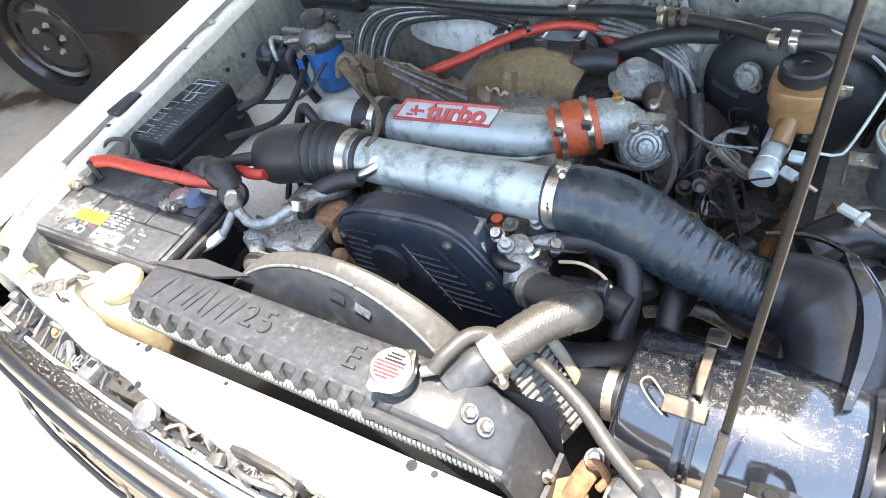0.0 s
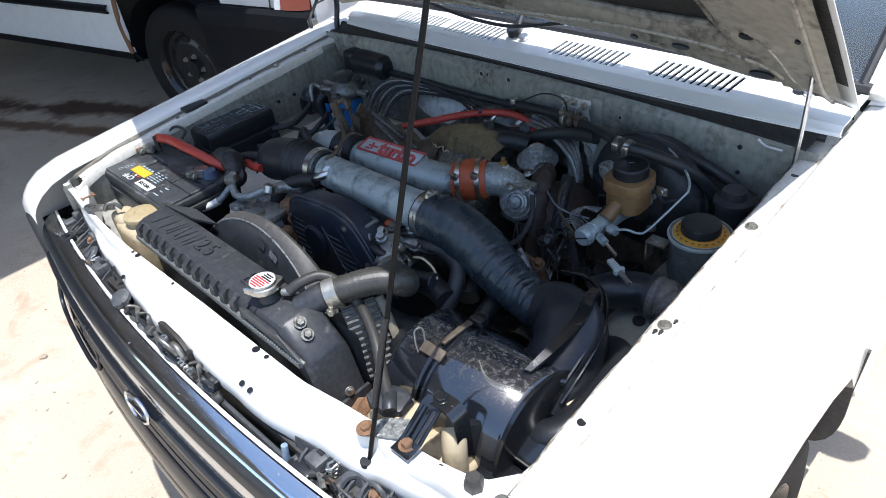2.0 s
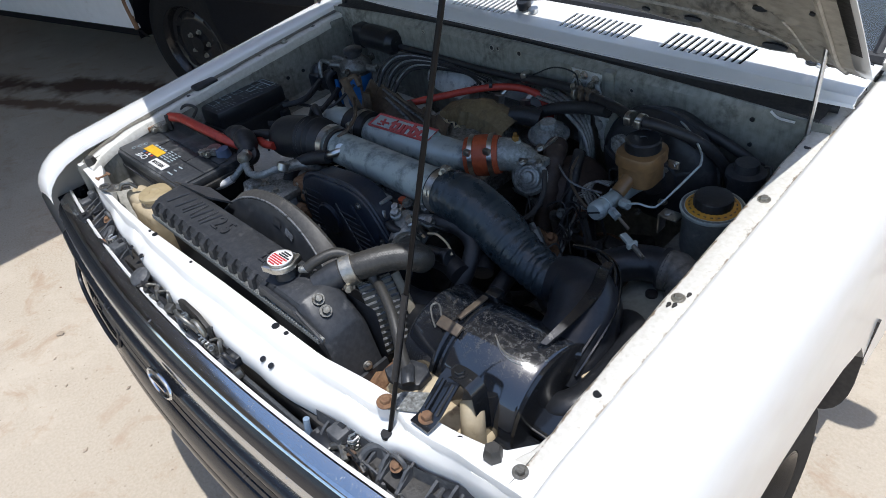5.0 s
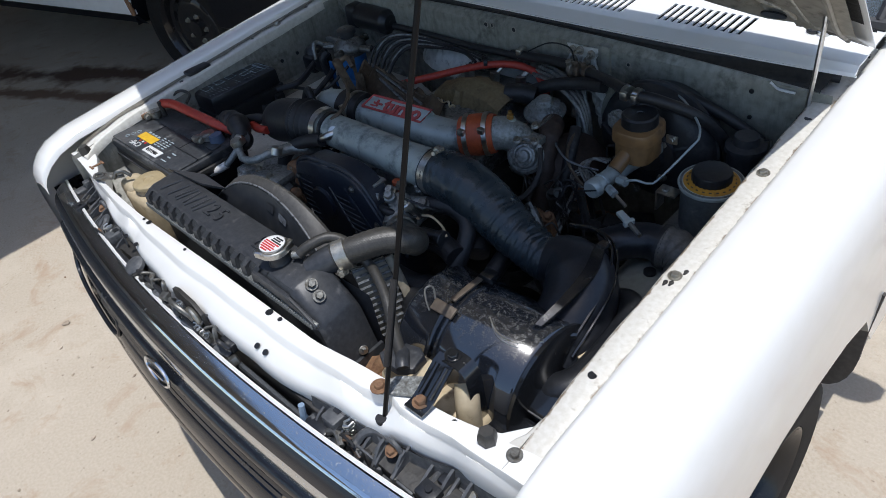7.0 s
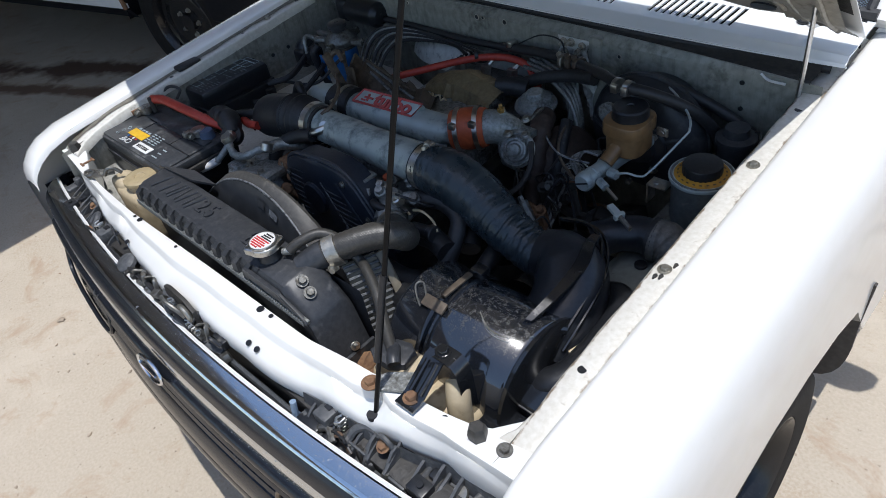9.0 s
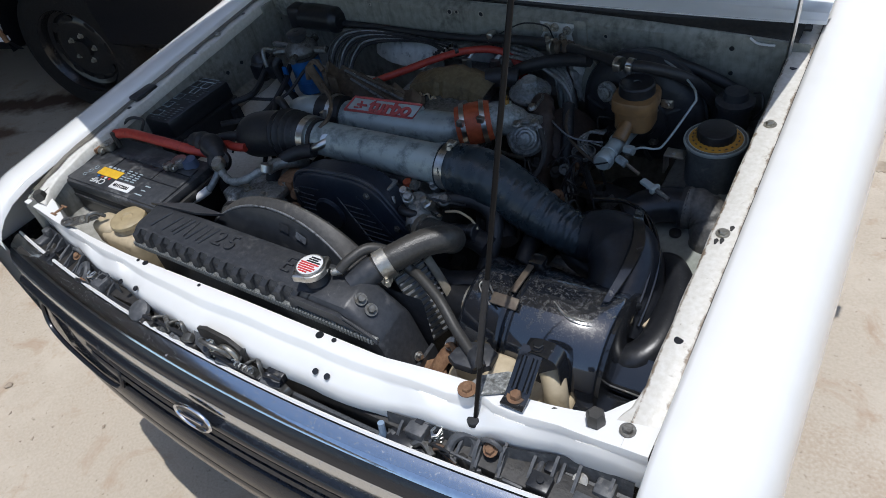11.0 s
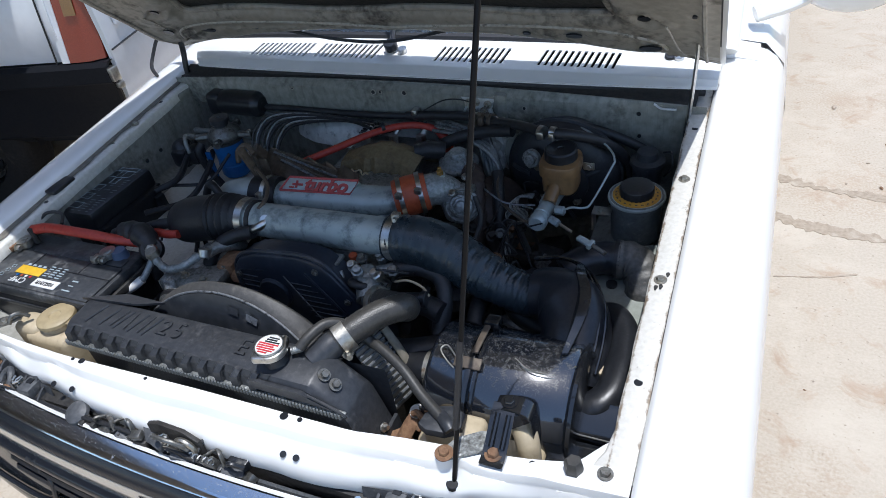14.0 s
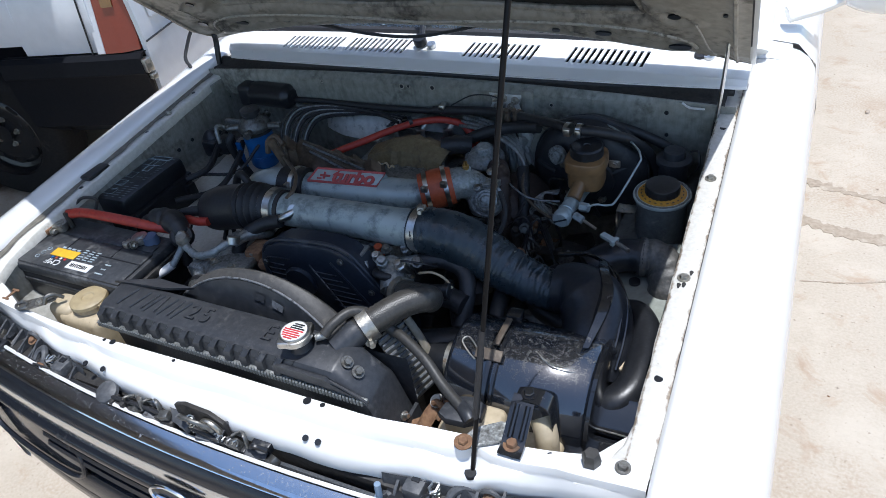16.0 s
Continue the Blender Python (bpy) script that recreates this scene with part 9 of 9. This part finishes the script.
for a in (0.4, 1.3, 2.9, 3.7, 5.0):
    part("drum_rib", tube([(0.392 + r * math.cos(a), 0.688 + y, 0.900 + r * math.sin(a)) for r, y in ((0.06, -0.003), (0.085, 0.004), (0.104, 0.014))], 0.005, 8), M_SERVO, servo)
part("plate_clip", join(block(0.454, 0.645, 0.964, 0.476, 0.649, 0.980, 0.002), bolt((0.465, 0.645, 0.972), (0, -1, 0), 0.005, 0.004)), M_STEEL, servo)
mc = thing("brake_master_cylinder", (0.41, 0.56, 0.92), "aluminium brake master cylinder with an amber reservoir", "master cylinder")
MA = Vector((0.400, 0.503, 0.930))
MD = Vector((0.06, 1, -0.02)).normalized()
part("cylinder", lathe([(0, -0.004), (0.014, -0.004), (0.0172, 0.0), (0.0172, 0.012), (0.015, 0.014), (0.015, 0.024), (0.0165, 0.025), (0.0165, 0.030), (0.015, 0.031), (0.015, 0.06), (0.0175, 0.062), (0.0175, 0.10), (0.022, 0.15), (0.026, 0.18), (0, 0.18)], MA, MD, 28), M_ALU, mc)
part("end_slot", moved(block(-0.014, -0.001, -0.0015, 0.014, 0.001, 0.0015, 0), facing(tuple(MA - MD * 0.004), (0.9, 0, 0.4), (0, -1, 0))), M_BLACK, mc)
part("port_boss", join(disc((0.425, 0.545, 0.935), (1, -0.2, 0.1), 0.009, 0.018, 6), disc((0.420, 0.522, 0.93), (1, -0.4, -0.2), 0.008, 0.02, 6)), M_ALU, mc)
part("brake_pipe", tube([(0.44, 0.515, 0.926), (0.465, 0.506, 0.918)], 0.003, 8, straight=True), M_STEEL, mc)
part("brake_pipe", tube([(0.442, 0.542, 0.94), (0.455, 0.552, 0.94), (0.475, 0.557, 0.938), (0.488, 0.568, 0.945), (0.512, 0.632, 0.985), (0.514, 0.645, 0.993), (0.50, 0.668, 1.002), (0.45, 0.71, 1.012), (0.40, 0.735, 1.012), (0.34, 0.75, 1.008)], 0.0021, 8), M_ALU, mc, "pale bent brake pipe")
part("brake_pipe", tube([(0.39, 0.51, 0.92), (0.36, 0.52, 0.925), (0.32, 0.545, 0.935), (0.30, 0.575, 0.945), (0.29, 0.62, 0.96)], 0.003, 8), M_BROWN, mc)
for k in range(3):
    part("brake_pipe", tube([(0.395, 0.53, 0.905), (0.37, 0.55, 0.90 - 0.008 * k), (0.34 - 0.008 * k, 0.575, 0.905), (0.335, 0.60, 0.915), (0.36, 0.61 + 0.006 * k, 0.91)], 0.003, 8), M_CAST, mc)
part("neck", tube([(0.408, 0.560, 0.940), (0.413, 0.590, 0.958)], 0.0135, 16, straight=True), M_AMBER, mc)
RM = facing((0.418, 0.618, 0.962), (1, 0.0, 0), (0, 1, 0.02))
part("reservoir", moved(prism([(0.034 * math.copysign(abs(math.cos(a)) ** 0.6, math.cos(a)), 0.036 * math.copysign(abs(math.sin(a)) ** 0.6, math.sin(a)), 0) for a in (2 * math.pi * k / 32 for k in range(32))], (0, 0, -0.018), (0, 0, 0.022), 0.004), RM), M_AMBER, mc, "amber brake fluid reservoir")
part("reservoir_top", moved(prism([(0.039 * math.copysign(abs(math.cos(a)) ** 0.6, math.cos(a)), 0.041 * math.copysign(abs(math.sin(a)) ** 0.6, math.sin(a)), 0) for a in (2 * math.pi * k / 32 for k in range(32))], (0, 0, 0.020), (0, 0, 0.044), 0.006), RM), M_AMBER, mc, "amber brake fluid reservoir")
part("cap", lathe([(0, 0.020), (0.006, 0.020), (0.007, 0.022), (0.028, 0.022), (0.031, 0.019), (0.032, 0.0), (0, 0)], (0.418, 0.620, 1.003), (0, 0, 1), 36), M_BLACK, mc, "black screw cap")
ps = thing("steering_fluid_reservoir", (0.565, 0.595, 0.85), "grey steering fluid can with a yellow ring and black cap", "reservoir")
part("can", lathe([(0, 0), (0.044, 0), (0.046, 0.006), (0.046, 0.075), (0.049, 0.08), (0.051, 0.086), (0.049, 0.092), (0.046, 0.092), (0.044, 0.088), (0, 0.088)], (0.565, 0.597, 0.862), (0, 0, 1), 40), M_CAN, ps, "grey steel can")
part("can_rim", lathe([(0.0435, 0.0), (0.0515, 0.0), (0.0525, 0.003), (0.0515, 0.006), (0.0435, 0.006)], (0.565, 0.597, 0.947), (0, 0, 1), 40), M_ALU, ps, "pale rolled rim")
part("yellow_ring", lathe([(0.026, 0.007), (0.0435, 0.003), (0.0435, 0.0), (0.026, 0.0)], (0.565, 0.597, 0.9505), (0, 0, 1), 40), M_RING, ps, "orange lettered ring")
for k in range(22):
    a = 2 * math.pi * k / 22
    part("print_bar", moved(block(-0.0022, -0.0012, 0, 0.0022, 0.0012, 0.0012, 0), Matrix.Translation((0.565 + 0.0375 * math.cos(a), 0.597 + 0.0375 * math.sin(a), 0.9540)) @ pose(0, 0, 0, 0, 0, math.degrees(a) + 90)), M_BROWN, ps)
cap_r = [0.0305 + 0.0012 * (k % 2) for k in range(48)]
part("cap", prism([(0.565 + r * math.cos(2 * math.pi * k / 48), 0.597 + r * math.sin(2 * math.pi * k / 48), 0) for k, r in enumerate(cap_r)], (0, 0, 0.950), (0, 0, 0.973), 0.003), M_BLACK, ps, "black ribbed cap")
part("bracket", join(block(0.49, 0.555, 0.926, 0.525, 0.58, 0.930, 0.001), block(0.49, 0.555, 0.89, 0.494, 0.58, 0.93, 0.001), disc((0.503, 0.567, 0.93), (0, 0, 1), 0.006, 0.002, 12)), M_STEEL, ps, "bright steel bracket")
can2 = thing("solenoid_can", (0.565, 0.715, 0.9), "grey round solenoid can by the bulkhead", "solenoid")
part("can", lathe([(0, 0), (0.026, 0), (0.028, 0.01), (0.028, 0.05), (0.034, 0.054), (0.034, 0.062), (0.022, 0.066), (0.02, 0.08), (0, 0.082)], (0.565, 0.715, 0.895), (0, 0, 1), 28), M_TANK, can2)
part("wire", tube([(0.60, 0.70, 0.93), (0.615, 0.69, 0.96), (0.61, 0.70, 0.985), (0.595, 0.715, 0.975)], 0.0022, 6), M_RUBBER, can2)
horn = thing("intake_elbow", (0.58, 0.46, 0.86), "dusty grey ribbed elbow on a black intake hose", "elbow")
part("hose", tube([(0.470, 0.430, 0.885), (0.500, 0.455, 0.895), (0.530, 0.470, 0.898), (0.555, 0.472, 0.898)], 0.030, 22), M_DUCT, horn, "black rubber hose")
part("ring", band((0.556, 0.472, 0.898), (1, 0.1, 0), 0.0335, 0.010, 32), M_RUBBER, horn)
part("elbow", tube([(0.556, 0.472, 0.898), (0.580, 0.472, 0.897), (0.600, 0.462, 0.888), (0.610, 0.440, 0.866), (0.612, 0.424, 0.835)], lambda t: 0.0345 + 0.0012 * math.sin(t * 42), 26, 8), M_ELBOW, horn, "dusty grey elbow")

br2 = thing("steel_clip", (0.505, 0.46, 0.90), "grey steel clip lever beside the intake elbow", "clip")
part("lever", moved(join(block(-0.018, -0.006, -0.003, 0.012, 0.006, 0.004, 0.002), block(0.006, -0.009, -0.005, 0.014, 0.009, 0.006, 0.002)), pose(0.508, 0.435, 0.957, 0, 4, -26)), M_ALU, br2)
part("pin", tube([(0.520, 0.429, 0.957), (0.545, 0.417, 0.952)], 0.004, 8, straight=True), M_BOLT, br2)
part("leg", tube([(0.505, 0.440, 0.957), (0.506, 0.452, 0.93), (0.505, 0.46, 0.905)], 0.004, 8), M_DARK, br2)
ap2 = thing("apron_sheet", (0.56, 0.42, 0.80), "dusty grey-green apron panel beside the wing", "panel")
part("plate", sheet([[(0.49, y, 0.83), (0.52, y, 0.858), (0.58, y, 0.864), (0.628, y, 0.872)] for y in (0.33, 0.38, 0.44, 0.50, 0.56)]), M_APRON, ap2)
part("grommet", disc((0.552, 0.44, 0.862), (0, 0, 1), 0.010, 0.006, 20), M_RUBBER, ap2)
